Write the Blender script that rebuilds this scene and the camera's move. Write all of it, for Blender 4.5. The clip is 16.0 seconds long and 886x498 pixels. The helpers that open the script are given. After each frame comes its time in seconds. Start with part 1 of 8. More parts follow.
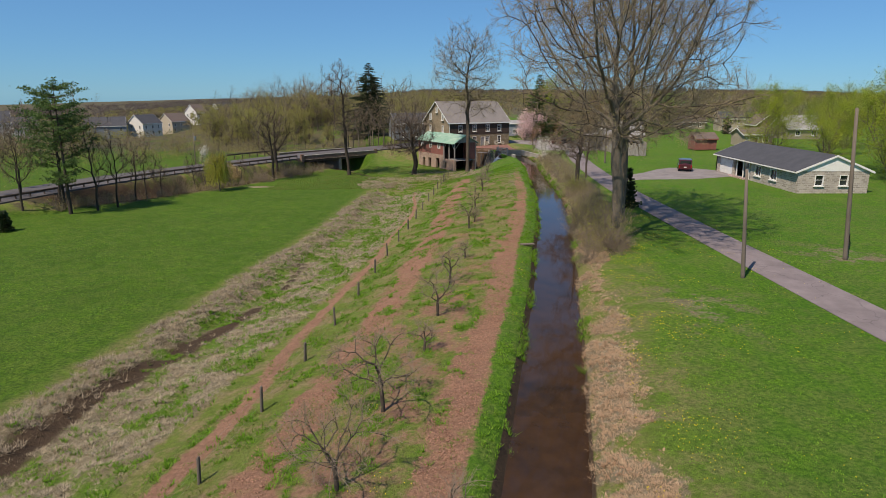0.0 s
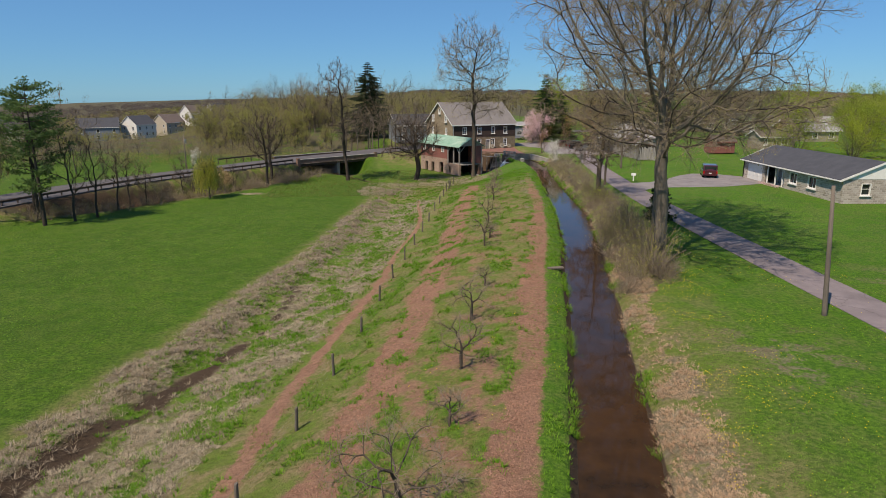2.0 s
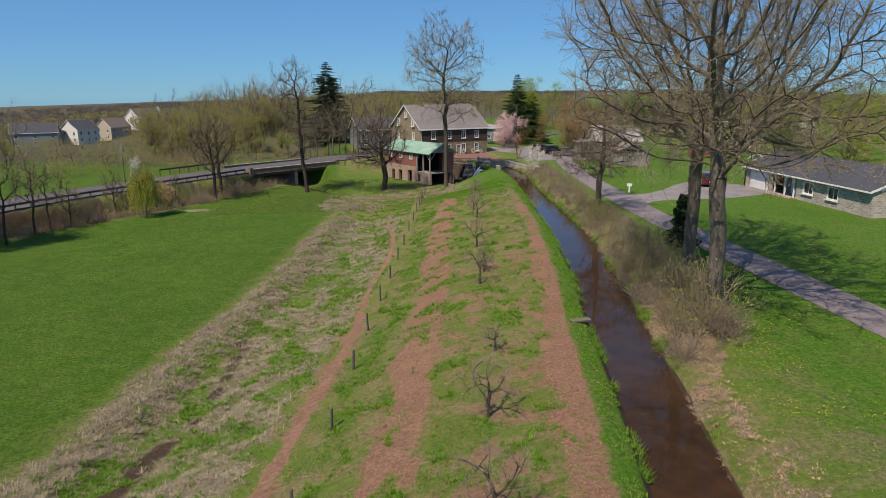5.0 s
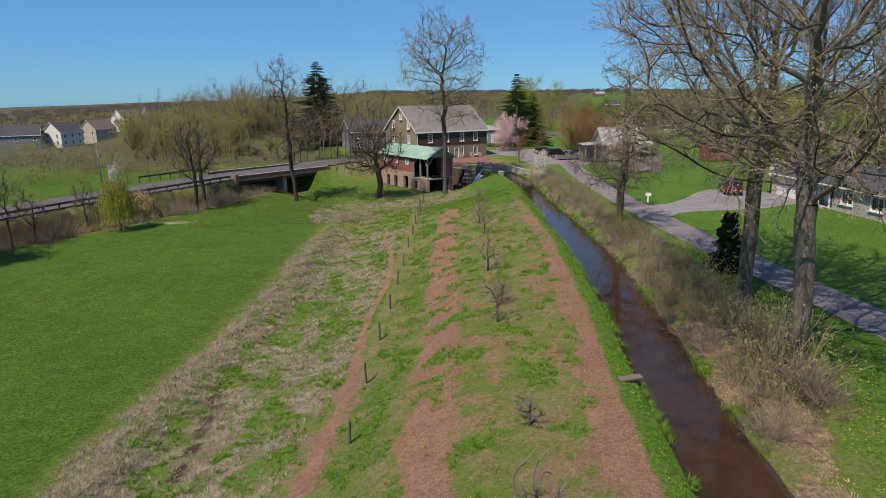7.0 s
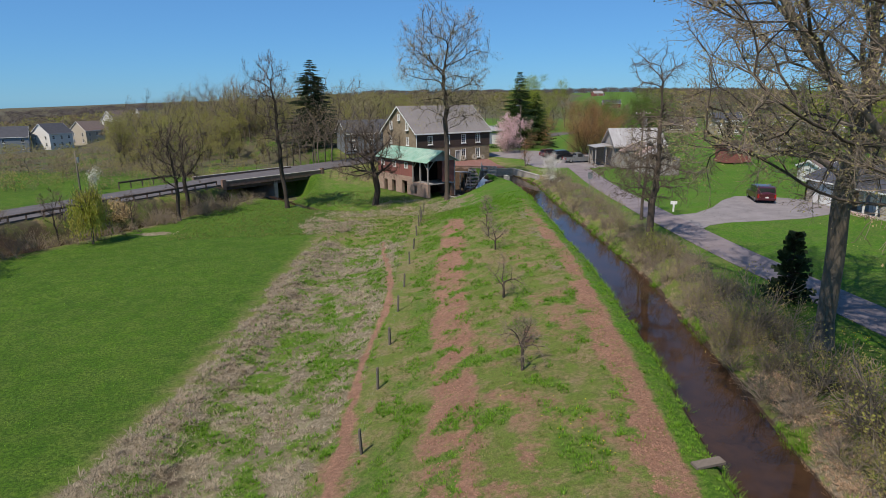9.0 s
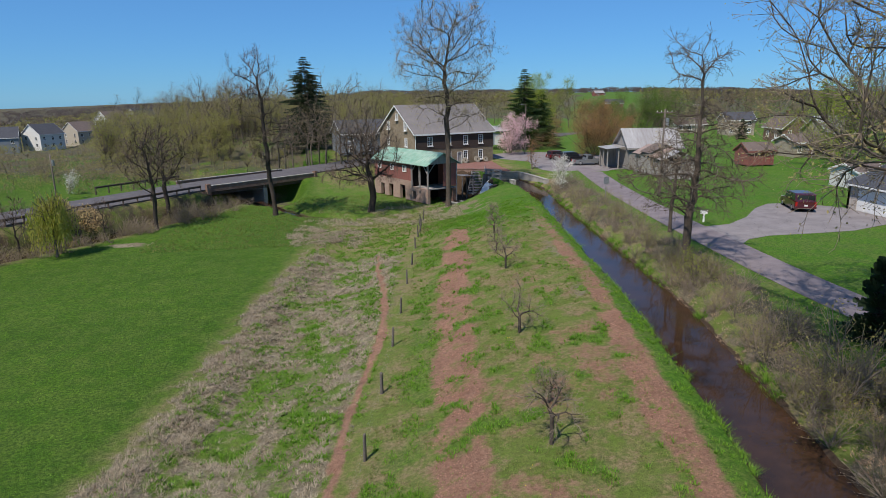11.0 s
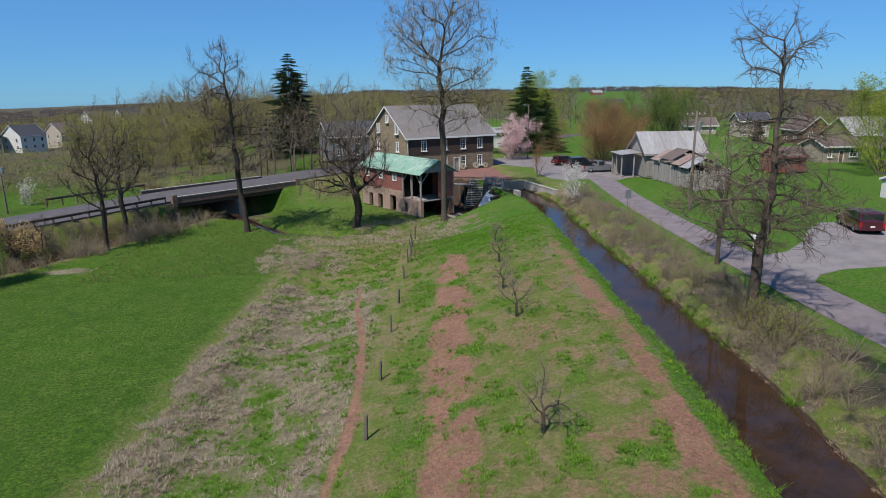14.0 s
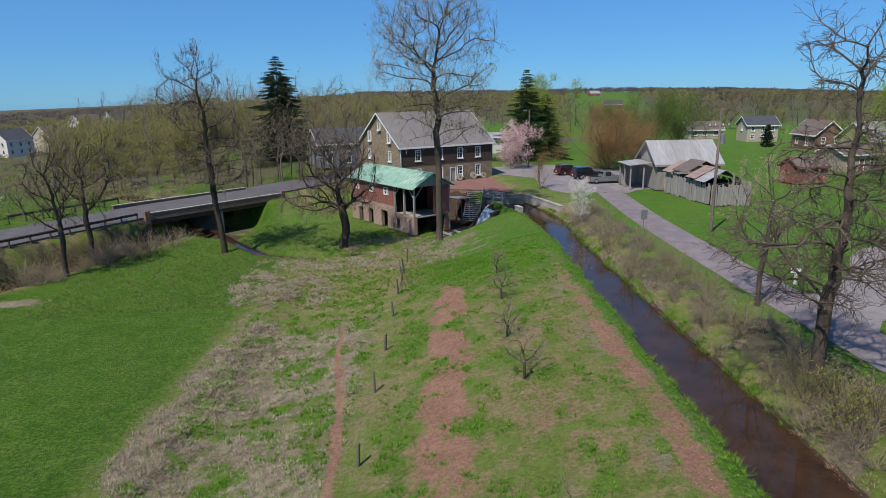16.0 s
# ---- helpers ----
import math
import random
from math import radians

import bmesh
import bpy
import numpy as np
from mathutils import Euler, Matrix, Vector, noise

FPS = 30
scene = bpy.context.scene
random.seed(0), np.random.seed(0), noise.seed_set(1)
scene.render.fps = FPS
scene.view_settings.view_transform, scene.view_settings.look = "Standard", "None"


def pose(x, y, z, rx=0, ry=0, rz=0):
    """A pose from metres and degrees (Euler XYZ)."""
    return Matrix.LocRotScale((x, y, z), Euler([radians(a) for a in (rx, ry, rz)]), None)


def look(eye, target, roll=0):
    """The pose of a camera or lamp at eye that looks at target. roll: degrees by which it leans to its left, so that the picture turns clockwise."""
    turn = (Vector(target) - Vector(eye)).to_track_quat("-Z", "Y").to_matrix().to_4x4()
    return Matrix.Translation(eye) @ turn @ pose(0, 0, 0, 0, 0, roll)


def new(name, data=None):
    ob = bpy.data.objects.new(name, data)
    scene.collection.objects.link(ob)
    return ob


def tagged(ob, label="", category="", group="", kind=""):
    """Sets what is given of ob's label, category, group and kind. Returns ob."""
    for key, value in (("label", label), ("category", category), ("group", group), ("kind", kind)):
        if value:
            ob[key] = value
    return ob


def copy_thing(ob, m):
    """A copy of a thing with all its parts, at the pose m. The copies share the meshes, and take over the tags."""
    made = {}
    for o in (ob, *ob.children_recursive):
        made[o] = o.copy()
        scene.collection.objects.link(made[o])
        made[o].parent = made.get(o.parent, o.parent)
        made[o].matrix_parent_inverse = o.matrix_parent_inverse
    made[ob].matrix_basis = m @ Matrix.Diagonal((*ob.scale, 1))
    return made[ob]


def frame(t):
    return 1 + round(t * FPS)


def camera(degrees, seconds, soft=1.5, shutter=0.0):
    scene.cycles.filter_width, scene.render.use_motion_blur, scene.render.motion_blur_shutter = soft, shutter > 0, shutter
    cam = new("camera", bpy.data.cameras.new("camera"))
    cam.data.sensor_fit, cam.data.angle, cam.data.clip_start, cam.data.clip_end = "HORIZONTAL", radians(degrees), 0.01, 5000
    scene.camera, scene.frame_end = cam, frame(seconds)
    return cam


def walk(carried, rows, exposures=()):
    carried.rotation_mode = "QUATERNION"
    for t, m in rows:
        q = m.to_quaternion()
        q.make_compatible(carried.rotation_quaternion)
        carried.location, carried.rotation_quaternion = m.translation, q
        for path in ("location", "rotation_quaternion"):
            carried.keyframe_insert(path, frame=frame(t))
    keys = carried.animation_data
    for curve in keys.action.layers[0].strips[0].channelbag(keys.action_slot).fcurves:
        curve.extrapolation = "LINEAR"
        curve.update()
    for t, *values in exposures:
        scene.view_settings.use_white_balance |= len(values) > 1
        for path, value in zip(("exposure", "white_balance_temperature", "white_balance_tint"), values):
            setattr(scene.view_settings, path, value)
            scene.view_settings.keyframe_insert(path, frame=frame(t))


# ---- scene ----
cam = camera(70.8, 16.0, 0.8)
METRES, EYE, TILT, LEAN, TURN = 56.0, 12.0, -14.0, 0.0, 0.0
ROWS = [
    (0.0, 0.0, 0.0, 0.0, 0.0, 0.0, -0.0),
    (0.5, -0.0053, 0.0302, 0.0072, -0.07, 0.03, 0.02),
    (1.0, -0.011, 0.0606, 0.0147, -0.14, 0.06, 0.04),
    (1.5, -0.0165, 0.091, 0.0225, -0.19, 0.07, 0.03),
    (2.0, -0.022, 0.1218, 0.0303, -0.2, 0.05, 0.05),
    (2.5, -0.0275, 0.1523, 0.0381, -0.28, 0.06, 0.08),
    (3.0, -0.0327, 0.1832, 0.0459, -0.65, 0.09, 0.19),
    (3.5, -0.0378, 0.2142, 0.054, -1.49, 0.1, 0.44),
    (4.0, -0.0426, 0.2453, 0.062, -2.55, 0.13, 0.76),
    (6.5, -0.0589, 0.3956, 0.1048, -4.28, 0.06, 1.48),
    (7.0, -0.061, 0.4258, 0.1135, -4.45, 0.04, 1.58),
    (7.5, -0.0626, 0.4562, 0.1215, -4.54, 0.03, 1.64),
    (8.0, -0.0637, 0.486, 0.1288, -4.61, 0.04, 1.69),
    (8.5, -0.0639, 0.5161, 0.135, -4.66, 0.03, 1.75),
    (9.0, -0.0636, 0.5463, 0.1414, -4.71, 0.02, 1.8),
    (11.5, -0.0532, 0.7003, 0.172, -4.74, 0.03, 1.88),
    (12.0, -0.0497, 0.7308, 0.1779, -4.79, 0.02, 1.88),
    (12.5, -0.0457, 0.7615, 0.1848, -4.83, 0.02, 1.94),
    (13.0, -0.042, 0.7917, 0.1926, -4.89, 0.03, 1.96),
    (13.5, -0.0387, 0.8208, 0.2012, -4.96, 0.01, 1.97),
    (14.0, -0.0357, 0.8493, 0.2107, -5.01, -0.01, 1.99),
    (14.5, -0.0322, 0.8777, 0.2197, -5.06, 0.01, 2.03),
    (15.0, -0.0284, 0.9051, 0.23, -5.13, 0.02, 2.08),
    (15.5, -0.0243, 0.9326, 0.2406, -5.19, 0.03, 2.13),
    (16.0, -0.0204, 0.9594, 0.2516, -5.25, 0.04, 2.18),
]
walk(cam, [(t, pose(0, 0, EYE, TILT, LEAN, TURN) @ pose(METRES * x, METRES * y, METRES * z, 90 + pitch, roll, yaw)) for t, x, y, z, yaw, pitch, roll in ROWS],
     [(0.0, 0.10, 7700, 11), (4.0, 0.10, 7600, 11), (9.0, 0.11, 6900, 10), (12.5, 0.06, 6500, 9), (16.0, 0.07, 6500, 9)])

# ---------------------------------------------------------------- world and sun
SUN_DIR = Vector((-0.52, -0.62, 1.16)).normalized()      # towards the sun
sky_world = bpy.data.worlds.new("sky")
scene.world = sky_world
sky_world.use_nodes = True
wn = sky_world.node_tree
sky_tex = wn.nodes.new("ShaderNodeTexSky")
sky_tex.sky_type = "NISHITA"
sky_tex.sun_disc = False
sky_tex.sun_elevation = math.asin(SUN_DIR.z)
sky_tex.sun_rotation = math.atan2(SUN_DIR.x, SUN_DIR.y)
sky_tex.altitude = 900
sky_tex.air_density, sky_tex.dust_density, sky_tex.ozone_density = 1.0, 0.0, 3.0
tint = wn.nodes.new("ShaderNodeMix")
tint.data_type, tint.blend_type = "RGBA", "MULTIPLY"
tint.inputs["Factor"].default_value = 1.0
[i for i in tint.inputs if i.name == "B" and i.type == "RGBA"][0].default_value = (0.375, 0.79, 1.36, 1)
wn.links.new(sky_tex.outputs[0], [i for i in tint.inputs if i.name == "A" and i.type == "RGBA"][0])
even = wn.nodes.new("ShaderNodeMix")                     # a flat blue mixed in evens out the sky's gradient
even.data_type = "RGBA"
even.inputs["Factor"].default_value = 0.36
wn.links.new([o for o in tint.outputs if o.type == "RGBA"][0], [i for i in even.inputs if i.name == "A" and i.type == "RGBA"][0])
[i for i in even.inputs if i.name == "B" and i.type == "RGBA"][0].default_value = (2.15, 5.5, 10.0, 1)
wn.links.new([o for o in even.outputs if o.type == "RGBA"][0], wn.nodes["Background"].inputs[0])
wn.nodes["Background"].inputs[1].default_value = 0.074
sun = new("sun", bpy.data.lights.new("sun", "SUN"))
sun.data.energy, sun.data.angle, sun.data.color = 4.9, radians(0.53), (1.0, 0.93, 0.86)
sun.matrix_world = look((0, 0, 60), Vector((0, 0, 60)) - SUN_DIR)
scene.view_settings.exposure = 0.0


# ---------------------------------------------------------------- materials
def mat_base(name, rough=0.9, metal=0.0, spec=0.3):
    m = bpy.data.materials.new(name)
    m.use_nodes = True
    nt = m.node_tree
    b = nt.nodes["Principled BSDF"]
    b.inputs["Roughness"].default_value = rough
    b.inputs["Metallic"].default_value = metal
    b.inputs["Specular IOR Level"].default_value = spec
    return m, nt, b


def node(nt, kind, **kw):
    n = nt.nodes.new(kind)
    for k, v in kw.items():
        n.inputs[k.replace("_", " ")].default_value = v
    return n


def coords(nt, local=False):
    if local:
        return nt.nodes.new("ShaderNodeTexCoord").outputs["Object"]
    return nt.nodes.new("ShaderNodeNewGeometry").outputs["Position"]


def noise_fac(nt, co, scale, detail=4.0, rough=0.6, lo=0.35, hi=0.65):
    n = node(nt, "ShaderNodeTexNoise", Scale=scale, Detail=detail, Roughness=rough)
    nt.links.new(co, n.inputs["Vector"])
    r = nt.nodes.new("ShaderNodeMapRange")
    r.inputs["From Min"].default_value, r.inputs["From Max"].default_value = lo, hi
    nt.links.new(n.outputs["Fac"], r.inputs["Value"])
    return r.outputs["Result"]


def mix(nt, fac, a, b):
    m = nt.nodes.new("ShaderNodeMix")
    m.data_type = "RGBA"
    if isinstance(fac, float):
        m.inputs["Factor"].default_value = fac
    else:
        nt.links.new(fac, m.inputs["Factor"])
    for sock, v in (("A", a), ("B", b)):
        s = [i for i in m.inputs if i.name == sock and i.type == "RGBA"][0]
        if isinstance(v, tuple):
            s.default_value = (*v, 1)
        else:
            nt.links.new(v, s)
    return [o for o in m.outputs if o.type == "RGBA"][0]


def arith(nt, op, a, b):
    m = nt.nodes.new("ShaderNodeMath")
    m.operation = op
    for i, v in enumerate((a, b)):
        if isinstance(v, (int, float)):
            m.inputs[i].default_value = v
        else:
            nt.links.new(v, m.inputs[i])
    return m.outputs[0]


def bump(nt, bsdf, height, strength=0.5, distance=0.02):
    b = node(nt, "ShaderNodeBump", Strength=strength, Distance=distance)
    nt.links.new(height, b.inputs["Height"])
    nt.links.new(b.outputs["Normal"], bsdf.inputs["Normal"])


def mat_rough(name, c1, c2, c3=None, scale=3.0, fine=25.0, rough=0.9, local=True, bstr=0.5, bdist=0.02, metal=0.0, spec=0.3, streak=None, per=0.0):
    """Two-scale mottled surface; streak: (sx, sy, sz) stretches the grain; per: variation from piece to piece."""
    m, nt, b = mat_base(name, rough, metal, spec)
    co = coords(nt, local)
    if streak:
        mp = nt.nodes.new("ShaderNodeMapping")
        mp.inputs["Scale"].default_value = streak
        nt.links.new(co, mp.inputs["Vector"])
        co = mp.outputs["Vector"]
    big = noise_fac(nt, co, scale, 5)
    small = noise_fac(nt, co, fine, 4, 0.65, 0.3, 0.7)
    col = mix(nt, big, c1, c2)
    col = mix(nt, arith(nt, "MULTIPLY", small, 0.55), col, c3 or tuple(x * 0.55 for x in c1))
    if per:
        info = nt.nodes.new("ShaderNodeObjectInfo")
        col = mix(nt, arith(nt, "MULTIPLY", info.outputs["Random"], per), col, tuple(x * 0.45 for x in c1))
    nt.links.new(col, b.inputs["Base Color"])
    bump(nt, b, small, bstr, bdist)
    return m


def mat_leaf(name, c1, c2, c3=None, trans=0.35, soft=0.0):
    m, nt, b = mat_base(name, 0.6, 0, 0.25)
    geo = nt.nodes.new("ShaderNodeNewGeometry")
    col = mix(nt, geo.outputs["Random Per Island"], c1, c2)
    if c3:
        big = noise_fac(nt, geo.outputs["Position"], 0.45, 3)
        col = mix(nt, big, col, c3)
    nt.links.new(col, b.inputs["Base Color"])
    if soft:
        up = nt.nodes.new("ShaderNodeVectorMath")
        up.operation = "ADD"
        nt.links.new(geo.outputs["Normal"], up.inputs[0])
        up.inputs[1].default_value = (0.0, 0.0, 1.2 * soft)
        unit = nt.nodes.new("ShaderNodeVectorMath")
        unit.operation = "NORMALIZE"
        nt.links.new(up.outputs[0], unit.inputs[0])
        nt.links.new(unit.outputs[0], b.inputs["Normal"])
    if trans:
        t = nt.nodes.new("ShaderNodeBsdfTranslucent")
        nt.links.new(col, t.inputs["Color"])
        mx = nt.nodes.new("ShaderNodeMixShader")
        mx.inputs[0].default_value = trans
        nt.links.new(b.outputs[0], mx.inputs[1])
        nt.links.new(t.outputs[0], mx.inputs[2])
        nt.links.new(mx.outputs[0], nt.nodes["Material Output"].inputs["Surface"])
    return m


def mat_ground():
    m, nt, b = mat_base("meadow_ground", 0.95, 0, 0.15)
    co = coords(nt)
    za = nt.nodes.new("ShaderNodeAttribute")
    za.attribute_name = "soil"
    sep = nt.nodes.new("ShaderNodeSeparateColor")
    nt.links.new(za.outputs["Color"], sep.inputs[0])
    zb = nt.nodes.new("ShaderNodeAttribute")
    zb.attribute_name = "cover"
    sep2 = nt.nodes.new("ShaderNodeSeparateColor")
    nt.links.new(zb.outputs["Color"], sep2.inputs[0])
    n_big = noise_fac(nt, co, 0.11, 5)
    n_mid = noise_fac(nt, co, 1.1, 6, 0.65)
    n_small = noise_fac(nt, co, 5.0, 5, 0.7, 0.3, 0.7)
    n_fine = noise_fac(nt, co, 22.0, 4, 0.75, 0.25, 0.75)
    n_blot = noise_fac(nt, co, 0.6, 8, 0.70, 0.44, 0.57)
    n_tuft = noise_fac(nt, co, 5.5, 4, 0.68, 0.40, 0.60)
    lawn = mix(nt, n_big, (0.086, 0.208, 0.014), (0.126, 0.250, 0.022))
    lawn = mix(nt, arith(nt, "MULTIPLY", n_blot, 0.6), lawn, (0.165, 0.205, 0.052))
    lawn = mix(nt, arith(nt, "MULTIPLY", n_tuft, 0.70), lawn, (0.026, 0.100, 0.006))
    weed = mix(nt, n_blot, (0.150, 0.230, 0.034), (0.350, 0.250, 0.150))
    weed = mix(nt, arith(nt, "MULTIPLY", n_tuft, 0.65), weed, (0.090, 0.112, 0.024))
    weed = mix(nt, arith(nt, "MULTIPLY", n_mid, 0.45), weed, (0.215, 0.225, 0.070))
    grass = mix(nt, sep2.outputs[0], weed, lawn)
    pasture = mix(nt, n_mid, (0.070, 0.166, 0.009), (0.126, 0.228, 0.018))
    pasture = mix(nt, arith(nt, "MULTIPLY", n_big, 0.5), pasture, (0.046, 0.110, 0.008))
    pasture = mix(nt, arith(nt, "MULTIPLY", n_blot, 0.5), pasture, (0.150, 0.210, 0.036))
    pasture = mix(nt, arith(nt, "MULTIPLY", n_tuft, 0.75), pasture, (0.022, 0.068, 0.005))
    grass = mix(nt, sep2.outputs[1], grass, pasture)
    straw = mix(nt, n_small, (0.48, 0.41, 0.31), (0.27, 0.215, 0.15))
    straw = mix(nt, arith(nt, "MULTIPLY", n_blot, 0.5), straw, (0.15, 0.115, 0.065))
    straw = mix(nt, arith(nt, "MULTIPLY", n_tuft, 0.5), straw, (0.10, 0.095, 0.04))
    dirt = mix(nt, n_blot, (0.395, 0.208, 0.138), (0.305, 0.155, 0.102))
    dirt = mix(nt, arith(nt, "MULTIPLY", n_small, 0.5), dirt, (0.44, 0.28, 0.205))
    dirt = mix(nt, arith(nt, "MULTIPLY", n_tuft, 0.45), dirt, (0.155, 0.085, 0.055))
    # this dark colour also paints the shade on the wheel pit's floor
    mud_and_shade = mix(nt, n_small, (0.060, 0.038, 0.026), (0.095, 0.064, 0.043))
    forest = mix(nt, n_mid, (0.115, 0.090, 0.068), (0.095, 0.095, 0.048))

    def over(base, mask, layer, grain=0.8):
        # ragged edge: the mask is broken up by the finer noise
        frag = arith(nt, "ADD", arith(nt, "MULTIPLY", n_small, 0.55), arith(nt, "MULTIPLY", n_blot, 0.45))
        k = arith(nt, "ADD", mask, arith(nt, "MULTIPLY", arith(nt, "SUBTRACT", frag, 0.5), grain))
        r = nt.nodes.new("ShaderNodeMapRange")
        r.inputs["From Min"].default_value, r.inputs["From Max"].default_value = 0.30, 0.72
        nt.links.new(k, r.inputs["Value"])
        f = arith(nt, "MULTIPLY", r.outputs["Result"], arith(nt, "GREATER_THAN", mask, 0.02))
        return mix(nt, f, base, layer)

    col = over(grass, sep2.outputs[2], forest)
    col = over(col, sep.outputs[1], straw, 1.15)
    col = over(col, sep.outputs[0], dirt, 0.75)
    col = over(col, sep.outputs[2], mud_and_shade, 0.3)
    col = mix(nt, arith(nt, "MULTIPLY", n_fine, 0.62), col, mix(nt, 0.65, col, (0.02, 0.02, 0.012)))
    nt.links.new(col, b.inputs["Base Color"])
    bump(nt, b, arith(nt, "ADD", arith(nt, "MULTIPLY", n_fine, 0.4), arith(nt, "MULTIPLY", n_small, 0.6)), 0.8, 0.12)
    return m


def mat_water():
    m, nt, b = mat_base("muddy_water", 0.045, 0, 0.5)
    co = coords(nt)
    big = noise_fac(nt, co, 0.22, 4)
    mid = noise_fac(nt, co, 0.9, 4)
    col = mix(nt, big, (0.040, 0.021, 0.012), (0.020, 0.013, 0.010))
    col = mix(nt, arith(nt, "MULTIPLY", mid, 0.4), col, (0.072, 0.036, 0.017))
    nt.links.new(col, b.inputs["Base Color"])
    b.inputs["IOR"].default_value = 1.33
    bump(nt, b, noise_fac(nt, co, 2.2, 3, 0.5, 0.2, 0.8), 0.05, 0.02)
    return m


def mat_asphalt(name, c1, c2):
    m, nt, b = mat_base(name, 0.9, 0, 0.3)
    co = coords(nt)
    col = mix(nt, noise_fac(nt, co, 0.7, 5), c1, c2)
    grain = noise_fac(nt, co, 60.0, 3, 0.7, 0.3, 0.7)
    col = mix(nt, arith(nt, "MULTIPLY", grain, 0.35), col, tuple(x * 0.5 for x in c1))
    crack = node(nt, "ShaderNodeTexVoronoi", Scale=0.35)
    crack.feature = "DISTANCE_TO_EDGE"
    warp = node(nt, "ShaderNodeTexNoise", Scale=1.3, Detail=4.0)
    nt.links.new(co, warp.inputs["Vector"])
    add = nt.nodes.new("ShaderNodeVectorMath")
    add.operation = "ADD"
    nt.links.new(co, add.inputs[0])
    nt.links.new(warp.outputs["Color"], add.inputs[1])
    nt.links.new(add.outputs[0], crack.inputs["Vector"])
    r = nt.nodes.new("ShaderNodeMapRange")
    r.inputs["From Min"].default_value, r.inputs["From Max"].default_value = 0.0, 0.012
    r.inputs["To Min"].default_value, r.inputs["To Max"].default_value = 0.6, 0.0
    nt.links.new(crack.outputs["Distance"], r.inputs["Value"])
    col = mix(nt, r.outputs["Result"], col, tuple(x * 0.3 for x in c1))
    nt.links.new(col, b.inputs["Base Color"])
    bump(nt, b, grain, 0.4, 0.01)
    return m


def mat_masonry(name, c1, c2, mortar, bw=0.45, bh=0.18, gap=0.02):
    """Coursed stone or brick too far off to be told apart stone by stone; rows run up the wall."""
    m, nt, b = mat_base(name, 0.92, 0, 0.2)
    co = coords(nt, True)
    sepx = nt.nodes.new("ShaderNodeSeparateXYZ")
    nt.links.new(co, sepx.inputs[0])
    wob = noise_fac(nt, co, 1.5, 3, 0.5, 0.0, 1.0)
    along = arith(nt, "ADD", sepx.outputs[0], sepx.outputs[1])
    comb = nt.nodes.new("ShaderNodeCombineXYZ")
    nt.links.new(along, comb.inputs[0])
    up = nt.nodes.new("ShaderNodeMath")
    up.operation = "ADD"
    nt.links.new(sepx.outputs[2], up.inputs[0])
    nt.links.new(arith(nt, "MULTIPLY", wob, 0.12), up.inputs[1])
    nt.links.new(up.outputs[0], comb.inputs[1])
    br = nt.nodes.new("ShaderNodeTexBrick")
    br.inputs["Scale"].default_value = 1.0
    br.inputs["Brick Width"].default_value, br.inputs["Row Height"].default_value = bw, bh
    br.inputs["Mortar Size"].default_value = gap
    br.inputs["Color1"].default_value, br.inputs["Color2"].default_value = (*c1, 1), (*c2, 1)
    br.inputs["Mortar"].default_value = (*mortar, 1)
    nt.links.new(comb.outputs[0], br.inputs["Vector"])
    col = mix(nt, arith(nt, "MULTIPLY", noise_fac(nt, co, 0.8, 5), 0.5), br.outputs["Color"], tuple(x * 0.6 for x in c1))
    nt.links.new(col, b.inputs["Base Color"])
    bump(nt, b, noise_fac(nt, co, 9.0, 4), 0.6, 0.03)
    return m


def mat_glass(name="window_glass"):
    m, nt, b = mat_base(name, 0.04, 0, 0.6)
    col = mix(nt, noise_fac(nt, coords(nt), 0.6, 2), (0.012, 0.015, 0.018), (0.03, 0.034, 0.038))
    nt.links.new(col, b.inputs["Base Color"])
    return m


def mat_paint(name, c, rough=0.55, spec=0.4, metal=0.0, dirt=0.25):
    return mat_rough(name, c, tuple(x * 0.86 for x in c), tuple(x * (1 - dirt) for x in c), 1.2, 14.0, rough, True, 0.12, 0.005, metal, spec)


M_GROUND = mat_ground()
M_WATER = mat_water()
M_LANE = mat_asphalt("lane_asphalt", (0.235, 0.197, 0.205), (0.165, 0.138, 0.143))
M_DRIVE = mat_asphalt("drive_gravel", (0.255, 0.228, 0.228), (0.19, 0.168, 0.168))
M_ROAD = mat_asphalt("road_asphalt", (0.125, 0.113, 0.116), (0.09, 0.082, 0.085))
M_BARK = mat_rough("grey_bark", (0.20, 0.165, 0.13), (0.135, 0.11, 0.086), (0.06, 0.048, 0.038), 1.5, 9.0, 0.95, False, 0.9, 0.04, streak=(1, 1, 0.3))
M_BARK_PALE = mat_rough("pale_weathered_bark", (0.22, 0.19, 0.152), (0.135, 0.112, 0.085), (0.07, 0.056, 0.042), 0.9, 8.0, 0.95, False, 0.9, 0.04, streak=(1, 1, 0.3))
M_BARK_DARK = mat_rough("dark_bark", (0.075, 0.058, 0.046), (0.05, 0.04, 0.032), (0.02, 0.017, 0.014), 1.5, 10.0, 0.95, False, 0.8, 0.03)
M_BARK_BROWN = mat_rough("brown_bark", (0.125, 0.098, 0.075), (0.085, 0.066, 0.052), (0.035, 0.028, 0.022), 1.5, 10.0, 0.95, False, 0.9, 0.04, streak=(1, 1, 0.3))
# bluish purple of the distance haze is mixed into this wood's colour
M_RIDGE = mat_leaf("hazy_far_bare_wood", (0.098, 0.076, 0.080), (0.084, 0.067, 0.072), (0.092, 0.080, 0.066), 0.20, 3.0)
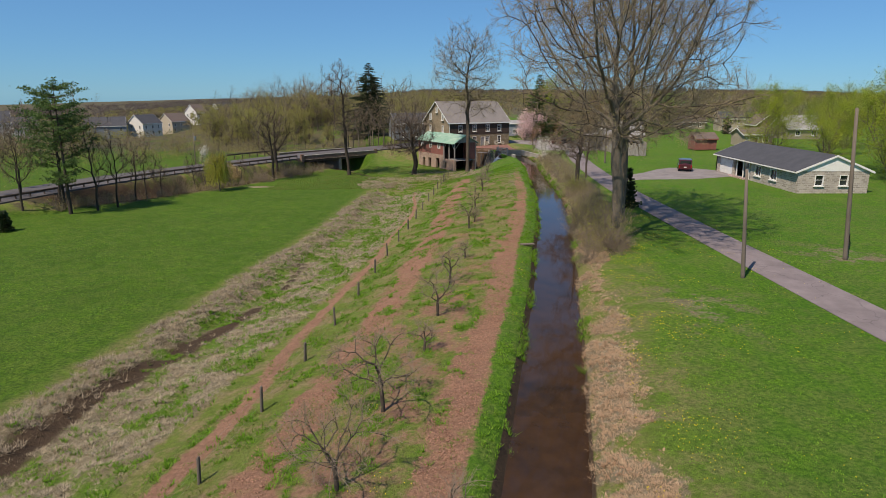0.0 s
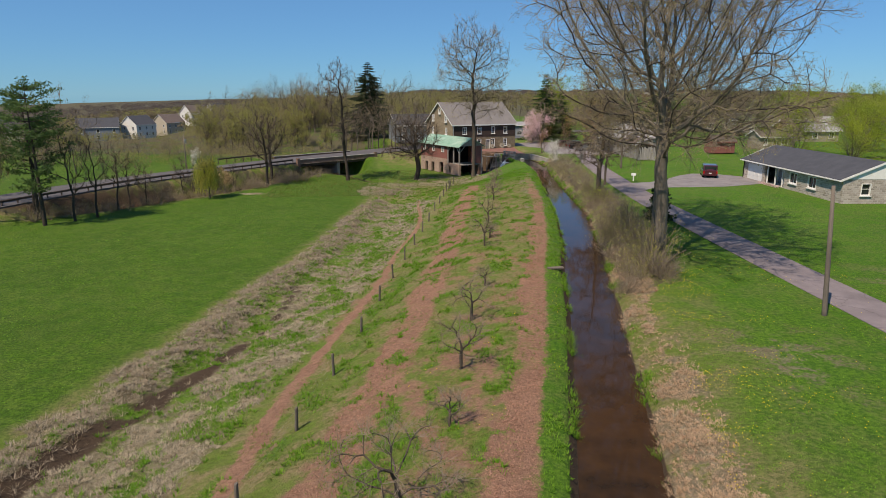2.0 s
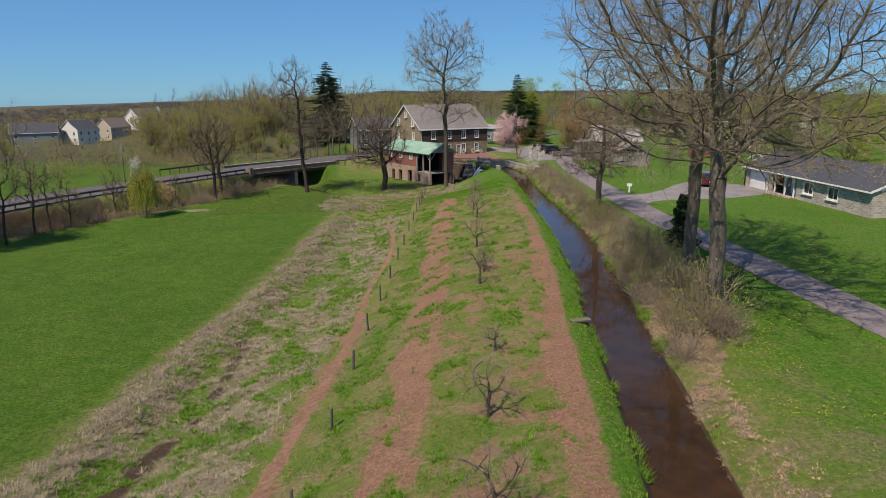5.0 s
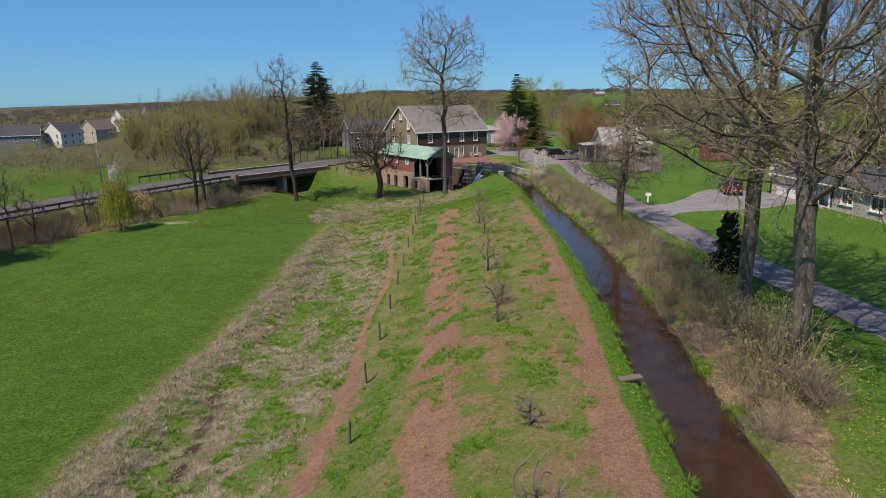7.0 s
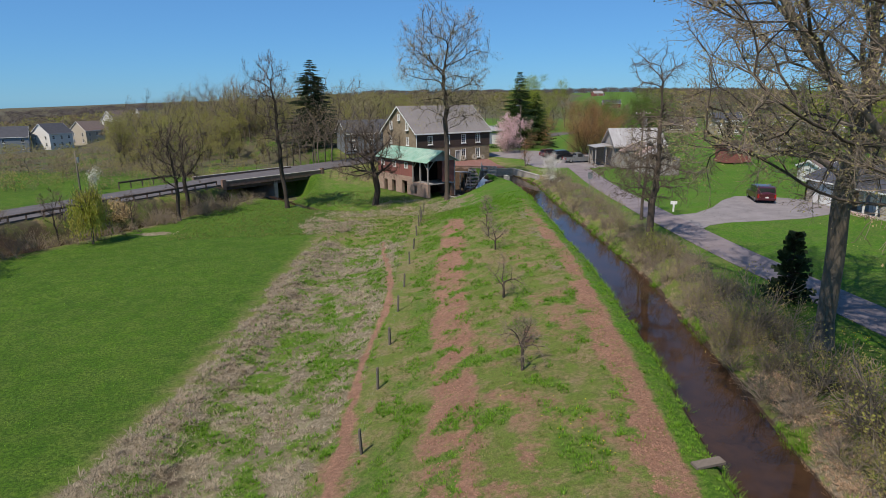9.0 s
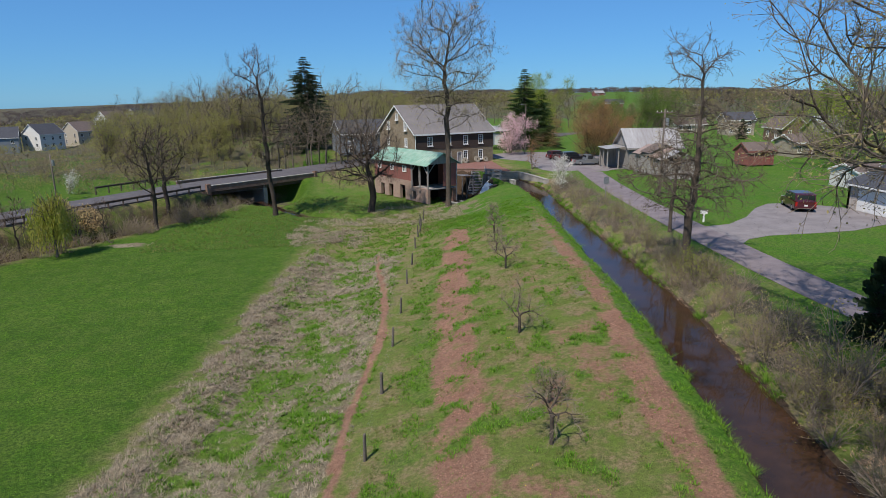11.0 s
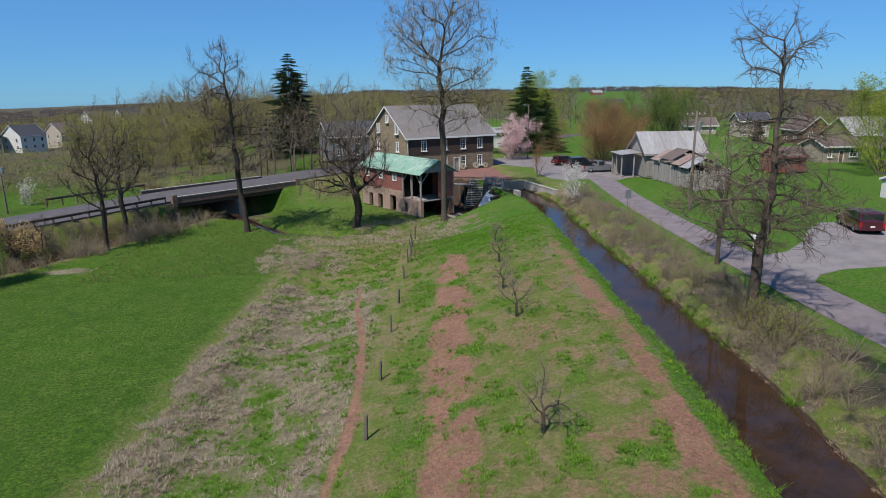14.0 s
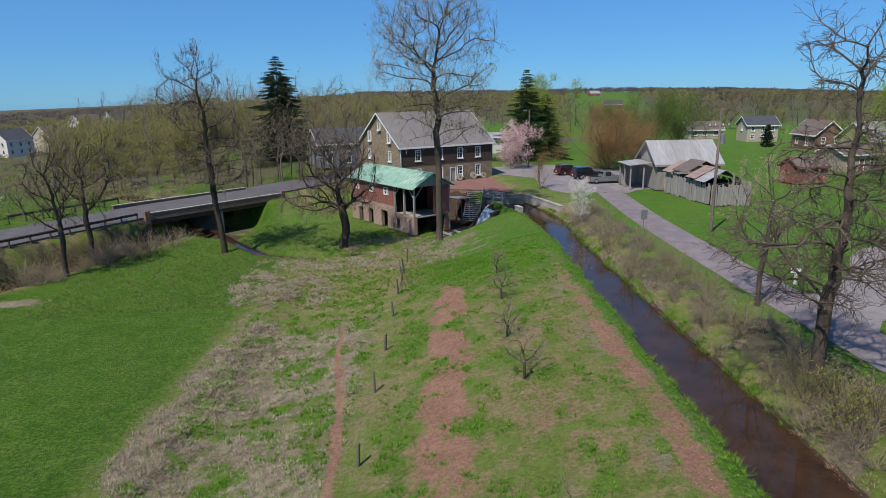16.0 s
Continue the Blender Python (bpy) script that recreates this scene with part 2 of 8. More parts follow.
M_TWIG = mat_rough("twig_bark", (0.155, 0.115, 0.085), (0.105, 0.08, 0.06), None, 0.8, 6.0, 0.95, False, 0.2, 0.01)
M_TWIG_GREY = mat_rough("grey_twigs", (0.31, 0.245, 0.185), (0.22, 0.172, 0.125), None, 0.8, 6.0, 0.95, False, 0.2, 0.01)
M_BUD = mat_leaf("young_yellow_green_buds", (0.34, 0.31, 0.10), (0.27, 0.27, 0.075), (0.32, 0.25, 0.13), 0.36, 0.9)
M_LEAF = mat_leaf("spring_leaves", (0.22, 0.28, 0.020), (0.33, 0.38, 0.04), (0.17, 0.25, 0.018), 0.40, 0.9)
M_LEAF_MID = mat_leaf("green_leaves", (0.085, 0.15, 0.015), (0.13, 0.19, 0.025), (0.06, 0.11, 0.012), 0.28, 1.6)
M_OLIVE = mat_leaf("olive_leaf_haze", (0.245, 0.255, 0.062), (0.20, 0.215, 0.046), (0.225, 0.20, 0.082), 0.40, 2.2)
M_SHRUB = mat_leaf("olive_shrub_leaves", (0.31, 0.31, 0.075), (0.24, 0.25, 0.055), (0.30, 0.25, 0.10), 0.4, 1.2)
M_SLOPE = mat_leaf("brown_slope_wood", (0.120, 0.090, 0.072), (0.095, 0.074, 0.062), (0.105, 0.092, 0.058), 0.25, 3.0)
M_BROWNTWIG = mat_leaf("brown_bud_haze", (0.215, 0.165, 0.115), (0.17, 0.135, 0.092), (0.20, 0.178, 0.082), 0.36, 2.2)
M_NEEDLE = mat_leaf("dark_needles", (0.030, 0.055, 0.022), (0.050, 0.080, 0.032), (0.022, 0.042, 0.018), 0.2)
M_PINE = mat_leaf("pine_needles", (0.075, 0.135, 0.036), (0.125, 0.19, 0.052), (0.055, 0.10, 0.030), 0.35)
M_WILLOW = mat_leaf("willow_catkins", (0.42, 0.42, 0.07), (0.34, 0.38, 0.06), (0.42, 0.38, 0.10), 0.5)
M_BLOSSOM = mat_leaf("white_blossom", (0.75, 0.73, 0.68), (0.6, 0.6, 0.5), None, 0.24, 0.9)
M_PINK = mat_leaf("pink_blossom", (0.66, 0.40, 0.42), (0.75, 0.55, 0.55), (0.5, 0.33, 0.32), 0.24, 0.9)
M_RUST = mat_leaf("rust_young_leaves", (0.27, 0.12, 0.05), (0.20, 0.11, 0.05), (0.25, 0.16, 0.06), 0.24, 2.0)
M_GRASS = mat_leaf("grass_blades", (0.095, 0.245, 0.014), (0.245, 0.40, 0.045), (0.125, 0.27, 0.018), 0.45)
M_GRASS_DULL = mat_leaf("weed_blades", (0.14, 0.17, 0.040), (0.29, 0.25, 0.110), (0.14, 0.20, 0.034), 0.4)
M_BANKSTRAW = mat_leaf("brown_bank_straw", (0.58, 0.44, 0.30), (0.40, 0.29, 0.19), (0.46, 0.31, 0.20), 0.3)
M_STRAW = mat_leaf("dry_straw", (0.53, 0.45, 0.33), (0.31, 0.25, 0.17), (0.41, 0.34, 0.24), 0.3)
M_STRAW_GREY = mat_leaf("grey_dead_stalks", (0.40, 0.33, 0.24), (0.26, 0.205, 0.145), (0.31, 0.25, 0.18), 0.25)
M_PAMPAS = mat_leaf("tall_dry_grass", (0.52, 0.40, 0.20), (0.40, 0.29, 0.13), (0.46, 0.34, 0.17), 0.3)
M_DEADLEAF = mat_leaf("dead_leaf_litter", (0.43, 0.26, 0.165), (0.31, 0.18, 0.115), (0.45, 0.33, 0.22), 0.15)
M_DANDELION = mat_leaf("dandelion_yellow", (0.75, 0.58, 0.02), (0.65, 0.50, 0.02), None, 0.1)
M_CLOD = mat_rough("red_soil_clods", (0.42, 0.235, 0.165), (0.34, 0.185, 0.128), (0.20, 0.105, 0.070), 1.0, 14.0, 0.95, False, 0.6, 0.03)
M_STONE = mat_masonry("brown_fieldstone", (0.20, 0.155, 0.10), (0.28, 0.215, 0.145), (0.31, 0.26, 0.19))
M_STONE_PALE = mat_masonry("pale_rubble_stone", (0.36, 0.315, 0.24), (0.26, 0.22, 0.165), (0.40, 0.36, 0.29), 0.4, 0.17, 0.02)
M_STONE_GREY = mat_masonry("grey_field_stone", (0.50, 0.44, 0.385), (0.25, 0.215, 0.185), (0.5, 0.46, 0.41), 0.5, 0.22, 0.025)
M_BRICK = mat_masonry("red_brown_brick", (0.22, 0.11, 0.075), (0.16, 0.085, 0.06), (0.24, 0.19, 0.155), 0.24, 0.085, 0.012)
M_SHALE = mat_masonry("red_shale_stone", (0.25, 0.145, 0.105), (0.17, 0.105, 0.08), (0.28, 0.22, 0.18), 0.42, 0.16, 0.02)
M_SHEDBASE = mat_masonry("pale_red_rubble", (0.38, 0.255, 0.195), (0.27, 0.175, 0.135), (0.40, 0.32, 0.26), 0.40, 0.15, 0.02)
M_SLATE = mat_rough("weathered_slate", (0.235, 0.21, 0.20), (0.18, 0.162, 0.155), (0.11, 0.10, 0.095), 0.7, 7.0, 0.8, True, 0.5, 0.02, streak=(1.4, 1, 1))
M_SHINGLE = mat_rough("grey_shingles", (0.080, 0.082, 0.095), (0.060, 0.062, 0.073), (0.036, 0.037, 0.044), 0.9, 10.0, 0.9, True, 0.4, 0.01)
M_SHINGLE_BROWN = mat_rough("brown_shingles", (0.17, 0.13, 0.115), (0.13, 0.10, 0.09), None, 0.9, 10.0, 0.9, True, 0.4, 0.01)
M_COPPER = mat_rough("patched_green_roof_paint", (0.15, 0.36, 0.27), (0.36, 0.50, 0.42), (0.20, 0.24, 0.17), 0.7, 3.2, 0.65, True, 0.3, 0.01)
M_TIN = mat_rough("galvanised_sheet", (0.52, 0.51, 0.50), (0.38, 0.36, 0.35), (0.25, 0.20, 0.17), 0.6, 4.0, 0.5, True, 0.2, 0.01, 0.35, 0.5, streak=(1, 0.15, 0.15))
M_TIN_RUST = mat_rough("rusty_sheet", (0.21, 0.115, 0.095), (0.30, 0.20, 0.16), (0.40, 0.36, 0.33), 0.8, 4.0, 0.75, True, 0.2, 0.01, 0.2, 0.4)
M_REDBOARD = mat_rough("faded_red_boards", (0.27, 0.075, 0.060), (0.20, 0.060, 0.050), (0.22, 0.15, 0.125), 0.9, 7.0, 0.85, True, 0.4, 0.01, streak=(6, 6, 0.5))
M_OLDBOARD = mat_rough("silver_weathered_boards", (0.46, 0.43, 0.40), (0.31, 0.28, 0.255), (0.15, 0.13, 0.115), 1.2, 7.0, 0.92, True, 0.5, 0.01, streak=(5, 5, 0.4), per=0.6)
M_POST = mat_rough("weathered_post_wood", (0.17, 0.145, 0.12), (0.10, 0.085, 0.07), (0.05, 0.042, 0.036), 2.0, 12.0, 0.95, True, 0.6, 0.01, streak=(4, 4, 0.5))
M_POLE = mat_rough("brown_pole_wood", (0.20, 0.165, 0.135), (0.145, 0.12, 0.10), (0.08, 0.065, 0.055), 2.0, 12.0, 0.9, True, 0.4, 0.01, streak=(5, 5, 0.3))
M_WHITE = mat_paint("white_paint", (0.80, 0.79, 0.76))
M_SIDING = mat_rough("pale_siding", (0.66, 0.65, 0.61), (0.60, 0.59, 0.56), (0.5, 0.49, 0.46), 0.5, 12.0, 0.7, True, 0.2, 0.01, streak=(0.2, 0.2, 6))
M_BEIGE = mat_rough("beige_siding", (0.46, 0.40, 0.31), (0.41, 0.36, 0.28), None, 0.5, 12.0, 0.7, True, 0.2, 0.01, streak=(0.2, 0.2, 6))
M_BLUESIDING = mat_rough("grey_blue_siding", (0.22, 0.25, 0.29), (0.19, 0.22, 0.25), None, 0.5, 12.0, 0.7, True, 0.2, 0.01, streak=(0.2, 0.2, 6))
M_CONCRETE = mat_rough("stained_concrete", (0.44, 0.40, 0.345), (0.34, 0.31, 0.27), (0.20, 0.18, 0.155), 0.7, 6.0, 0.9, True, 0.4, 0.01)
M_PAVER = mat_masonry("red_brick_paving", (0.26, 0.125, 0.10), (0.21, 0.105, 0.088), (0.25, 0.19, 0.165), 0.2, 0.1, 0.01)
M_GLASS = mat_glass()
# near-black: painted shade indoors, and the own colour of a few dark parts
M_DARK = mat_paint("near_black_and_shade", (0.018, 0.015, 0.013), 0.9, 0.1)
M_STEEL = mat_rough("dull_steel", (0.42, 0.42, 0.42), (0.34, 0.34, 0.34), (0.24, 0.22, 0.2), 1.5, 8.0, 0.45, True, 0.1, 0.005, 0.7, 0.5)
M_RAIL = mat_rough("brown_weathering_rail", (0.115, 0.085, 0.068), (0.085, 0.065, 0.055), None, 1.0, 8.0, 0.8, True, 0.2, 0.005, 0.2, 0.4)
M_RUBBER = mat_paint("tyre_rubber", (0.018, 0.018, 0.018), 0.85, 0.2)
M_FOAM = mat_rough("white_water", (0.75, 0.77, 0.78), (0.55, 0.57, 0.57), (0.3, 0.3, 0.28), 2.0, 9.0, 0.4, False, 0.8, 0.05, streak=(1, 1, 0.3))


# ---------------------------------------------------------------- mesh helpers
class Geo:
    """Collects faces for one mesh."""

    def __init__(self):
        self.v, self.f = [], []

    def add(self, verts, faces):
        n = len(self.v)
        self.v += [tuple(p) for p in verts]
        self.f += [tuple(i + n for i in f) for f in faces]
        return self

    def box(self, x, y, z, sx, sy, sz, m=None):
        """A box with its middle at x, y and its foot at z; m: a further pose."""
        pts = [Vector((x + a * sx / 2, y + b * sy / 2, z + c * sz)) for c in (0, 1) for a, b in ((-1, -1), (1, -1), (1, 1), (-1, 1))]
        if m is not None:
            pts = [m @ p for p in pts]
        return self.add(pts, [(3, 2, 1, 0), (4, 5, 6, 7), (0, 1, 5, 4), (1, 2, 6, 5), (2, 3, 7, 6), (3, 0, 4, 7)])

    def tube(self, p, q, r0, r1, n=8, cap=True):
        p, q = Vector(p), Vector(q)
        d = (q - p).normalized()
        a = d.orthogonal().normalized()
        b = d.cross(a)
        ring = [(a * math.cos(k * 2 * math.pi / n) + b * math.sin(k * 2 * math.pi / n)) for k in range(n)]
        faces = [(k, (k + 1) % n, n + (k + 1) % n, n + k) for k in range(n)]
        if cap:
            faces += [tuple(range(n - 1, -1, -1)), tuple(range(n, 2 * n))]
        return self.add([p + e * r0 for e in ring] + [q + e * r1 for e in ring], faces)

    def slab(self, pts, thick):
        """A flat polygon thickened downwards."""
        n = len(pts)
        low = [(x, y, z - thick) for x, y, z in pts]
        return self.add(list(pts) + low, [tuple(range(n)), tuple(range(2 * n - 1, n - 1, -1))] + [(i, n + i, n + (i + 1) % n, (i + 1) % n) for i in range(n)])

    def loft(self, rings, closed=True):
        n = len(rings[0])
        faces = []
        for r in range(len(rings) - 1):
            for k in range(n if closed else n - 1):
                faces.append((r * n + k, r * n + (k + 1) % n, (r + 1) * n + (k + 1) % n, (r + 1) * n + k))
        if closed:
            faces += [tuple(range(n - 1, -1, -1)), tuple(range((len(rings) - 1) * n, len(rings) * n))]
        return self.add([p for r in rings for p in r], faces)

    def mesh(self, name, smooth=False):
        me = bpy.data.meshes.new(name)
        me.from_pydata(self.v, [], self.f)
        if smooth:
            me.polygons.foreach_set("use_smooth", [True] * len(me.polygons))
        me.update()
        return me


def fast_mesh(name, verts, faces, smooth=False):
    """Mesh from numpy arrays: verts (n, 3), faces (m, k)."""
    me = bpy.data.meshes.new(name)
    k = faces.shape[1]
    me.vertices.add(len(verts))
    me.vertices.foreach_set("co", np.asarray(verts, np.float32).ravel())
    me.loops.add(faces.size)
    me.loops.foreach_set("vertex_index", faces.astype(np.int32).ravel())
    me.polygons.add(len(faces))
    me.polygons.foreach_set("loop_start", np.arange(0, faces.size, k, dtype=np.int32))
    me.polygons.foreach_set("loop_total", np.full(len(faces), k, np.int32))
    if smooth:
        me.polygons.foreach_set("use_smooth", np.ones(len(faces), bool))
    me.update(calc_edges=True)
    return me


def obj(name, me, material, parent=None, label="", m=None):
    ob = new(name, me)
    if material is not None and not me.materials:
        me.materials.append(material)
    if parent is not None:
        ob.parent = parent
    if m is not None:
        ob.matrix_basis = m
    if label:
        ob["label"] = label
    return ob


def part(name, geo, material, parent, label="", m=None, smooth=False):
    return obj(name, geo.mesh(name, smooth), material, parent, label, m)


def thing(name, m, label, category, group="", kind=""):
    ob = new(name)
    ob.empty_display_size = 0.3
    ob.matrix_basis = m
    return tagged(ob, label, category, group, kind)


# ---------------------------------------------------------------- plan of the ground
def lerp_line(pts):
    ys, xs = np.array([p[0] for p in pts], float), np.array([p[1] for p in pts], float)

    def f(y):
        y = np.asarray(y, float)
        w = 3.0
        return sum(np.interp(y + o, ys, xs) for o in (-w, -w / 2, 0, w / 2, w)) / 5
    return f


RACE_L = lerp_line([(-200, -35), (-20, -5.6), (17.5, 1.8), (29, 4.0), (41, 6.25), (50, 7.6), (60, 9.5), (76, 11.5), (93, 12.9), (108, 14.2), (117, 14.7), (124, 14.2), (131, 12.6), (140, 11)])
RACE_R = lerp_line([(-200, -31), (-20, -2.6), (17.5, 4.8), (29, 6.95), (41, 9.15), (50, 10.8), (60, 12.5), (72, 14.4), (80, 15.0), (90, 15.5), (107, 16.6), (121, 17.9), (126, 17.2), (131, 16.3), (140, 15)])
LANE = lerp_line([(-60, 27), (0, 23.6), (30, 22.6), (45, 22.2), (60, 22.0), (75, 21.9), (90, 22.6), (104, 23.6), (115, 24.7), (125, 26.2), (135, 27.6)])
WATER_Z = -0.65


def value_noise(x, y, seed):
    """Smooth value noise of numpy arrays, 0 to 1."""
    rng = np.random.RandomState(seed)
    tab = rng.rand(256, 256)
    xi, yi = np.floor(x).astype(int), np.floor(y).astype(int)
    fx, fy = x - xi, y - yi
    fx, fy = fx * fx * (3 - 2 * fx), fy * fy * (3 - 2 * fy)
    g = lambda a, b: tab[a & 255, b & 255]
    return (g(xi, yi) * (1 - fx) + g(xi + 1, yi) * fx) * (1 - fy) + (g(xi, yi + 1) * (1 - fx) + g(xi + 1, yi + 1) * fx) * fy


def fbm(x, y, seed, octaves=4):
    s, a, t = 0, 1.0, 0
    for o in range(octaves):
        s = s + a * value_noise(x * 2 ** o + 17.3 * o, y * 2 ** o + 9.1 * o, seed + o)
        t += a
        a *= 0.5
    return s / t


def sstep(a, b, v):
    t = np.clip((v - a) / (b - a), 0, 1)
    return t * t * (3 - 2 * t)


MROAD = [(-140, -60), (-92, 30), (-66, 78), (-55, 102), (-45.5, 119.5), (-34.5, 136), (-22, 150.5), (-12, 163), (0, 180), (20, 205), (60, 250)]
BROOK = [(-170, 40), (-95, 60), (-70, 76), (-60, 86), (-51, 96), (-45, 105.5), (-39, 114.5), (-34.8, 122), (-29, 131), (-23.8, 139), (-28, 149), (-40, 166), (-75, 200)]
TAIL = [(-23.5, 138.0), (-19, 130), (-14.5, 123), (-8, 119.5), (0, 121.5), (6, 124.3), (9.3, 126.8)]


def line_dist(x, y, pts):
    best = np.full(np.shape(x), 1e9)
    for (ax, ay), (bx, by) in zip(pts[:-1], pts[1:]):
        dx, dy = bx - ax, by - ay
        t = np.clip(((x - ax) * dx + (y - ay) * dy) / (dx * dx + dy * dy), 0, 1)
        best = np.minimum(best, np.hypot(x - ax - t * dx, y - ay - t * dy))
    return best


SHED_N, SHED_L, SHED_W = np.array((2.3, 126.9)), np.array((-0.515, 0.857)), np.array((0.857, 0.515))


def ground_arrays(x, y):
    """Height of the ground, and how far left of the race's bank a place lies."""
    s = x - RACE_L(y)
    q = x - RACE_R(y)
    # dike with the orchard on it, slope, path, ditch, pasture
    left = np.interp(s, [-400, -120, -60, -40, -30, -25.5, -24, -22.3, -20.5, -18.5, -16, -14.2, -12.5, -10, -7, -5, -3, -0.9, -0.35, 0.15, 0.6],
                     [-4.2, -4.0, -3.85, -3.75, -3.65, -3.5, -3.45, -3.9, -3.85, -3.5, -2.95, -2.55, -2.15, -1.35, -0.65, -0.3, 0.0, 0.0, -0.15, -0.75, -1.3])
    flat = sstep(100, 118, y)
    low = np.interp(s, [-400, -60, -30, -20, -12, -7, -3.5, -0.9, -0.35, 0.15, 0.6], [-4.2, -3.85, -3.7, -3.45, -3.25, -2.3, -0.7, 0.0, -0.15, -0.75, -1.3])
    left = left * (1 - flat) + low * flat
    steep = np.interp(s, [-400, -60, -30, -20, -4.0, -2.4, -0.9, -0.35, 0.15, 0.6], [-4.2, -3.85, -3.7, -3.4, -3.4, -1.3, 0.0, -0.15, -0.75, -1.3])
    k2 = sstep(123.0, 126.5, y)
    left = left * (1 - k2) + steep * k2
    right = np.interp(q, [-0.6, -0.1, 0.5, 1.2, 2.5, 4.0, 30, 300], [-1.3, -0.75, -0.25, 0.05, 0.32, 0.5, 0.5, 0.5])
    z = np.where(q > -0.8, right, np.where(s < 0.8, left, -1.3))
    # yard of the mill above the wheel pit and the basin under the fall
    rel_x, rel_y = x - 7.3, y - 129.9
    dw = rel_x * SHED_W[0] + rel_y * SHED_W[1]
    past_shed = sstep(0.7, 1.3, dw)
    yard = np.maximum.reduce([sstep(136.2, 137.0, y + 0.35 * (x - 11)) * past_shed, sstep(11.9, 12.3, x) * sstep(131.2, 131.8, y), sstep(131.2, 131.8, y) * (s > -0.6)])
    pit = sstep(129.8, 130.8, y) * (dw > -0.6) * (q < 0)
    z = z * (1 - pit) - 3.5 * pit
    z = z * (1 - yard) + np.where(q > 0.5, 0.32, 0.1) * yard
    behind = yard
    # bank rising from the shed to the road, and the road's own bank
    md = line_dist(x, y, MROAD)
    rz = -1.70 + 0.35 * sstep(120, 160, y) - 1.2 * sstep(110, 60, y)
    wide = 17.0 - 8.0 * sstep(-18, -40, x)
    emb = 1 - sstep(4.6, wide, md)
    z = z * (1 - emb) + rz * emb
    # brook and tail race
    bd = line_dist(x, y, BROOK)
    road_top = (1 - sstep(4.6, 6.4, md)) * sstep(9.0, 10.0, np.hypot(x + 23.2, y - 141.3))
    bk = 1 - sstep(1.2, 4.6, bd)
    bk = np.maximum(bk, 1 - sstep(4.5, 7.5, np.hypot(x + 23.2, y - 141.3)))
    z = z * (1 - bk) + np.where(x < -33, -4.75, -5.2) * bk
    z = z * (1 - road_top) + rz * road_top
    td = line_dist(x, y, TAIL)
    tk = (1 - sstep(0.35, 1.5, td)) * (1 - sstep(9.4, 10.6, x))
    z = z * (1 - tk) + np.minimum(z, -4.25) * tk
    basin = (1 - sstep(1.9, 3.3, np.hypot((x - 9.8) * 0.9, y - 126.2))) * (1 - yard)
    z = z * (1 - basin) + np.minimum(z, -4.1) * basin
    pool = (1 - sstep(2.6, 6.5, np.hypot(x + 22.0, y - 136.0))) * (1 - road_top)
    z = z * (1 - pool) + np.minimum(z, -4.8) * pool
    # far country
    r = np.hypot(x, y - 50)
    b = np.degrees(np.arctan2(x, y - 50))
    far = np.interp(b, [-180, -60, -40, -30, -20, -11, 0, 12, 22, 30, 36, 45, 70, 180], [-14, -42, -38, -22, -2, 9, 13, 12, 9, 9, 0, -16, -14, -10])
    z = z + sstep(420, 1700, r) * far * (0.85 + 0.3 * fbm(x / 300, y / 300, 5, 3)) - 14.0 * sstep(50, 230, -x) * sstep(170, 400, y)
    z = z + 6 * sstep(230, 700, y - 40) * np.exp(-((b - 21) / 5.0) ** 2) * sstep(250, 600, r) * (1 - 0.45 * sstep(650, 1500, r))
    # unevenness
    rough = 0.10 * (fbm(x * 0.35, y * 0.35, 11, 3) - 0.5) * sstep(-0.8, -1.6, s) + 0.35 * (fbm(x * 0.05, y * 0.05, 12, 2) - 0.5) * sstep(-22, -34, s)
    tuss = 0.52 * (fbm(x * 1.3, y * 1.3, 13, 3) - 0.5) * sstep(-13.8, -15.5, s) * (1 - sstep(-23.5, -27, s)) * (1 - flat)
    bank = 0.22 * (fbm(x * 0.9, y * 0.9, 14, 3) - 0.5) * (q > 0) * (1 - sstep(1.5, 3.5, q))
    z = z + (rough + tuss + bank) * (1 - emb) * (1 - behind)
    return z, s, q, md, bd, td


def ground_z(x, y):
    return float(ground_arrays(np.array([float(x)]), np.array([float(y)]))[0][0])


def place(x, y, rz=0.0, dz=0.0):
    return pose(x, y, ground_z(x, y) + dz, 0, 0, rz)


def spread(lo, hi, core_lo, core_hi, step, grow=1.14):
    out = list(np.arange(core_lo, core_hi, step))
    d, p = step, core_hi
    while p < hi:
        out.append(p)
        d = min(d * grow, 90)
        p += d
    out.append(hi)
    d, p = step, core_lo
    while p > lo:
        d = min(d * grow, 90)
        p -= d
        out.insert(0, p)
    return np.array(out)


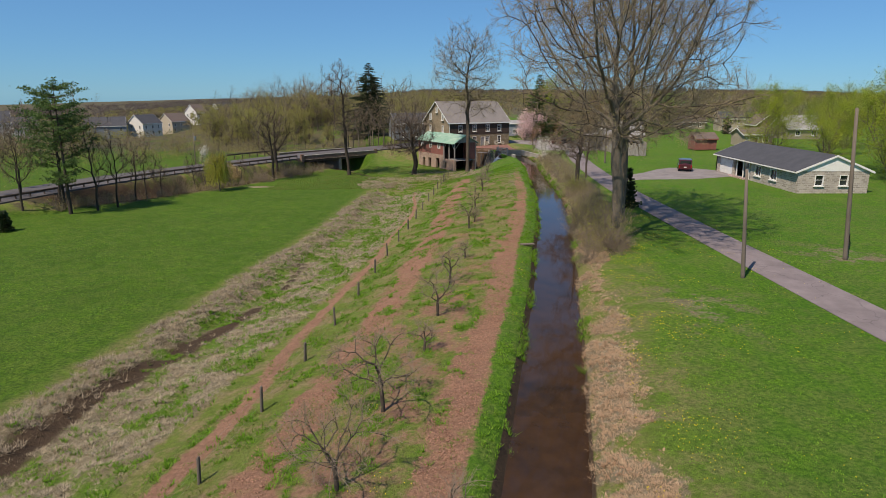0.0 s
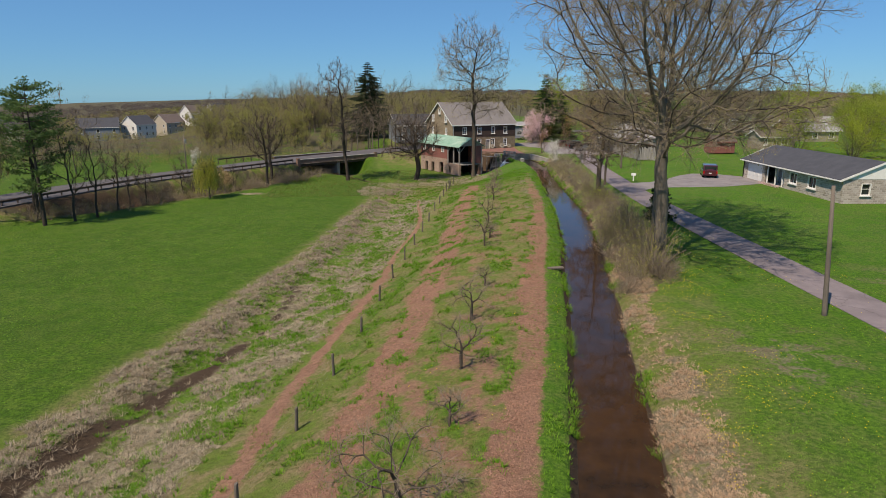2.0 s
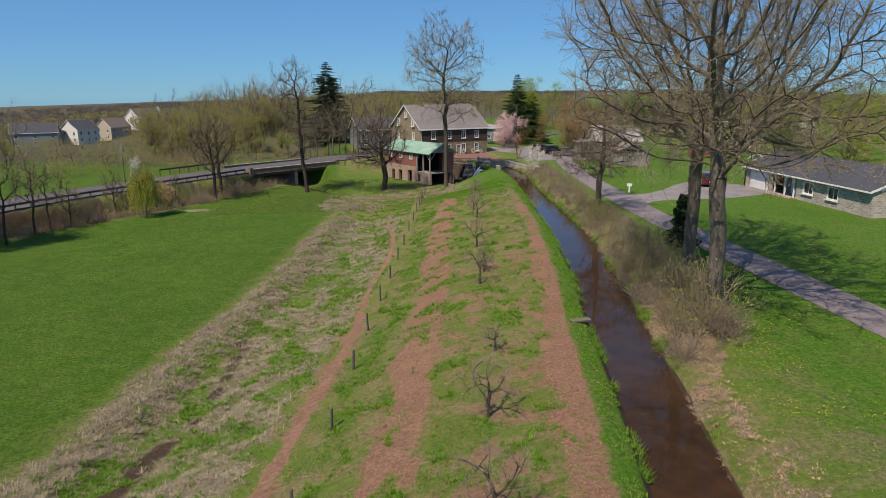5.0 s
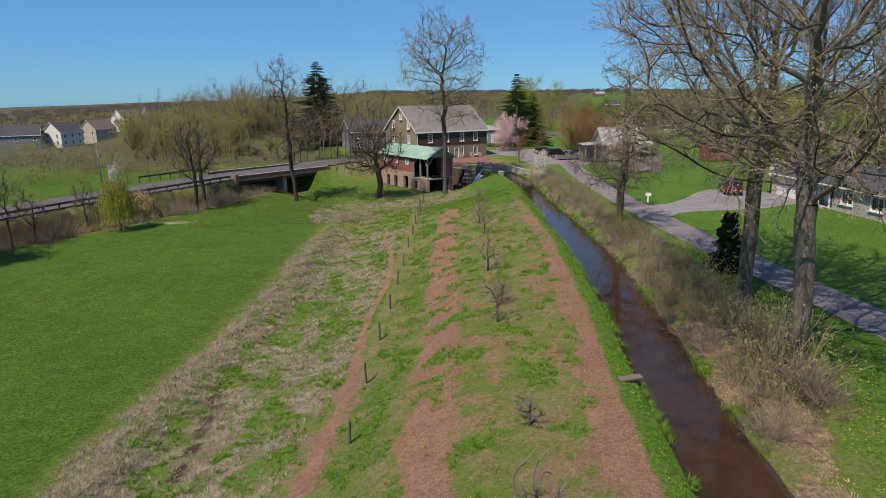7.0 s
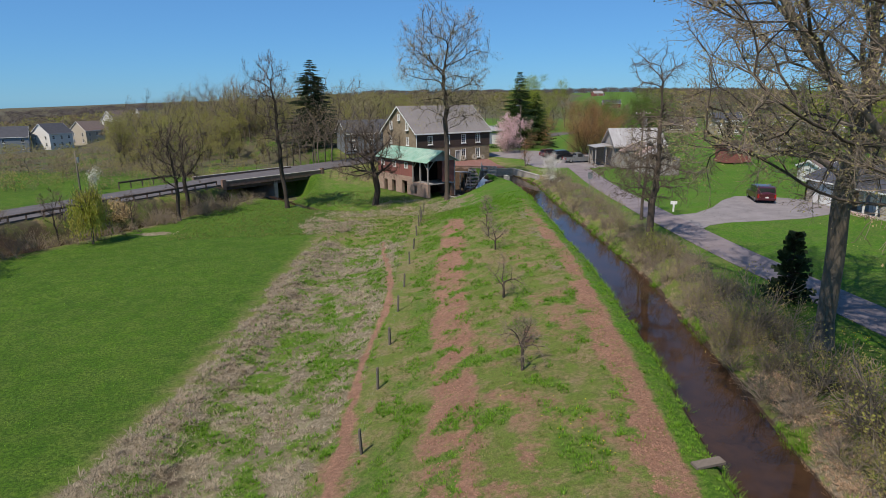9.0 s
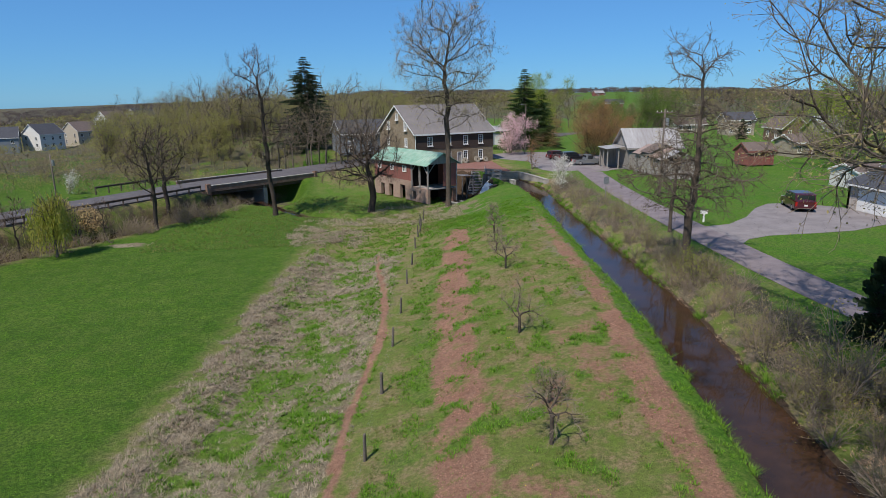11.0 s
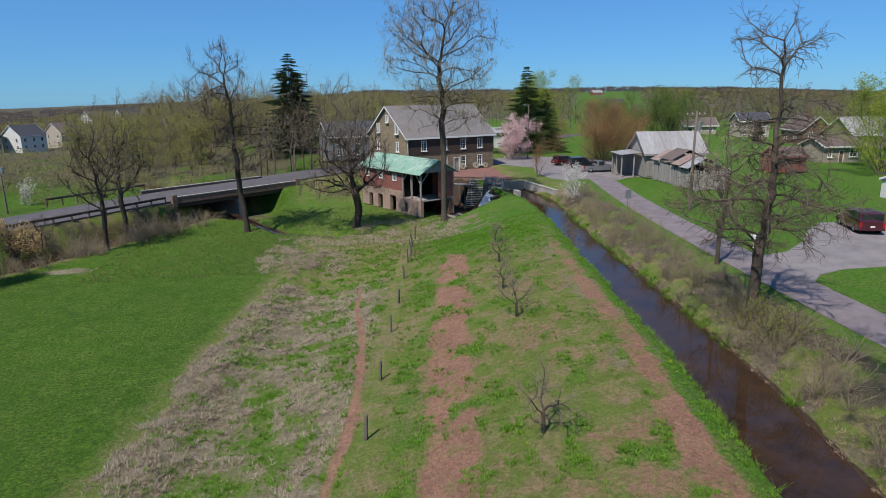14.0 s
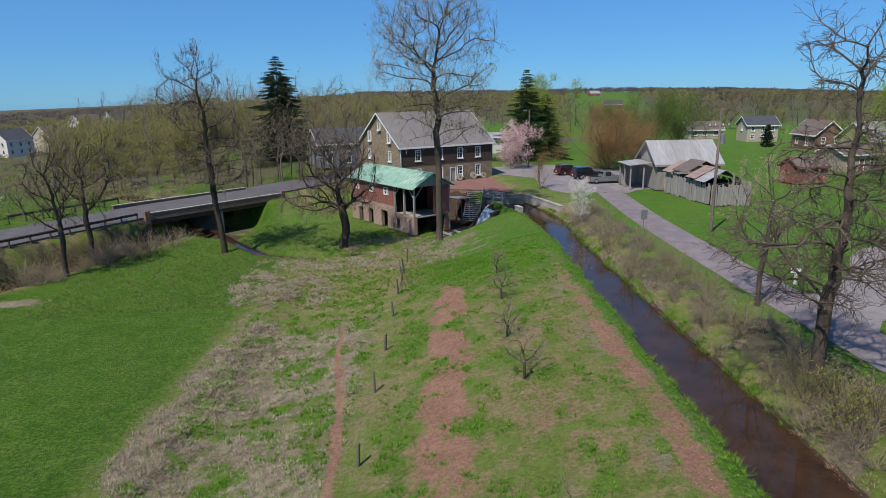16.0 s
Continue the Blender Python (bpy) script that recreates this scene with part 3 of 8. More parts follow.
def strip_masks(x, y, s, q, md, bd, td):
    """Soil and cover of the ground: red soil, straw, mud and the wheel pit's painted shade; lawn, pasture, woodland
    floor.
    """
    wx, wy_ = x + 2.2 * (fbm(x * 0.5, y * 0.5, 41, 3) - 0.5), y + 2.2 * (fbm(x * 0.5, y * 0.5, 42, 3) - 0.5)
    ca, sa = math.cos(0.6), math.sin(0.6)
    rx, ry = wx * ca - wy_ * sa, wx * sa + wy_ * ca
    n1, n2, n3 = fbm(rx * 0.3, ry * 0.3, 21, 6), fbm(rx * 0.7, ry * 0.7, 22, 6), fbm(rx * 0.12, ry * 0.12, 23, 4)
    jit = 0.9 * (n2 - 0.5) * 2

    def band(v, a, b, soft=0.5):
        return sstep(a - soft, a + soft, v) * (1 - sstep(b - soft, b + soft, v))
    along = (y > 8) & (y < 106)
    fur_s = np.interp(y, [15, 30, 60, 75, 90, 110], [-2.0, -2.15, -2.25, -1.8, -1.75, -1.9])
    fur_w = np.interp(y, [15, 40, 65, 90, 110], [0.85, 0.85, 0.70, 0.55, 0.5])
    fur = (1 - sstep(fur_w - 0.2, fur_w + 0.3, np.abs(s + jit * 0.28 - fur_s))) * (1 - 0.5 * sstep(84, 104, y)) * along * (0.74 - 0.16 * sstep(40, 75, y) + 0.3 * sstep(0.36, 0.58, n2))
    red_s = np.interp(y, [12, 31, 36, 44, 50, 60, 74, 80, 90, 100], [-8.5, -8.75, -9.0, -9.4, -9.6, -10.2, -10.7, -10.8, -10.3, -9.9])
    red_d = np.abs(s + jit * 0.32 - red_s)
    red2 = (1 - sstep(0.6, 1.8, red_d)) * along * (0.72 + 0.30 * sstep(0.36, 0.56, n2) - 0.16 * np.exp(-(red_d / 0.22) ** 2)) * (1 - sstep(97, 104, y))
    patch = band(s, -10.0, -3.0, 1.0) * (0.16 + 0.62 * sstep(0.44, 0.64, n1)) * along * (1 - 0.5 * sstep(62, 90, y))
    wob = 0.35 * np.sin(y * 0.22) + 0.5 * (fbm(y * 0.15, y * 0 + 3, 24, 2) - 0.5)
    path_s = np.interp(y, [15, 30, 45, 60, 75, 90, 98, 104], [-12.6, -13.2, -14.6, -15.0, -15.6, -16.5, -17.6, -18.0])
    pw = np.interp(y, [15, 40, 60, 95, 99], [0.48, 0.30, 0.20, 0.16, 0.0])
    path = (1 - sstep(pw * 0.8, pw * 1.7 + 0.05, np.abs(s - path_s + wob))) * (y < 98) * 1.0
    side = band(s - path_s, -0.9, 1.4, 0.6) * sstep(0.45, 0.6, n2) * (y < 60) * 0.5
    worn = 0
    for ws, wy0, wr, wl in ((-4.6, 41.5, 1.9, 5.0), (-6.8, 50, 2.0, 4.2), (-6.0, 63.5, 1.5, 2.4), (-5.9, 78.7, 1.2, 1.1), (-12.4, 79.8, 1.1, 1.8), (-5.2, 32.5, 2.4, 4.5), (-6.3, 22, 2.2, 3.5)):
        worn = np.maximum(worn, np.exp(-(((s - ws) / wr) ** 2 + ((y - wy0) / wl) ** 2)))
    worn = worn * (0.5 + 0.5 * sstep(0.4, 0.6, n2))
    dirt = np.clip(np.maximum.reduce([fur, red2, 0.72 * patch, path, side, 0.78 * worn]), 0, 1)
    tuft = sstep(0.60, 0.65, fbm(x * 1.15, y * 0.8, 78, 3)) * band(s, -14, -2.4, 0.4) * along
    dirt = dirt * (1 - 0.55 * tuft * (path < 0.3))
    wet = band(s + jit, -24.6, -15.2, 0.9) * (1 - sstep(96, 103, y))
    edge = band(s + jit * 0.9, -25.7, -23.1, 0.5) * (1 - sstep(97, 103, y))
    straw = np.maximum(wet * (0.33 + 0.55 * sstep(0.42, 0.60, n2)), edge * (0.52 + 0.5 * sstep(0.38, 0.6, n2)))
    straw = np.maximum(straw, band(s + jit, -28.5, -20, 1.0) * band(y, 104, 118, 3) * sstep(0.33, 0.66, n2))
    straw = np.maximum(straw, band(s, -20, -5, 1.5) * band(y, 113, 125, 3) * sstep(0.33, 0.68, n2) * 0.75)
    straw = np.maximum(straw, band(q + jit * 0.9 + 4.6 * (n1 - 0.5), -0.2, 2.1, 0.5) * (1 - 0.5 * sstep(44, 60, y)) * (y < 128) * (0.22 + 0.8 * sstep(0.34, 0.58, n2)))
    straw = np.maximum(straw, band(s, -3.3, -0.9, 0.5) * band(y, 70, 100, 6) * sstep(0.45, 0.6, n2) * 0.7)
    dry = np.exp(-(((x - 14.5) / 2.2) ** 2 + ((y - 33) / 3.5) ** 2)) + np.exp(-(((x - 29.5) / 3.0) ** 2 + ((y - 44) / 3.0) ** 2)) * 1.15
    straw = np.maximum(straw, 0.52 * np.clip(dry, 0, 1.2))
    sand = np.exp(-(((x + 32.5) / 1.6) ** 2 + ((y - 108.6) / 1.1) ** 2))
    straw = np.maximum(straw, np.clip(1.6 * sand, 0, 1))
    ditch_s = -21.9 + 0.9 * np.sin(y * 0.17) + 1.2 * (n3 - 0.5)
    mud_and_shade = (1 - sstep(0.2, np.interp(y, [25, 50], [1.9, 1.1]), np.abs(s - ditch_s) + 1.2 * (n2 - 0.5))) * (y < 97) * sstep(0.42, 0.58, n2 + 0.20 * sstep(50, 30, y))
    mud_and_shade = mud_and_shade * (1 - 0.55 * sstep(48, 62, y))
    mud_and_shade = np.maximum(mud_and_shade, (1 - sstep(1.4, 2.8, bd)) * 0.75)
    mud_and_shade = np.maximum(mud_and_shade, (1 - sstep(0.4, 1.1, td)) * (x < 10.5))
    mud_and_shade = np.maximum(mud_and_shade, 0.8 * (1 - sstep(2.4, 5.0, np.hypot(x + 22.0, y - 136.0))))
    mud_and_shade = np.maximum(mud_and_shade, ((s > -0.2) & (q < 0.15)) * 1.0)
    # wheel pit floor: its shade is painted with the dark mud colour
    mud_and_shade = np.maximum(mud_and_shade, (y > 127.5) * (y < 138.9) * (x > 4.5) * (x < 12.0) * (s < -1.2) * 1.0)
    lawn = np.clip(np.maximum(0.35 * sstep(1.4, 2.6, q) + 0.65 * sstep(2.0, 6.5, q + 5.0 * (n1 - 0.5)), band(s + jit * 0.4, -1.4, 0.0, 0.35)) + sstep(92, 104, y) * band(s, -12, 0, 2.5), 0, 1)
    lawn = np.maximum(lawn, (md < 60) * (1 - sstep(8, 19, np.hypot(x + 10, y - 131))) * 0.85)
    lawn = np.maximum(lawn, 0.65 * tuft)
    lawn = np.maximum(lawn, band(s + jit, -13.2, -11.4, 0.6) * sstep(0.45, 0.58, n2) * 0.75)
    lawn = np.maximum(lawn, wet * sstep(0.5, 0.62, 1 - n2 + 0.1 * n1) * 0.6)
    past = sstep(-25.0, -27.5, s + jit * 0.6) * (1 - sstep(3.8, 6.0, 10 - np.minimum(bd, 10)))
    past = np.maximum(past, sstep(300, 420, np.hypot(x, y - 50)) * 0.35)
    wood = np.maximum((1 - sstep(3.5, 7.0, bd)) * sstep(0.40, 0.56, n2) * 0.8, sstep(150, 200, y) * (x < -2) * (x > -330) * (0.3 + 0.7 * sstep(0.36, 0.52, n3)))
    bear = np.degrees(np.arctan2(x, y - 50))
    wood = np.maximum(wood, sstep(220, 330, np.hypot(x, y - 50)) * (1 - 0.9 * (np.abs(bear - 19.5) < 3.0)) * (0.35 + 0.6 * sstep(0.3, 0.5, n3) + 0.6 * sstep(480, 640, np.hypot(x, y - 50))))
    wood = np.maximum(wood, 0.9 * band(q + jit * 0.5, 0.2, 4.6, 0.7) * band(y, 44, 122, 4) * sstep(0.38, 0.52, n2))
    return np.stack([dirt, straw, mud_and_shade, lawn, past, wood], -1)


def build_ground():
    xs = np.concatenate([spread(-3200, 3200, -30, 11, 0.36), np.arange(-1.2, 0.8, 0.1), np.arange(2.6, 4.6, 0.12), np.arange(-92, -30, 0.8), np.arange(11, 32, 0.7)])
    xs = np.sort(xs)
    xs = xs[np.concatenate([[True], np.diff(xs) > 0.05])]
    ys = np.sort(np.concatenate([spread(-900, 3600, 12, 128, 0.50), np.arange(128.3, 172, 0.6)]))
    ys = ys[np.concatenate([[True], np.diff(ys) > 0.1])]
    gx, gy = np.meshgrid(xs, ys)
    u, y = gx.ravel(), gy.ravel()
    x = u + RACE_L(y) * (1 - sstep(60, 400, np.abs(u)))      # the columns follow the race
    z, s, q, md, bd, td = ground_arrays(x, y)
    masks = strip_masks(x, y, s, q, md, bd, td)
    # clods and wheel ruts in the tilled red strips
    z = z + masks[:, 0] * (np.abs(s) < 13) * 0.10 * (fbm(x * 2.6, y * 2.6, 31, 3) - 0.5) * (s < 0)
    nx, ny = len(xs), len(ys)
    i = np.arange(nx * ny).reshape(ny, nx)
    faces = np.stack([i[:-1, :-1], i[:-1, 1:], i[1:, 1:], i[1:, :-1]], -1).reshape(-1, 4)
    me = fast_mesh("ground", np.stack([x, y, z], -1), faces, True)
    for key, cols in (("soil", masks[:, 0:3]), ("cover", masks[:, 3:6])):
        at = me.color_attributes.new(key, "FLOAT_COLOR", "POINT")
        at.data.foreach_set("color", np.concatenate([cols, np.ones((len(x), 1))], 1).astype(np.float32).ravel())
    return tagged(obj("ground", me, M_GROUND), "meadow ground with orchard dike, red soil strips and pasture", "ground", kind="structure")


build_ground()


def ribbon(name, centre, half, zf, material, label, category, thick=0.25, cross=2):
    """A strip of paving along a line of (x, y) points, thickened downwards."""
    pts = np.array(centre, float)
    tan = np.gradient(pts, axis=0)
    tan /= np.linalg.norm(tan, axis=1)[:, None]
    nrm = np.stack([tan[:, 1], -tan[:, 0]], -1)
    half = np.broadcast_to(np.asarray(half, float), (len(pts),))
    g = Geo()
    rings = []
    for p, n, h in zip(pts, nrm, half):
        a, b = p - n * h, p + n * h
        za, zb = zf(*a), zf(*b)
        rings.append([(a[0], a[1], za - thick), (a[0], a[1], za), (*p, zf(*p) + 0.03), (b[0], b[1], zb), (b[0], b[1], zb - thick)])
    g.loft(rings)
    return tagged(obj(name, g.mesh(name, False), material), label, category, kind="structure")


def dense(pts, step):
    out = []
    for (ax, ay), (bx, by) in zip(pts[:-1], pts[1:]):
        n = max(1, int(math.hypot(bx - ax, by - ay) / step))
        out += [(ax + (bx - ax) * k / n, ay + (by - ay) * k / n) for k in range(n)]
    out.append(pts[-1])
    a = np.array(out, float)
    for _ in range(6):
        a[1:-1] = 0.25 * a[:-2] + 0.5 * a[1:-1] + 0.25 * a[2:]
    return a


# water of the mill race, brook and tail race
wy = np.arange(-60, 131.6, 1.0)
ribbon_w = Geo()
rings = [[(float(RACE_L(t)) - 0.5, t, WATER_Z), (float(RACE_R(t)) + 0.5, t, WATER_Z)] for t in wy]
ribbon_w.loft(rings, closed=False)
tagged(obj("water", ribbon_w.mesh("water"), M_WATER), "still brown muddy water of the narrow mill race", "water", kind="structure")
brook_pts = dense(BROOK, 3.0)
ribbon("water", brook_pts, 1.9, lambda x, y: -4.62 - 0.3 * float(sstep(-40, -30, x)), M_WATER, "shallow brown brook running under the road bridge", "water", 0.05)
ribbon("water", dense(TAIL, 1.0), 0.5, lambda x, y: -4.12, M_WATER, "narrow tail race stream below the mill shed", "water", 0.05)

lane_y = np.arange(-55, 137, 1.5)
ribbon("road", [(float(LANE(t)), t) for t in lane_y], 1.6, lambda x, y: ground_z(x, y) + 0.035, M_LANE, "narrow worn grey-purple asphalt lane beside lawns", "road", 0.3)
drive = Geo().slab([(23.3, 82.6, 0.525), (25.2, 84.6, 0.525), (27.6, 85.6, 0.525), (31.5, 85.9, 0.525), (35.5, 86.4, 0.525), (42.0, 89.2, 0.525), (42.0, 96.4, 0.525), (38.8, 99.6, 0.525), (36.0, 99.6, 0.525), (33.2, 97.2, 0.525), (30.0, 93.2, 0.525), (26.8, 90.4, 0.525), (23.9, 89.6, 0.525)], 0.3)
tagged(obj("driveway", drive.mesh("driveway"), M_DRIVE), "pale grey gravel driveway to the ranch house", "driveway", kind="structure")
mroad_pts = dense(MROAD, 3.0)
ribbon("road", mroad_pts, 4.3, lambda x, y: -1.50 + 0.35 * float(sstep(120, 160, y)) - 1.2 * float(sstep(110, 60, y)), M_ROAD, "grey two-lane asphalt road crossing the brook bridge", "road", 0.4)
yard = Geo()
edge_y = [(22.4, 131.2), (25.0, 129.4), (28.6, 129.6), (31.4, 132.6), (38, 135), (41, 150), (34, 160), (24, 166), (15, 160), (16.6, 153.5), (21.5, 147), (20.4, 140), (20.8, 134.4)]
yard.slab([(x, y, 0.36) for x, y in edge_y], 0.3)
tagged(obj("parking_yard", yard.mesh("parking_yard"), M_DRIVE), "grey gravel parking yard beside the mill", "yard", kind="structure")
patio = Geo()
patio.slab([(7.6, 138.6, 0.2), (12.6, 137.2, 0.2), (16.5, 135.6, 0.2), (19.8, 137.4, 0.2), (22.5, 146, 0.2), (19.5, 152.5, 0.2), (15.6, 150.8, 0.2), (4.6, 145, 0.2)], 0.3)
tagged(obj("patio", patio.mesh("patio"), M_PAVER), "red brick paved patio before the stone mill", "patio", kind="structure")


# ---------------------------------------------------------------- buildings
def wall_geo(length, height, holes, thick=0.3, gable=0.0):
    """A wall in the xz plane, its outer face at y = 0, thickness towards +y, with openings cut through (x, z, w, h); gable: height of a triangle on top."""
    g = Geo()
    if height > 0:
        rnd6 = lambda vals: sorted({round(v, 5) for v in vals})
        xs = rnd6([0.0, length, *[h[0] for h in holes], *[h[0] + h[2] for h in holes]])
        zs = rnd6([0.0, height, *[max(h[1], 0.0) for h in holes], *[min(h[1] + h[3], height) for h in holes]])
        nx, nz = len(xs), len(zs)
        solid = {(i, j) for i in range(nx - 1) for j in range(nz - 1)
                 if not any(h[0] < (xs[i] + xs[i + 1]) / 2 < h[0] + h[2] and h[1] < (zs[j] + zs[j + 1]) / 2 < h[1] + h[3] for h in holes)}
        vid = lambda i, j, k: (k * nz + j) * nx + i
        faces = []
        for i, j in solid:
            faces.append((vid(i, j, 0), vid(i + 1, j, 0), vid(i + 1, j + 1, 0), vid(i, j + 1, 0)))
            faces.append((vid(i, j + 1, 1), vid(i + 1, j + 1, 1), vid(i + 1, j, 1), vid(i, j, 1)))
            for di, dj, (p, q) in ((-1, 0, ((0, 1), (0, 0))), (1, 0, ((1, 0), (1, 1))), (0, -1, ((0, 0), (1, 0))), (0, 1, ((1, 1), (0, 1)))):
                if (i + di, j + dj) not in solid:
                    a1, b1 = (i + p[0], j + p[1]), (i + q[0], j + q[1])
                    faces.append((vid(*b1, 0), vid(*a1, 0), vid(*a1, 1), vid(*b1, 1)))
        used = sorted({v for f in faces for v in f})
        pos = {v: n for n, v in enumerate(used)}
        g.add([(xs[v % nx], thick * (v // (nx * nz)), zs[(v // nx) % nz]) for v in used], [tuple(pos[v] for v in f) for f in faces])
    if gable:
        g.add([(0, 0, height), (length, 0, height), (length / 2, 0, height + gable), (0, thick, height), (length, thick, height), (length / 2, thick, height + gable)],
              [(0, 1, 2), (5, 4, 3), (0, 2, 5, 3), (1, 4, 5, 2), (0, 3, 4, 1)])
    return g


def window(parent, x, z, w, h, m, bars=(1, 1), material=None, sill=True, proud=0.05, label=""):
    """A window in a wall's opening; m: the wall's pose in its house."""
    material = material or M_WHITE
    g = Geo()
    t = 0.09
    g.box(x + t / 2, 0.06, z, t, 0.12 + 2 * proud, h).box(x + w - t / 2, 0.06, z, t, 0.12 + 2 * proud, h)
    g.box(x + w / 2, 0.06, z, w - 2 * t, 0.12 + 2 * proud, t).box(x + w / 2, 0.06, z + h - t, w - 2 * t, 0.12 + 2 * proud, t)
    for k in range(bars[0]):
        g.box(x + w * (k + 1) / (bars[0] + 1), 0.10, z + t, 0.045, 0.05, h - 2 * t)
    for k in range(bars[1]):
        g.box(x + w / 2, 0.105, z + h * (k + 1) / (bars[1] + 1), w - 2 * t, 0.05, 0.055)
    win = part("window", g, material, parent, label, m)
    part("pane", Geo().box(x + w / 2, 0.13, z + 0.03, w - 0.06, 0.012, h - 0.06), M_GLASS, win)
    if sill:
        part("sill", Geo().box(x + w / 2, -0.02 - proud / 2, z - 0.11, w + 0.2, 0.22, 0.10), material, win)
    return win


def side_poses(length, width):
    return {"front": pose(0, 0, 0), "back": pose(length, width, 0, 0, 0, 180), "left": pose(0, width, 0, 0, 0, -90), "right": pose(length, 0, 0, 0, 0, 90)}


def roof_slabs(parent, length, width, eave, rise, over, material, thick=0.14, label="", name="roof", seams=0, fascia=None):
    """Two roof slopes with the ridge along x, overhanging by over."""
    drop = over * rise / (width / 2)
    made = []
    for sgn in (0, 1):
        y0 = -over if sgn == 0 else width + over
        pts = [(-over, y0, eave - drop + thick), (length + over, y0, eave - drop + thick), (length + over, width / 2, eave + rise + thick), (-over, width / 2, eave + rise + thick)]
        if sgn:
            pts = pts[::-1]
        made.append(part(name, Geo().slab(pts, thick), material, parent, label))
        if seams:
            for k in range(1, int(length / seams)):
                x = k * seams - 0.02
                a, b = Vector((x, y0, eave - drop + thick + 0.02)), Vector((x, width / 2, eave + rise + thick + 0.02))
                part("seam", Geo().tube(a, b, 0.03, 0.03, 4), material, made[-1])
        if fascia:
            f = Geo().box(length / 2, y0 + (-0.02 if sgn == 0 else 0.02), eave - drop - 0.10, length + 2 * over, 0.04, thick + 0.12)
            part("fascia", f, fascia, made[-1])
    if fascia:
        for x in (-over - 0.02, length + over + 0.02):
            for sgn in (0, 1):
                y0 = -over if sgn == 0 else width + over
                g = Geo()
                a, b = (y0, eave - drop), (width / 2, eave + rise)
                g.add([(x - 0.02, a[0], a[1] - 0.08), (x + 0.02, a[0], a[1] - 0.08), (x + 0.02, a[0], a[1] + thick + 0.01), (x - 0.02, a[0], a[1] + thick + 0.01),
                       (x - 0.02, b[0], b[1] - 0.08), (x + 0.02, b[0], b[1] - 0.08), (x + 0.02, b[0], b[1] + thick + 0.01), (x - 0.02, b[0], b[1] + thick + 0.01)],
                      [(0, 1, 2, 3), (7, 6, 5, 4), (0, 4, 5, 1), (1, 5, 6, 2), (2, 6, 7, 3), (3, 7, 4, 0)])
                part("rake", g, fascia, made[sgn])
    return made


def house(name, m, length, width, eave, rise, wall_mat, roof_mat, label, category, wins, over=0.4, gable_mat=None, trim=None, bars=(1, 1), chimneys=(), thick=0.3, seams=0, gable_wins=(), doors=(), sill=True, group=""):
    """wins: (side, x, z, w, h). Ridge along the house's own x. doors: (side, x, w, h, material)."""
    h = thing(name, m, label, category, group)
    trim = trim or M_WHITE
    poses = side_poses(length, width)
    for side in poses:
        span = length if side in ("front", "back") else width
        holes = [w[1:5] for w in wins if w[0] == side] + [(d[1], 0.0, d[2], d[3]) for d in doors if d[0] == side]
        gb = rise if side in ("left", "right") else 0.0
        inset = 0.0 if side in ("front", "back") else thick
        w = wall_geo(span, eave, holes, thick)
        if inset:
            w.v = [(min(max(p[0], 0.004), span - 0.004), p[1] + 0.003, p[2]) for p in w.v]
        part("wall", w, wall_mat, h, "", poses[side])
        if gb:
            part("gable", wall_geo(span - 0.01, 0.0, [], thick, gb), gable_mat or wall_mat, h, "", poses[side] @ pose(0.005, -0.03 if gable_mat else 0.003, eave))
    # floor and attic near-black: the rooms' darkness is in their colour
    part("floor_slab", Geo().box(length / 2, width / 2, 0.01, length - 0.7, width - 0.7, 0.06), M_DARK, h)
    part("attic_floor", Geo().box(length / 2, width / 2, eave - 0.1, length - 0.7, width - 0.7, 0.08), M_DARK, h)
    for side, x, z, w, hh in wins:
        window(h, x, z, w, hh, poses[side], bars, trim, sill)
    for side, x, z, w, hh in gable_wins:
        window(h, x, z, w, hh, poses[side] @ pose(0, -0.16, 0), bars, trim, sill)
    for side, x, w, hh, dm in doors:
        d = part("door", Geo().box(x + w / 2, 0.12, 0.03, w - 0.06, 0.06, hh - 0.06), dm, h, "", poses[side])
        part("door_frame", Geo().box(x + 0.05, 0.05, 0.02, 0.1, 0.18, hh - 0.04).box(x + w - 0.05, 0.05, 0.02, 0.1, 0.18, hh - 0.04).box(x + w / 2, 0.05, hh - 0.12, w - 0.2, 0.18, 0.1), trim, d)
        part("handle", Geo().tube((x + w - 0.2, 0.08, 1.0), (x + w - 0.2, 0.02, 1.0), 0.03, 0.03, 6), M_STEEL, d)
    roofs = roof_slabs(h, length, width, eave, rise, over, roof_mat, fascia=trim, seams=seams)
    for cx, cy, cw, ch, cm in chimneys:
        c = part("chimney", Geo().box(cx, cy, eave + rise - 1.2, cw, cw, ch + 1.2).box(cx, cy, eave + rise + ch, cw + 0.16, cw + 0.16, 0.14), cm, h)
    return h


# --- stone mill
MILL = pose(1.38, 144.3, 0.1, 0, 0, 26.0)
ml, mw = 16.0, 13.5
mill_wins = []
for k, x in enumerate((2.4, 6.1, 9.6, 12.8)):
    mill_wins.append(("front", x, 3.35, 1.0, 1.55))
    mill_wins.append(("front", x, 0.55, 1.0, 1.7) if k != 1 else ("front", x, 0.55, 1.0, 1.7))
for x in (3.0, 9.8):
    mill_wins.append(("left", x, 3.2, 1.0, 1.5))
    mill_wins.append(("left", x, 0.6, 1.0, 1.5))
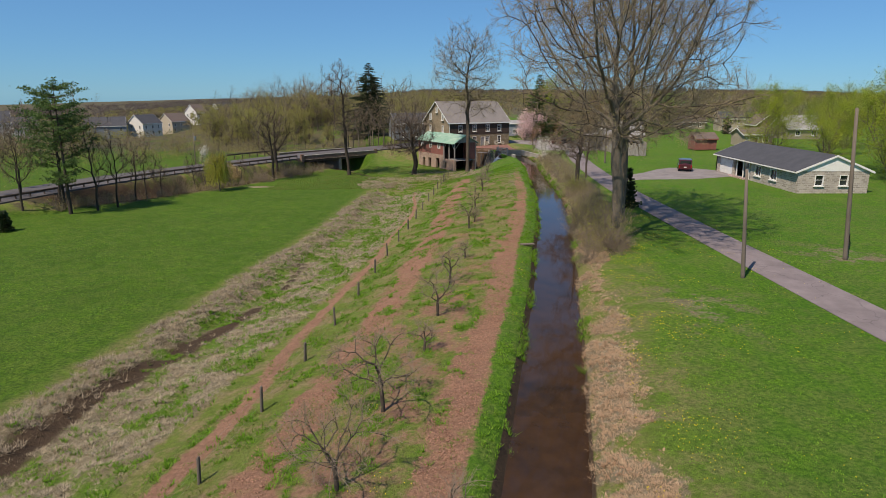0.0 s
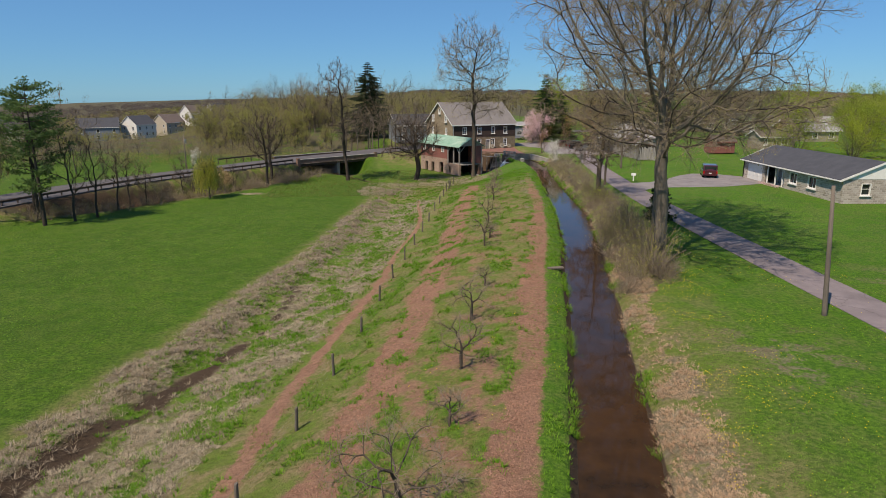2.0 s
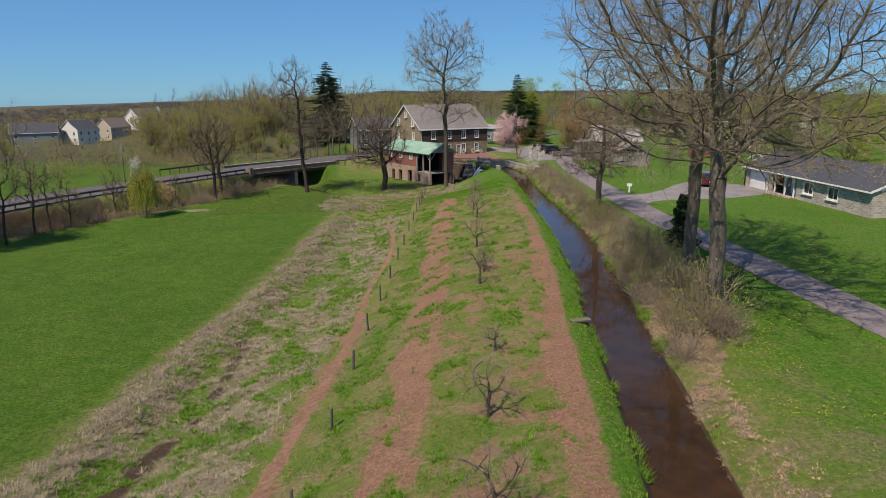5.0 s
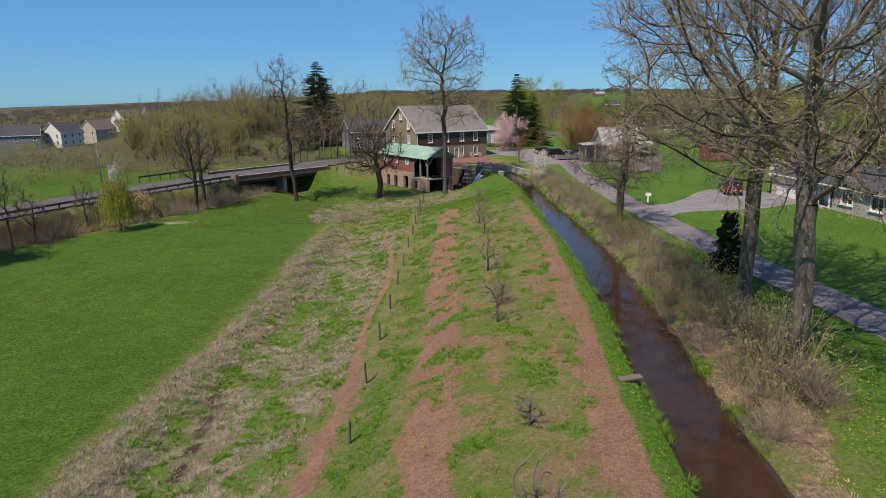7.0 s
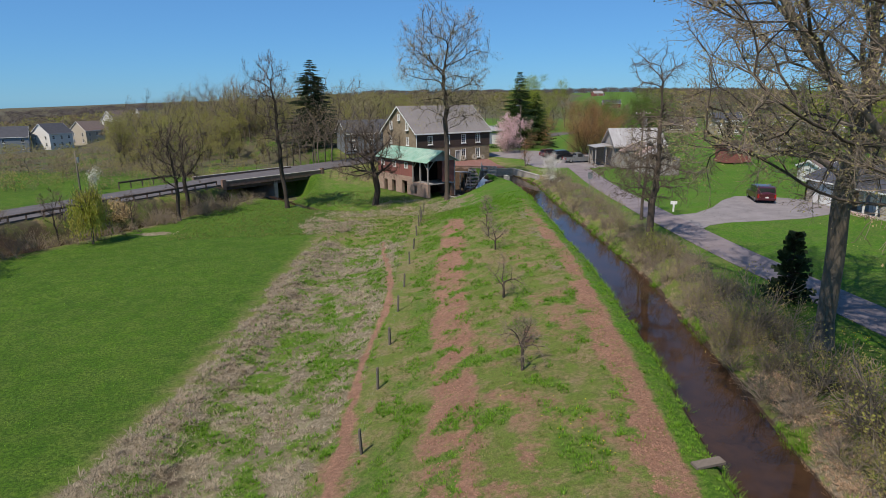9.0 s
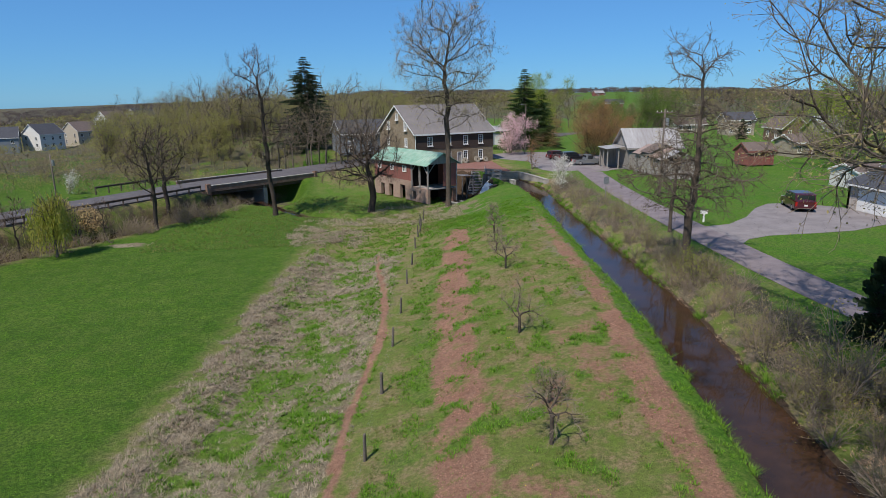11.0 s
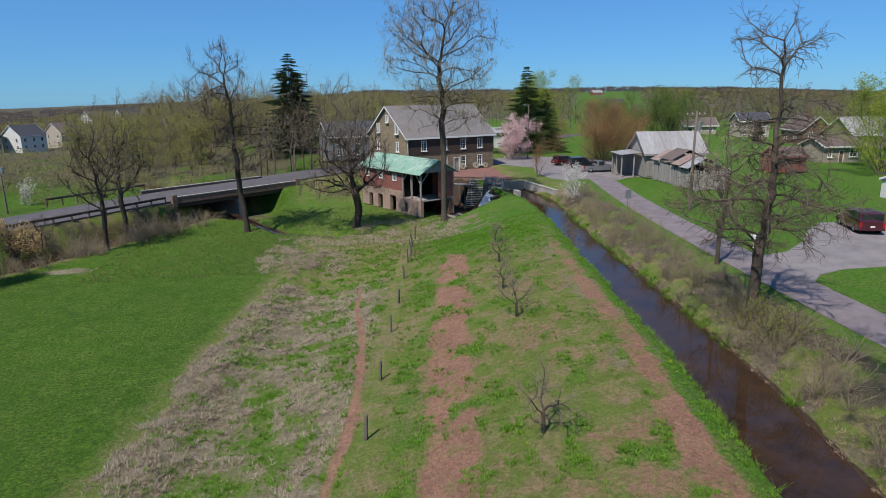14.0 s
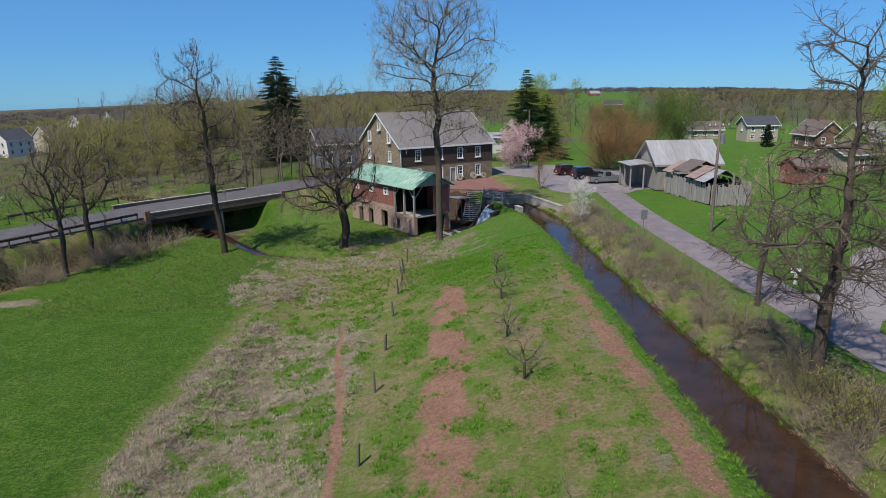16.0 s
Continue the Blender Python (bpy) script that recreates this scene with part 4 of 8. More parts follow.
mill = house("stone_mill", MILL, ml, mw, 5.5, 4.5, M_STONE, M_SLATE, "large brown fieldstone mill with weathered slate gable roof", "mill", mill_wins, 0.35, bars=(1, 3), thick=0.5,
             gable_wins=(("left", 3.4, 5.9, 0.95, 1.5), ("left", 9.9, 5.9, 0.95, 1.5), ("left", 6.8, 7.6, 0.8, 1.1)), doors=(("front", 8.3, 1.1, 2.1, M_OLDBOARD),))

# --- red shed on masonry base beside the wheel pit: its own x runs from the back to the open end near the fall, y towards the yard
sl, sw = 15.0, 5.3
SHED = Matrix.Translation((SHED_N[0] + SHED_L[0] * sl, SHED_N[1] + SHED_L[1] * sl, -3.3)) @ pose(0, 0, 0, 0, 0, math.degrees(math.atan2(-SHED_L[1], -SHED_L[0])))


def build_shed():
    h = thing("mill_shed", SHED, "open red board shed with patched green roof on brick base", "shed")
    bay = sl - 4.4
    g = wall_geo(bay, 2.9, [(1.9, 0.0, 1.1, 1.8), (4.4, 0.0, 1.2, 1.9), (7.6, 0.0, 1.5, 2.1)], 0.45)
    part("base_wall", g, M_SHEDBASE, h, "crumbling pale red shale base wall")
    part("base_wall", wall_geo(4.35, 2.1, [(0.6, 0.3, 0.7, 1.2)], 0.45), M_SHEDBASE, h, "weathered brick base wall", pose(bay + 0.03, 0, 0))
    wins = [(1.2, 0.95), (4.9, 0.95), (8.4, 0.95)]
    nb = 38
    for k in range(nb):
        x, w = bay * (k + 0.5) / nb, bay / nb - 0.012
        lo, hi, y = 2.86, 5.62, 0.03 + 0.012 * (k % 2)
        if [c for c in wins if c[0] < x < c[0] + c[1]]:
            part("board", Geo().box(x, y, lo, w, 0.03, 1.25), M_REDBOARD, h)
            g = Geo().box(x, y, lo + 2.2, w, 0.03, hi - lo - 2.2)
        else:
            g = Geo().box(x, y, lo, w, 0.03, hi - lo)
        part("board", g, M_REDBOARD, h)
    for x, w in wins:
        window(h, x, 4.1, w, 0.95, pose(0, -0.02, 0), (1, 1), M_WHITE, False)
    for x, y, z in ((sl - 0.12, 0.12, 2.1), (sl - 2.2, 0.12, 2.1), (bay + 0.12, 0.12, 2.1), (sl - 0.12, sw - 0.12, 0.0)):
        part("post", Geo().box(x, y, z, 0.2, 0.2, 5.6 - z), M_OLDBOARD, h)
    for a, b in (((sl - 0.1, 0.1, 4.2), (sl - 1.3, 0.1, 5.5)), ((bay + 0.1, 0.1, 4.2), (bay + 1.3, 0.1, 5.5)), ((sl - 0.1, 0.1, 4.2), (sl - 0.1, 1.3, 5.6))):
        part("brace", Geo().tube(a, b, 0.07, 0.07, 4), M_OLDBOARD, h)
    part("eave_beam", Geo().box(sl - 2.2, 0.12, 5.42, 4.1, 0.18, 0.2), M_OLDBOARD, h)
    # the open bay's shade is painted onto this partition
    part("partition", Geo().box(bay - 0.1, sw / 2, 0, 0.15, sw - 0.7, 5.5), M_DARK, h, "board partition with the bay's shade put into its near-black colour")
    part("back_wall", Geo().box(sl / 2 - 0.8, sw - 0.15, 0, sl - 1.6, 0.25, 5.6), M_REDBOARD, h)
    part("end_wall", wall_geo(sw - 0.1, 5.6, [], 0.2, 1.4), M_REDBOARD, h, "", pose(0, sw - 0.05, 0, 0, 0, -90))
    part("end_panel", Geo().box(sl - 0.05, sw - 1.35, 2.3, 0.06, 2.3, 3.3), M_REDBOARD, h, "faded red end boards")
    part("gable", wall_geo(sw, 0.0, [], 0.1, 1.45), M_OLDBOARD, h, "grey board gable", pose(sl, 0, 5.6, 0, 0, 90))
    part("deck", Geo().box(sl - 2.25, sw / 2, 1.95, 4.2, sw - 0.5, 0.12), M_OLDBOARD, h, "plank loading floor")
    part("pier", Geo().box(sl - 0.4, sw - 0.4, 0, 0.7, 0.7, 1.93), M_BRICK, h)
    for p in (0.25, 0.5, 0.75):
        part("rafter", Geo().box(sl - 2.2, sw * p, 5.6, 4.6, 0.1, 0.15), M_OLDBOARD, h)
    roof_slabs(h, sl, sw, 5.65, 1.45, 0.45, M_COPPER, 0.07, "patched blue-green painted metal roof", seams=0.62)
    return h


build_shed()

# --- ranch house with garage


def build_ranch():
    # own x runs away from the camera along the front, y towards the lane side's back
    h = thing("ranch_house", pose(41.9, 73.4, 0.5), "low grey stone ranch house with dark shingle roof", "house")
    L, W, E, R = 22.5, 8.4, 2.65, 1.75
    front = pose(0, L, 0, 0, 0, -90)                       # faces the lane
    # porch recess between the garage and the rooms
    g = wall_geo(11.6, E, [(1.2, 0.85, 1.7, 1.35), (5.2, 0.85, 1.7, 1.35)], 0.3)
    part("wall", g, M_STONE_GREY, h, "grey field stone front wall", pose(0, 11.6, 0, 0, 0, -90))
    for x in (1.2, 5.2):
        window(h, x, 0.85, 1.7, 1.35, pose(0, 11.6, 0, 0, 0, -90), (1, 0))
    g = wall_geo(5.0, E, [(0.6, 0.05, 1.0, 2.05), (2.3, 0.6, 1.9, 1.6)], 0.25)
    part("wall", g, M_SIDING, h, "pale porch wall", pose(1.6, 16.6, 0, 0, 0, -90))
    window(h, 2.3, 0.6, 1.9, 1.6, pose(1.6, 16.6, 0, 0, 0, -90), (2, 0))
    d = part("door", Geo().box(1.1, 0.1, 0.06, 0.94, 0.06, 2.0), M_BLUESIDING, h, "", pose(1.6, 16.6, 0, 0, 0, -90))
    part("handle", Geo().tube((0.75, 0.06, 1.0), (0.75, 0.0, 1.0), 0.03, 0.03, 6), M_STEEL, d)
    for y in (12.2, 13.9, 15.9):
        part("porch_post", Geo().box(0.12, y, 0, 0.14, 0.14, E), M_WHITE, h)
    g = wall_geo(5.9, E, [(1.2, 0.0, 4.2, 2.2)], 0.3)
    part("wall", g, M_STONE_GREY, h, "", pose(0, L, 0, 0, 0, -90))
    gd = part("garage_door", Geo().box(3.3, 0.12, 0.02, 4.16, 0.05, 2.16), M_WHITE, h, "white panelled garage door", pose(0, L, 0, 0, 0, -90))
    for r in range(4):
        for c in range(4):
            part("door_panel", Geo().box(1.75 + c * 1.03, 0.085, 0.09 + r * 0.53, 0.9, 0.03, 0.42), M_WHITE, gd)
    g = wall_geo(W, E, [(2.0, 0.9, 1.05, 1.3), (4.9, 0.9, 1.05, 1.3)], 0.3)
    g.v = [(min(max(p[0], 0.004), W - 0.004), p[1] + 0.003, p[2]) for p in g.v]
    part("wall", g, M_STONE_GREY, h, "grey field stone end wall")
    for x in (2.0, 4.9):
        window(h, x, 0.9, 1.05, 1.3, pose(0, 0, 0), (0, 1))
    part("gable", wall_geo(W, 0, [], 0.25, R), M_WHITE, h, "white boarded gable", pose(0, -0.02, E))
    part("wall", wall_geo(W, E, [], 0.3, R), M_STONE_GREY, h, "", pose(W, L, 0, 0, 0, 180))
    part("wall", wall_geo(L - 0.02, E, [], 0.3), M_STONE_GREY, h, "", pose(W, 0.01, 0, 0, 0, 90))
    part("floor_slab", Geo().box(W / 2, L / 2, 0.0, W - 0.1, L - 0.1, 0.05), M_CONCRETE, h)
    part("ceiling_board", Geo().box(W / 2, L / 2, E - 0.05, W - 0.7, L - 0.7, 0.05), M_WHITE, h)
    # roof with the ridge along own y
    over, th = 0.42, 0.14
    drop = over * R / (W / 2)
    for sg in (0, 1):
        x0 = -over if sg == 0 else W + over
        pts = [(x0, -0.2, E - drop + th), (x0, L + 0.2, E - drop + th), (W / 2, L + 0.2, E + R + th), (W / 2, -0.2, E + R + th)]
        if sg == 0:
            pts = pts[::-1]
        rf = part("roof", Geo().slab(pts, th), M_SHINGLE, h, "dark grey shingle roof")
        part("gutter", Geo().box(x0 + (-0.05 if sg == 0 else 0.05), L / 2, E - drop - 0.06, 0.1, L + 0.4, 0.14), M_WHITE, rf)
        for y in (-0.22, L + 0.22):
            g = Geo()
            a, b = (x0, E - drop), (W / 2, E + R)
            g.add([(a[0], y - 0.02, a[1] - 0.1), (a[0], y + 0.02, a[1] - 0.1), (a[0], y + 0.02, a[1] + th), (a[0], y - 0.02, a[1] + th),
                   (b[0], y - 0.02, b[1] - 0.1), (b[0], y + 0.02, b[1] - 0.1), (b[0], y + 0.02, b[1] + th), (b[0], y - 0.02, b[1] + th)],
                  [(0, 1, 2, 3), (7, 6, 5, 4), (0, 4, 5, 1), (1, 5, 6, 2), (2, 6, 7, 3), (3, 7, 4, 0)])
            part("rake", g, M_WHITE, rf)
    return h


build_ranch()


# --- weathered barn by the lane: a tin-roofed main barn and a tumbledown board shed before it
def plank_wall(parent, length, height, m, material, seed, slope=0.0, missing=0.06, width=0.24, ragged=0.5):
    rng = random.Random(seed)
    n = int(length / width)
    for k in range(n):
        if rng.random() < missing:
            continue
        x = (k + 0.5) * length / n
        hgt = height + slope * x / length - rng.random() ** 2 * ragged
        lo = rng.random() * 0.25
        tilt = pose(x, rng.uniform(-0.02, 0.02), lo, 0, rng.uniform(-1.6, 1.6), 0)
        part("plank", Geo().box(0, 0, 0, length / n - 0.02, 0.03, hgt - lo, tilt), material, parent, "", m)


def build_barn():
    h = house("weathered_barn", pose(33.4, 131.4, 0.45, 0, 0, -4), 8.0, 7.4, 3.4, 2.5, M_OLDBOARD, M_TIN, "weathered grey board barn with streaked tin roof", "barn", [], 0.4, trim=M_OLDBOARD, seams=0.7, thick=0.15)
    plank_wall(h, 8.0, 3.35, pose(0, -0.03, 0), M_OLDBOARD, 3)
    lean = thing("barn_lean_to", pose(31.0, 133.4, 0.42, 0, 0, -4), "open lean-to with a pale tin roof against the barn", "lean-to")
    part("roof", Geo().slab([(-0.6, -0.5, 3.1), (2.3, -0.6, 3.4), (2.3, 4.6, 3.4), (-0.6, 4.6, 3.1)], 0.06), M_TIN, lean, "pale tin lean-to roof")
    for x, y in ((-0.3, -0.2), (1.4, -0.2), (-0.3, 2.2), (-0.3, 4.2)):
        part("post", Geo().box(x, y, 0, 0.15, 0.15, 3.05 if x < 1 else 3.35), M_OLDBOARD, lean)
    part("back_wall", Geo().box(1.0, 4.4, 0, 2.6, 0.1, 3.1), M_OLDBOARD, lean)
    sh = thing("board_shed", pose(34.2, 118.6, 0.45, 0, 0, 4), "tumbledown grey plank shed with rusty patched roof", "shed")
    L, W = 10.6, 4.2
    plank_wall(sh, L, 2.9, pose(0, L, 0, 0, 0, -90), M_OLDBOARD, 5, -0.5, 0.05)
    plank_wall(sh, W, 2.5, pose(0, 0, 0), M_OLDBOARD, 6, 0.0, 0.12)
    plank_wall(sh, L, 2.6, pose(W, 0, 0, 0, 0, 90), M_OLDBOARD, 7, 0.0, 0.05)
    # solid near-black block added as the shade inside the shed
    part("lining", Geo().box(W / 2, L / 2 + 0.5, 0.1, W - 0.5, L - 1.5, 2.2), M_DARK, sh, "near-black block standing in for the shed's inner shade")
    for x, y in ((0.1, 0.1), (W - 0.1, 0.1), (W / 2, 0.1), (0.1, L / 2), (0.1, L - 0.1), (W - 0.1, L - 0.1)):
        part("post", Geo().box(x, y, 0, 0.16, 0.16, 2.5 if x != W / 2 else 3.6), M_OLDBOARD, sh)
    cuts = [(1.6, 3.6, M_TIN, 0.0), (3.5, 5.6, M_TIN_RUST, 0.16), (5.4, 8.6, M_SHINGLE_BROWN, 0.62), (8.5, L + 0.3, M_TIN_RUST, 0.25)]
    for y0, y1, mt, up in cuts:
        for sg in (0, 1):
            x0 = -0.35 if sg == 0 else W + 0.35
            z0, z1 = 2.55 + up, 3.75 + up
            pts = [(x0, y0, z0), (x0, y1, z0), (W / 2, y1, z1), (W / 2, y0, z1)]
            part("roof_sheet", Geo().slab(pts[::-1] if sg == 0 else pts, 0.04), mt, sh, "rusty corrugated roof sheet" if mt is M_TIN_RUST else "bare tin roof sheet")


build_barn()

# --- other houses and sheds
house("red_shed", pose(53.2, 132.6, 0.5, 0, 0, 6), 4.6, 3.4, 2.3, 1.1, M_REDBOARD, M_SHINGLE_BROWN, "small red board garden shed on the lawn", "shed", [], 0.25, trim=M_REDBOARD, thick=0.12, doors=(("front", 2.8, 1.2, 1.9, M_REDBOARD),))
house("white_shed", pose(51.5, 106.8, 0.5, 0, 0, 2), 4.0, 4.6, 2.0, 0.8, M_SIDING, M_SHINGLE_BROWN, "small white metal garden shed with brown roof", "shed", [], 0.2, thick=0.1, doors=(("left", 1.4, 1.4, 1.8, M_SIDING),))
house("brick_house", place(93.5, 176.5, 84), 9.0, 6.0, 3.3, 2.6, M_BRICK, M_SHINGLE_BROWN, "red brick gabled house with white porch", "house", [("left", 1.2, 1.4, 0.9, 1.3), ("left", 3.9, 1.4, 0.9, 1.3), ("back", 1.6, 0.9, 1.1, 1.4), ("back", 5.4, 0.9, 1.1, 1.4)], 0.4, chimneys=((4.5, 3.0, 0.7, 1.0, M_BRICK),))
house("metal_roofed_house", place(90.5, 166, 4), 9.0, 8.0, 3.0, 3.0, M_STONE_PALE, M_TIN, "low stone house with bright metal roof", "house", [("front", 2, 0.9, 1.4, 1.3), ("front", 6.4, 0.9, 1.4, 1.3)], 0.5, seams=0.6)
house("stone_cottage", place(68.6, 144.2, 3), 6.8, 5.6, 2.7, 1.2, M_STONE_PALE, M_SHINGLE_BROWN, "small stone cottage with brown roof and large window", "house", [("front", 4.5, 0.9, 1.5, 1.3), ("front", 0.6, 0.9, 0.8, 1.2)], 0.4, doors=(("front", 2.6, 0.95, 2.0, M_BRICK),))
house("grey_house", place(88.0, 202.5, -8), 7.4, 6.2, 4.1, 1.9, M_BEIGE, M_SHINGLE, "two-storey beige house with grey shingle roof", "house", [("front", x, z, 0.9, 1.1) for x in (0.9, 3.2, 5.6) for z in (0.7, 2.6)] + [("left", 2.5, 2.6, 1.0, 1.1)], 0.4)
house("low_house", place(80, 216, -8), 8.6, 6.4, 2.5, 1.8, M_BEIGE, M_SHINGLE_BROWN, "low house with brown roof among trees", "house", [("front", x, 0.9, 1.2, 1.1) for x in (0.9, 3.5, 6.4)], 0.5)
house("low_workshop", place(20.5, 204, 4), 12.0, 8.0, 4.0, 0.8, M_BLUESIDING, M_TIN, "low blue-grey workshop with a pale metal roof", "workshop", [("front", 2, 1.0, 1.6, 1.2), ("front", 8, 1.0, 1.6, 1.2)], 0.4, doors=(("front", 4.6, 2.4, 2.6, M_SIDING),))
house("neighbour_house", pose(-13.0, 176, -0.6, 0, 0, 18), 14.0, 9.0, 4.6, 2.6, M_BLUESIDING, M_SHINGLE, "dull grey house with dark roof across the road", "house", [("front", x, z, 1.1, 1.3) for x in (1.5, 5.2, 9, 12) for z in (0.8, 3.0)], 0.4)
for hx, hy, rz, lab, wm, rm, ln, wd in ((-170, 362, 66, "white gabled two-storey house on the hill", M_SIDING, M_SHINGLE, 13, 12), (-186, 350, 24, "grey-blue two-storey house with porch on the hill", M_BLUESIDING, M_SHINGLE, 20, 12),
                                      (-164, 388, 62, "beige two-storey house among bare trees", M_BEIGE, M_SHINGLE_BROWN, 13, 12), (-156, 408, 60, "white gabled house with brown roof", M_SIDING, M_SHINGLE_BROWN, 13, 11), (-148, 430, 55, "white gabled house half hidden by trees", M_SIDING, M_SHINGLE, 13, 11),
                                      (-216, 318, 34, "grey house with pale siding beyond the pasture", M_SIDING, M_SHINGLE, 22, 12), (-200, 276, 34, "large grey-roofed house beyond the brook", M_SIDING, M_SHINGLE, 20, 12)):
    ca, sa = math.cos(radians(rz)), math.sin(radians(rz))
    corner = (hx - ca * ln / 2 + sa * wd / 2, hy - sa * ln / 2 - ca * wd / 2)
    house("hill_house", pose(corner[0], corner[1], ground_z(hx, hy) + 1.6, 0, 0, rz), ln, wd, 7.8, 4.6, wm, rm, lab, "house", [(sd, x, z, 1.3, 1.7) for sd, xs in (("front", (1.5, ln / 2 - 0.6, ln - 3)), ("back", (1.5, ln - 3)), ("left", (2, wd - 3.3)), ("right", (2, wd - 3.3))) for x in xs for z in (1.7, 4.9)], 0.4, group="houses on the hill")
house("far_barn", place(284, 903, 10), 14, 9, 4, 3, M_REDBOARD, M_TIN, "red farm barn on the far hill", "barn", [("front", 4, 1, 2, 2), ("front", 14, 1, 2, 2)], 0.4)
house("far_barn", place(150, 476, -12), 12, 8, 3, 2.5, M_REDBOARD, M_SHINGLE, "red farm building below the far field", "barn", [("front", 4, 1, 2, 2)], 0.4)


# ---------------------------------------------------------------- plants
def tubes_mesh(segs, sides):
    """segs: (n, 8) rows of start, end, two radii; gives verts and quads."""
    a = np.asarray(segs, float)
    p, q, r0, r1 = a[:, 0:3], a[:, 3:6], a[:, 6], a[:, 7]
    d = q - p
    d /= np.maximum(np.linalg.norm(d, axis=1), 1e-9)[:, None]
    ref = np.where(np.abs(d[:, 2:3]) < 0.9, np.array([[0, 0, 1.0]]), np.array([[1.0, 0, 0]]))
    u = np.cross(d, ref)
    u /= np.linalg.norm(u, axis=1)[:, None]
    v = np.cross(d, u)
    ang = np.arange(sides) * 2 * np.pi / sides
    ring = u[:, None, :] * np.cos(ang)[None, :, None] + v[:, None, :] * np.sin(ang)[None, :, None]
    va = p[:, None, :] + ring * r0[:, None, None]
    vb = q[:, None, :] + ring * r1[:, None, None]
    verts = np.concatenate([va, vb], 1).reshape(-1, 3)
    k = np.arange(sides)
    f = np.stack([k, (k + 1) % sides, sides + (k + 1) % sides, sides + k], -1)
    faces = (f[None] + (np.arange(len(a)) * 2 * sides)[:, None, None]).reshape(-1, 4)
    return verts, faces


def cards(points, size, rng, flat=0.0, aspect=0.55):
    """Small leaf quads, bent to no rule, at the given points."""
    n = len(points)
    a = rng.normal(size=(n, 3))
    a[:, 2] *= 1 - flat
    a /= np.linalg.norm(a, axis=1)[:, None]
    b = np.cross(a, rng.normal(size=(n, 3)))
    b /= np.linalg.norm(b, axis=1)[:, None]
    s = size * rng.uniform(0.6, 1.4, (n, 1))
    pts = np.asarray(points)
    verts = np.stack([pts - a * s * 0.5, pts + b * s * aspect * 0.5, pts + a * s * 0.5, pts - b * s * aspect * 0.5], 1).reshape(-1, 3)
    faces = np.arange(4 * n).reshape(n, 4)
    return verts, faces


def grow(rnd, p, d, length, r, level, P, out, tips):
    """Grows one stem with its side shoots; plain tuples of floats, rnd is a random.Random."""
    n = P["steps"][level]
    step = length / n
    last = level == len(P["steps"]) - 1
    r_end = r * P["taper"][level]
    wild, up = P["wild"][level], P["up"][level]
    rows, g = out[level], rnd.gauss
    px, py, pz = p
    dx, dy, dz = d
    for i in range(n):
        dx, dy, dz = dx + g(0, wild), dy + g(0, wild), dz + g(0, wild) + up
        k = 1.0 / math.sqrt(dx * dx + dy * dy + dz * dz + 1e-9)
        dx, dy, dz = dx * k, dy * k, dz * k
        qx, qy, qz = px + dx * step, py + dy * step, pz + dz * step
        ra, rb = r + (r_end - r) * i / n, r + (r_end - r) * (i + 1) / n
        rows.append((px, py, pz, qx, qy, qz, ra, rb))
        t = (i + 1) / n
        if last:
            tips.append((qx, qy, qz))
        elif t >= P["first"][level]:
            c = P["kids"][level]
            c = int(c) + (rnd.random() < c - int(c))
            for _ in range(c):
                ang = radians(P["angle"][level]) * rnd.uniform(0.7, 1.25)
                ex, ey, ez = g(0, 1), g(0, 1), g(0, 1)
                sx, sy, sz = dy * ez - dz * ey, dz * ex - dx * ez, dx * ey - dy * ex
                k = math.sin(ang) / math.sqrt(sx * sx + sy * sy + sz * sz + 1e-9)
                co = math.cos(ang)
                shape = 1.0 - P["shrink"][level] * (t - P["first"][level]) / (1.0001 - P["first"][level])
                f = rnd.random()
                grow(rnd, (px + (qx - px) * f, py + (qy - py) * f, pz + (qz - pz) * f), (dx * co + sx * k, dy * co + sy * k, dz * co + sz * k),
                     length * P["ratio"][level] * shape * rnd.uniform(0.7, 1.15), rb * P["thin"][level], level + 1, P, out, tips)
        px, py, pz = qx, qy, qz
    if not last:
        grow(rnd, (px, py, pz), (dx, dy, dz), length * P["ratio"][level] * 0.5, r_end, level + 1, P, out, tips)


BROAD = dict(steps=[9, 8, 6, 5, 3], taper=[0.35, 0.25, 0.3, 0.4, 0.5], wild=[0.05, 0.13, 0.17, 0.2, 0.22], up=[0.02, 0.07, 0.06, 0.03, 0.0], first=[0.25, 0.28, 0.25, 0.2],
             kids=[1.9, 1.4, 1.5, 1.4], angle=[48, 42, 42, 45], ratio=[0.62, 0.5, 0.5, 0.5], shrink=[0.45, 0.4, 0.4, 0.3], thin=[0.62, 0.6, 0.6, 0.6])


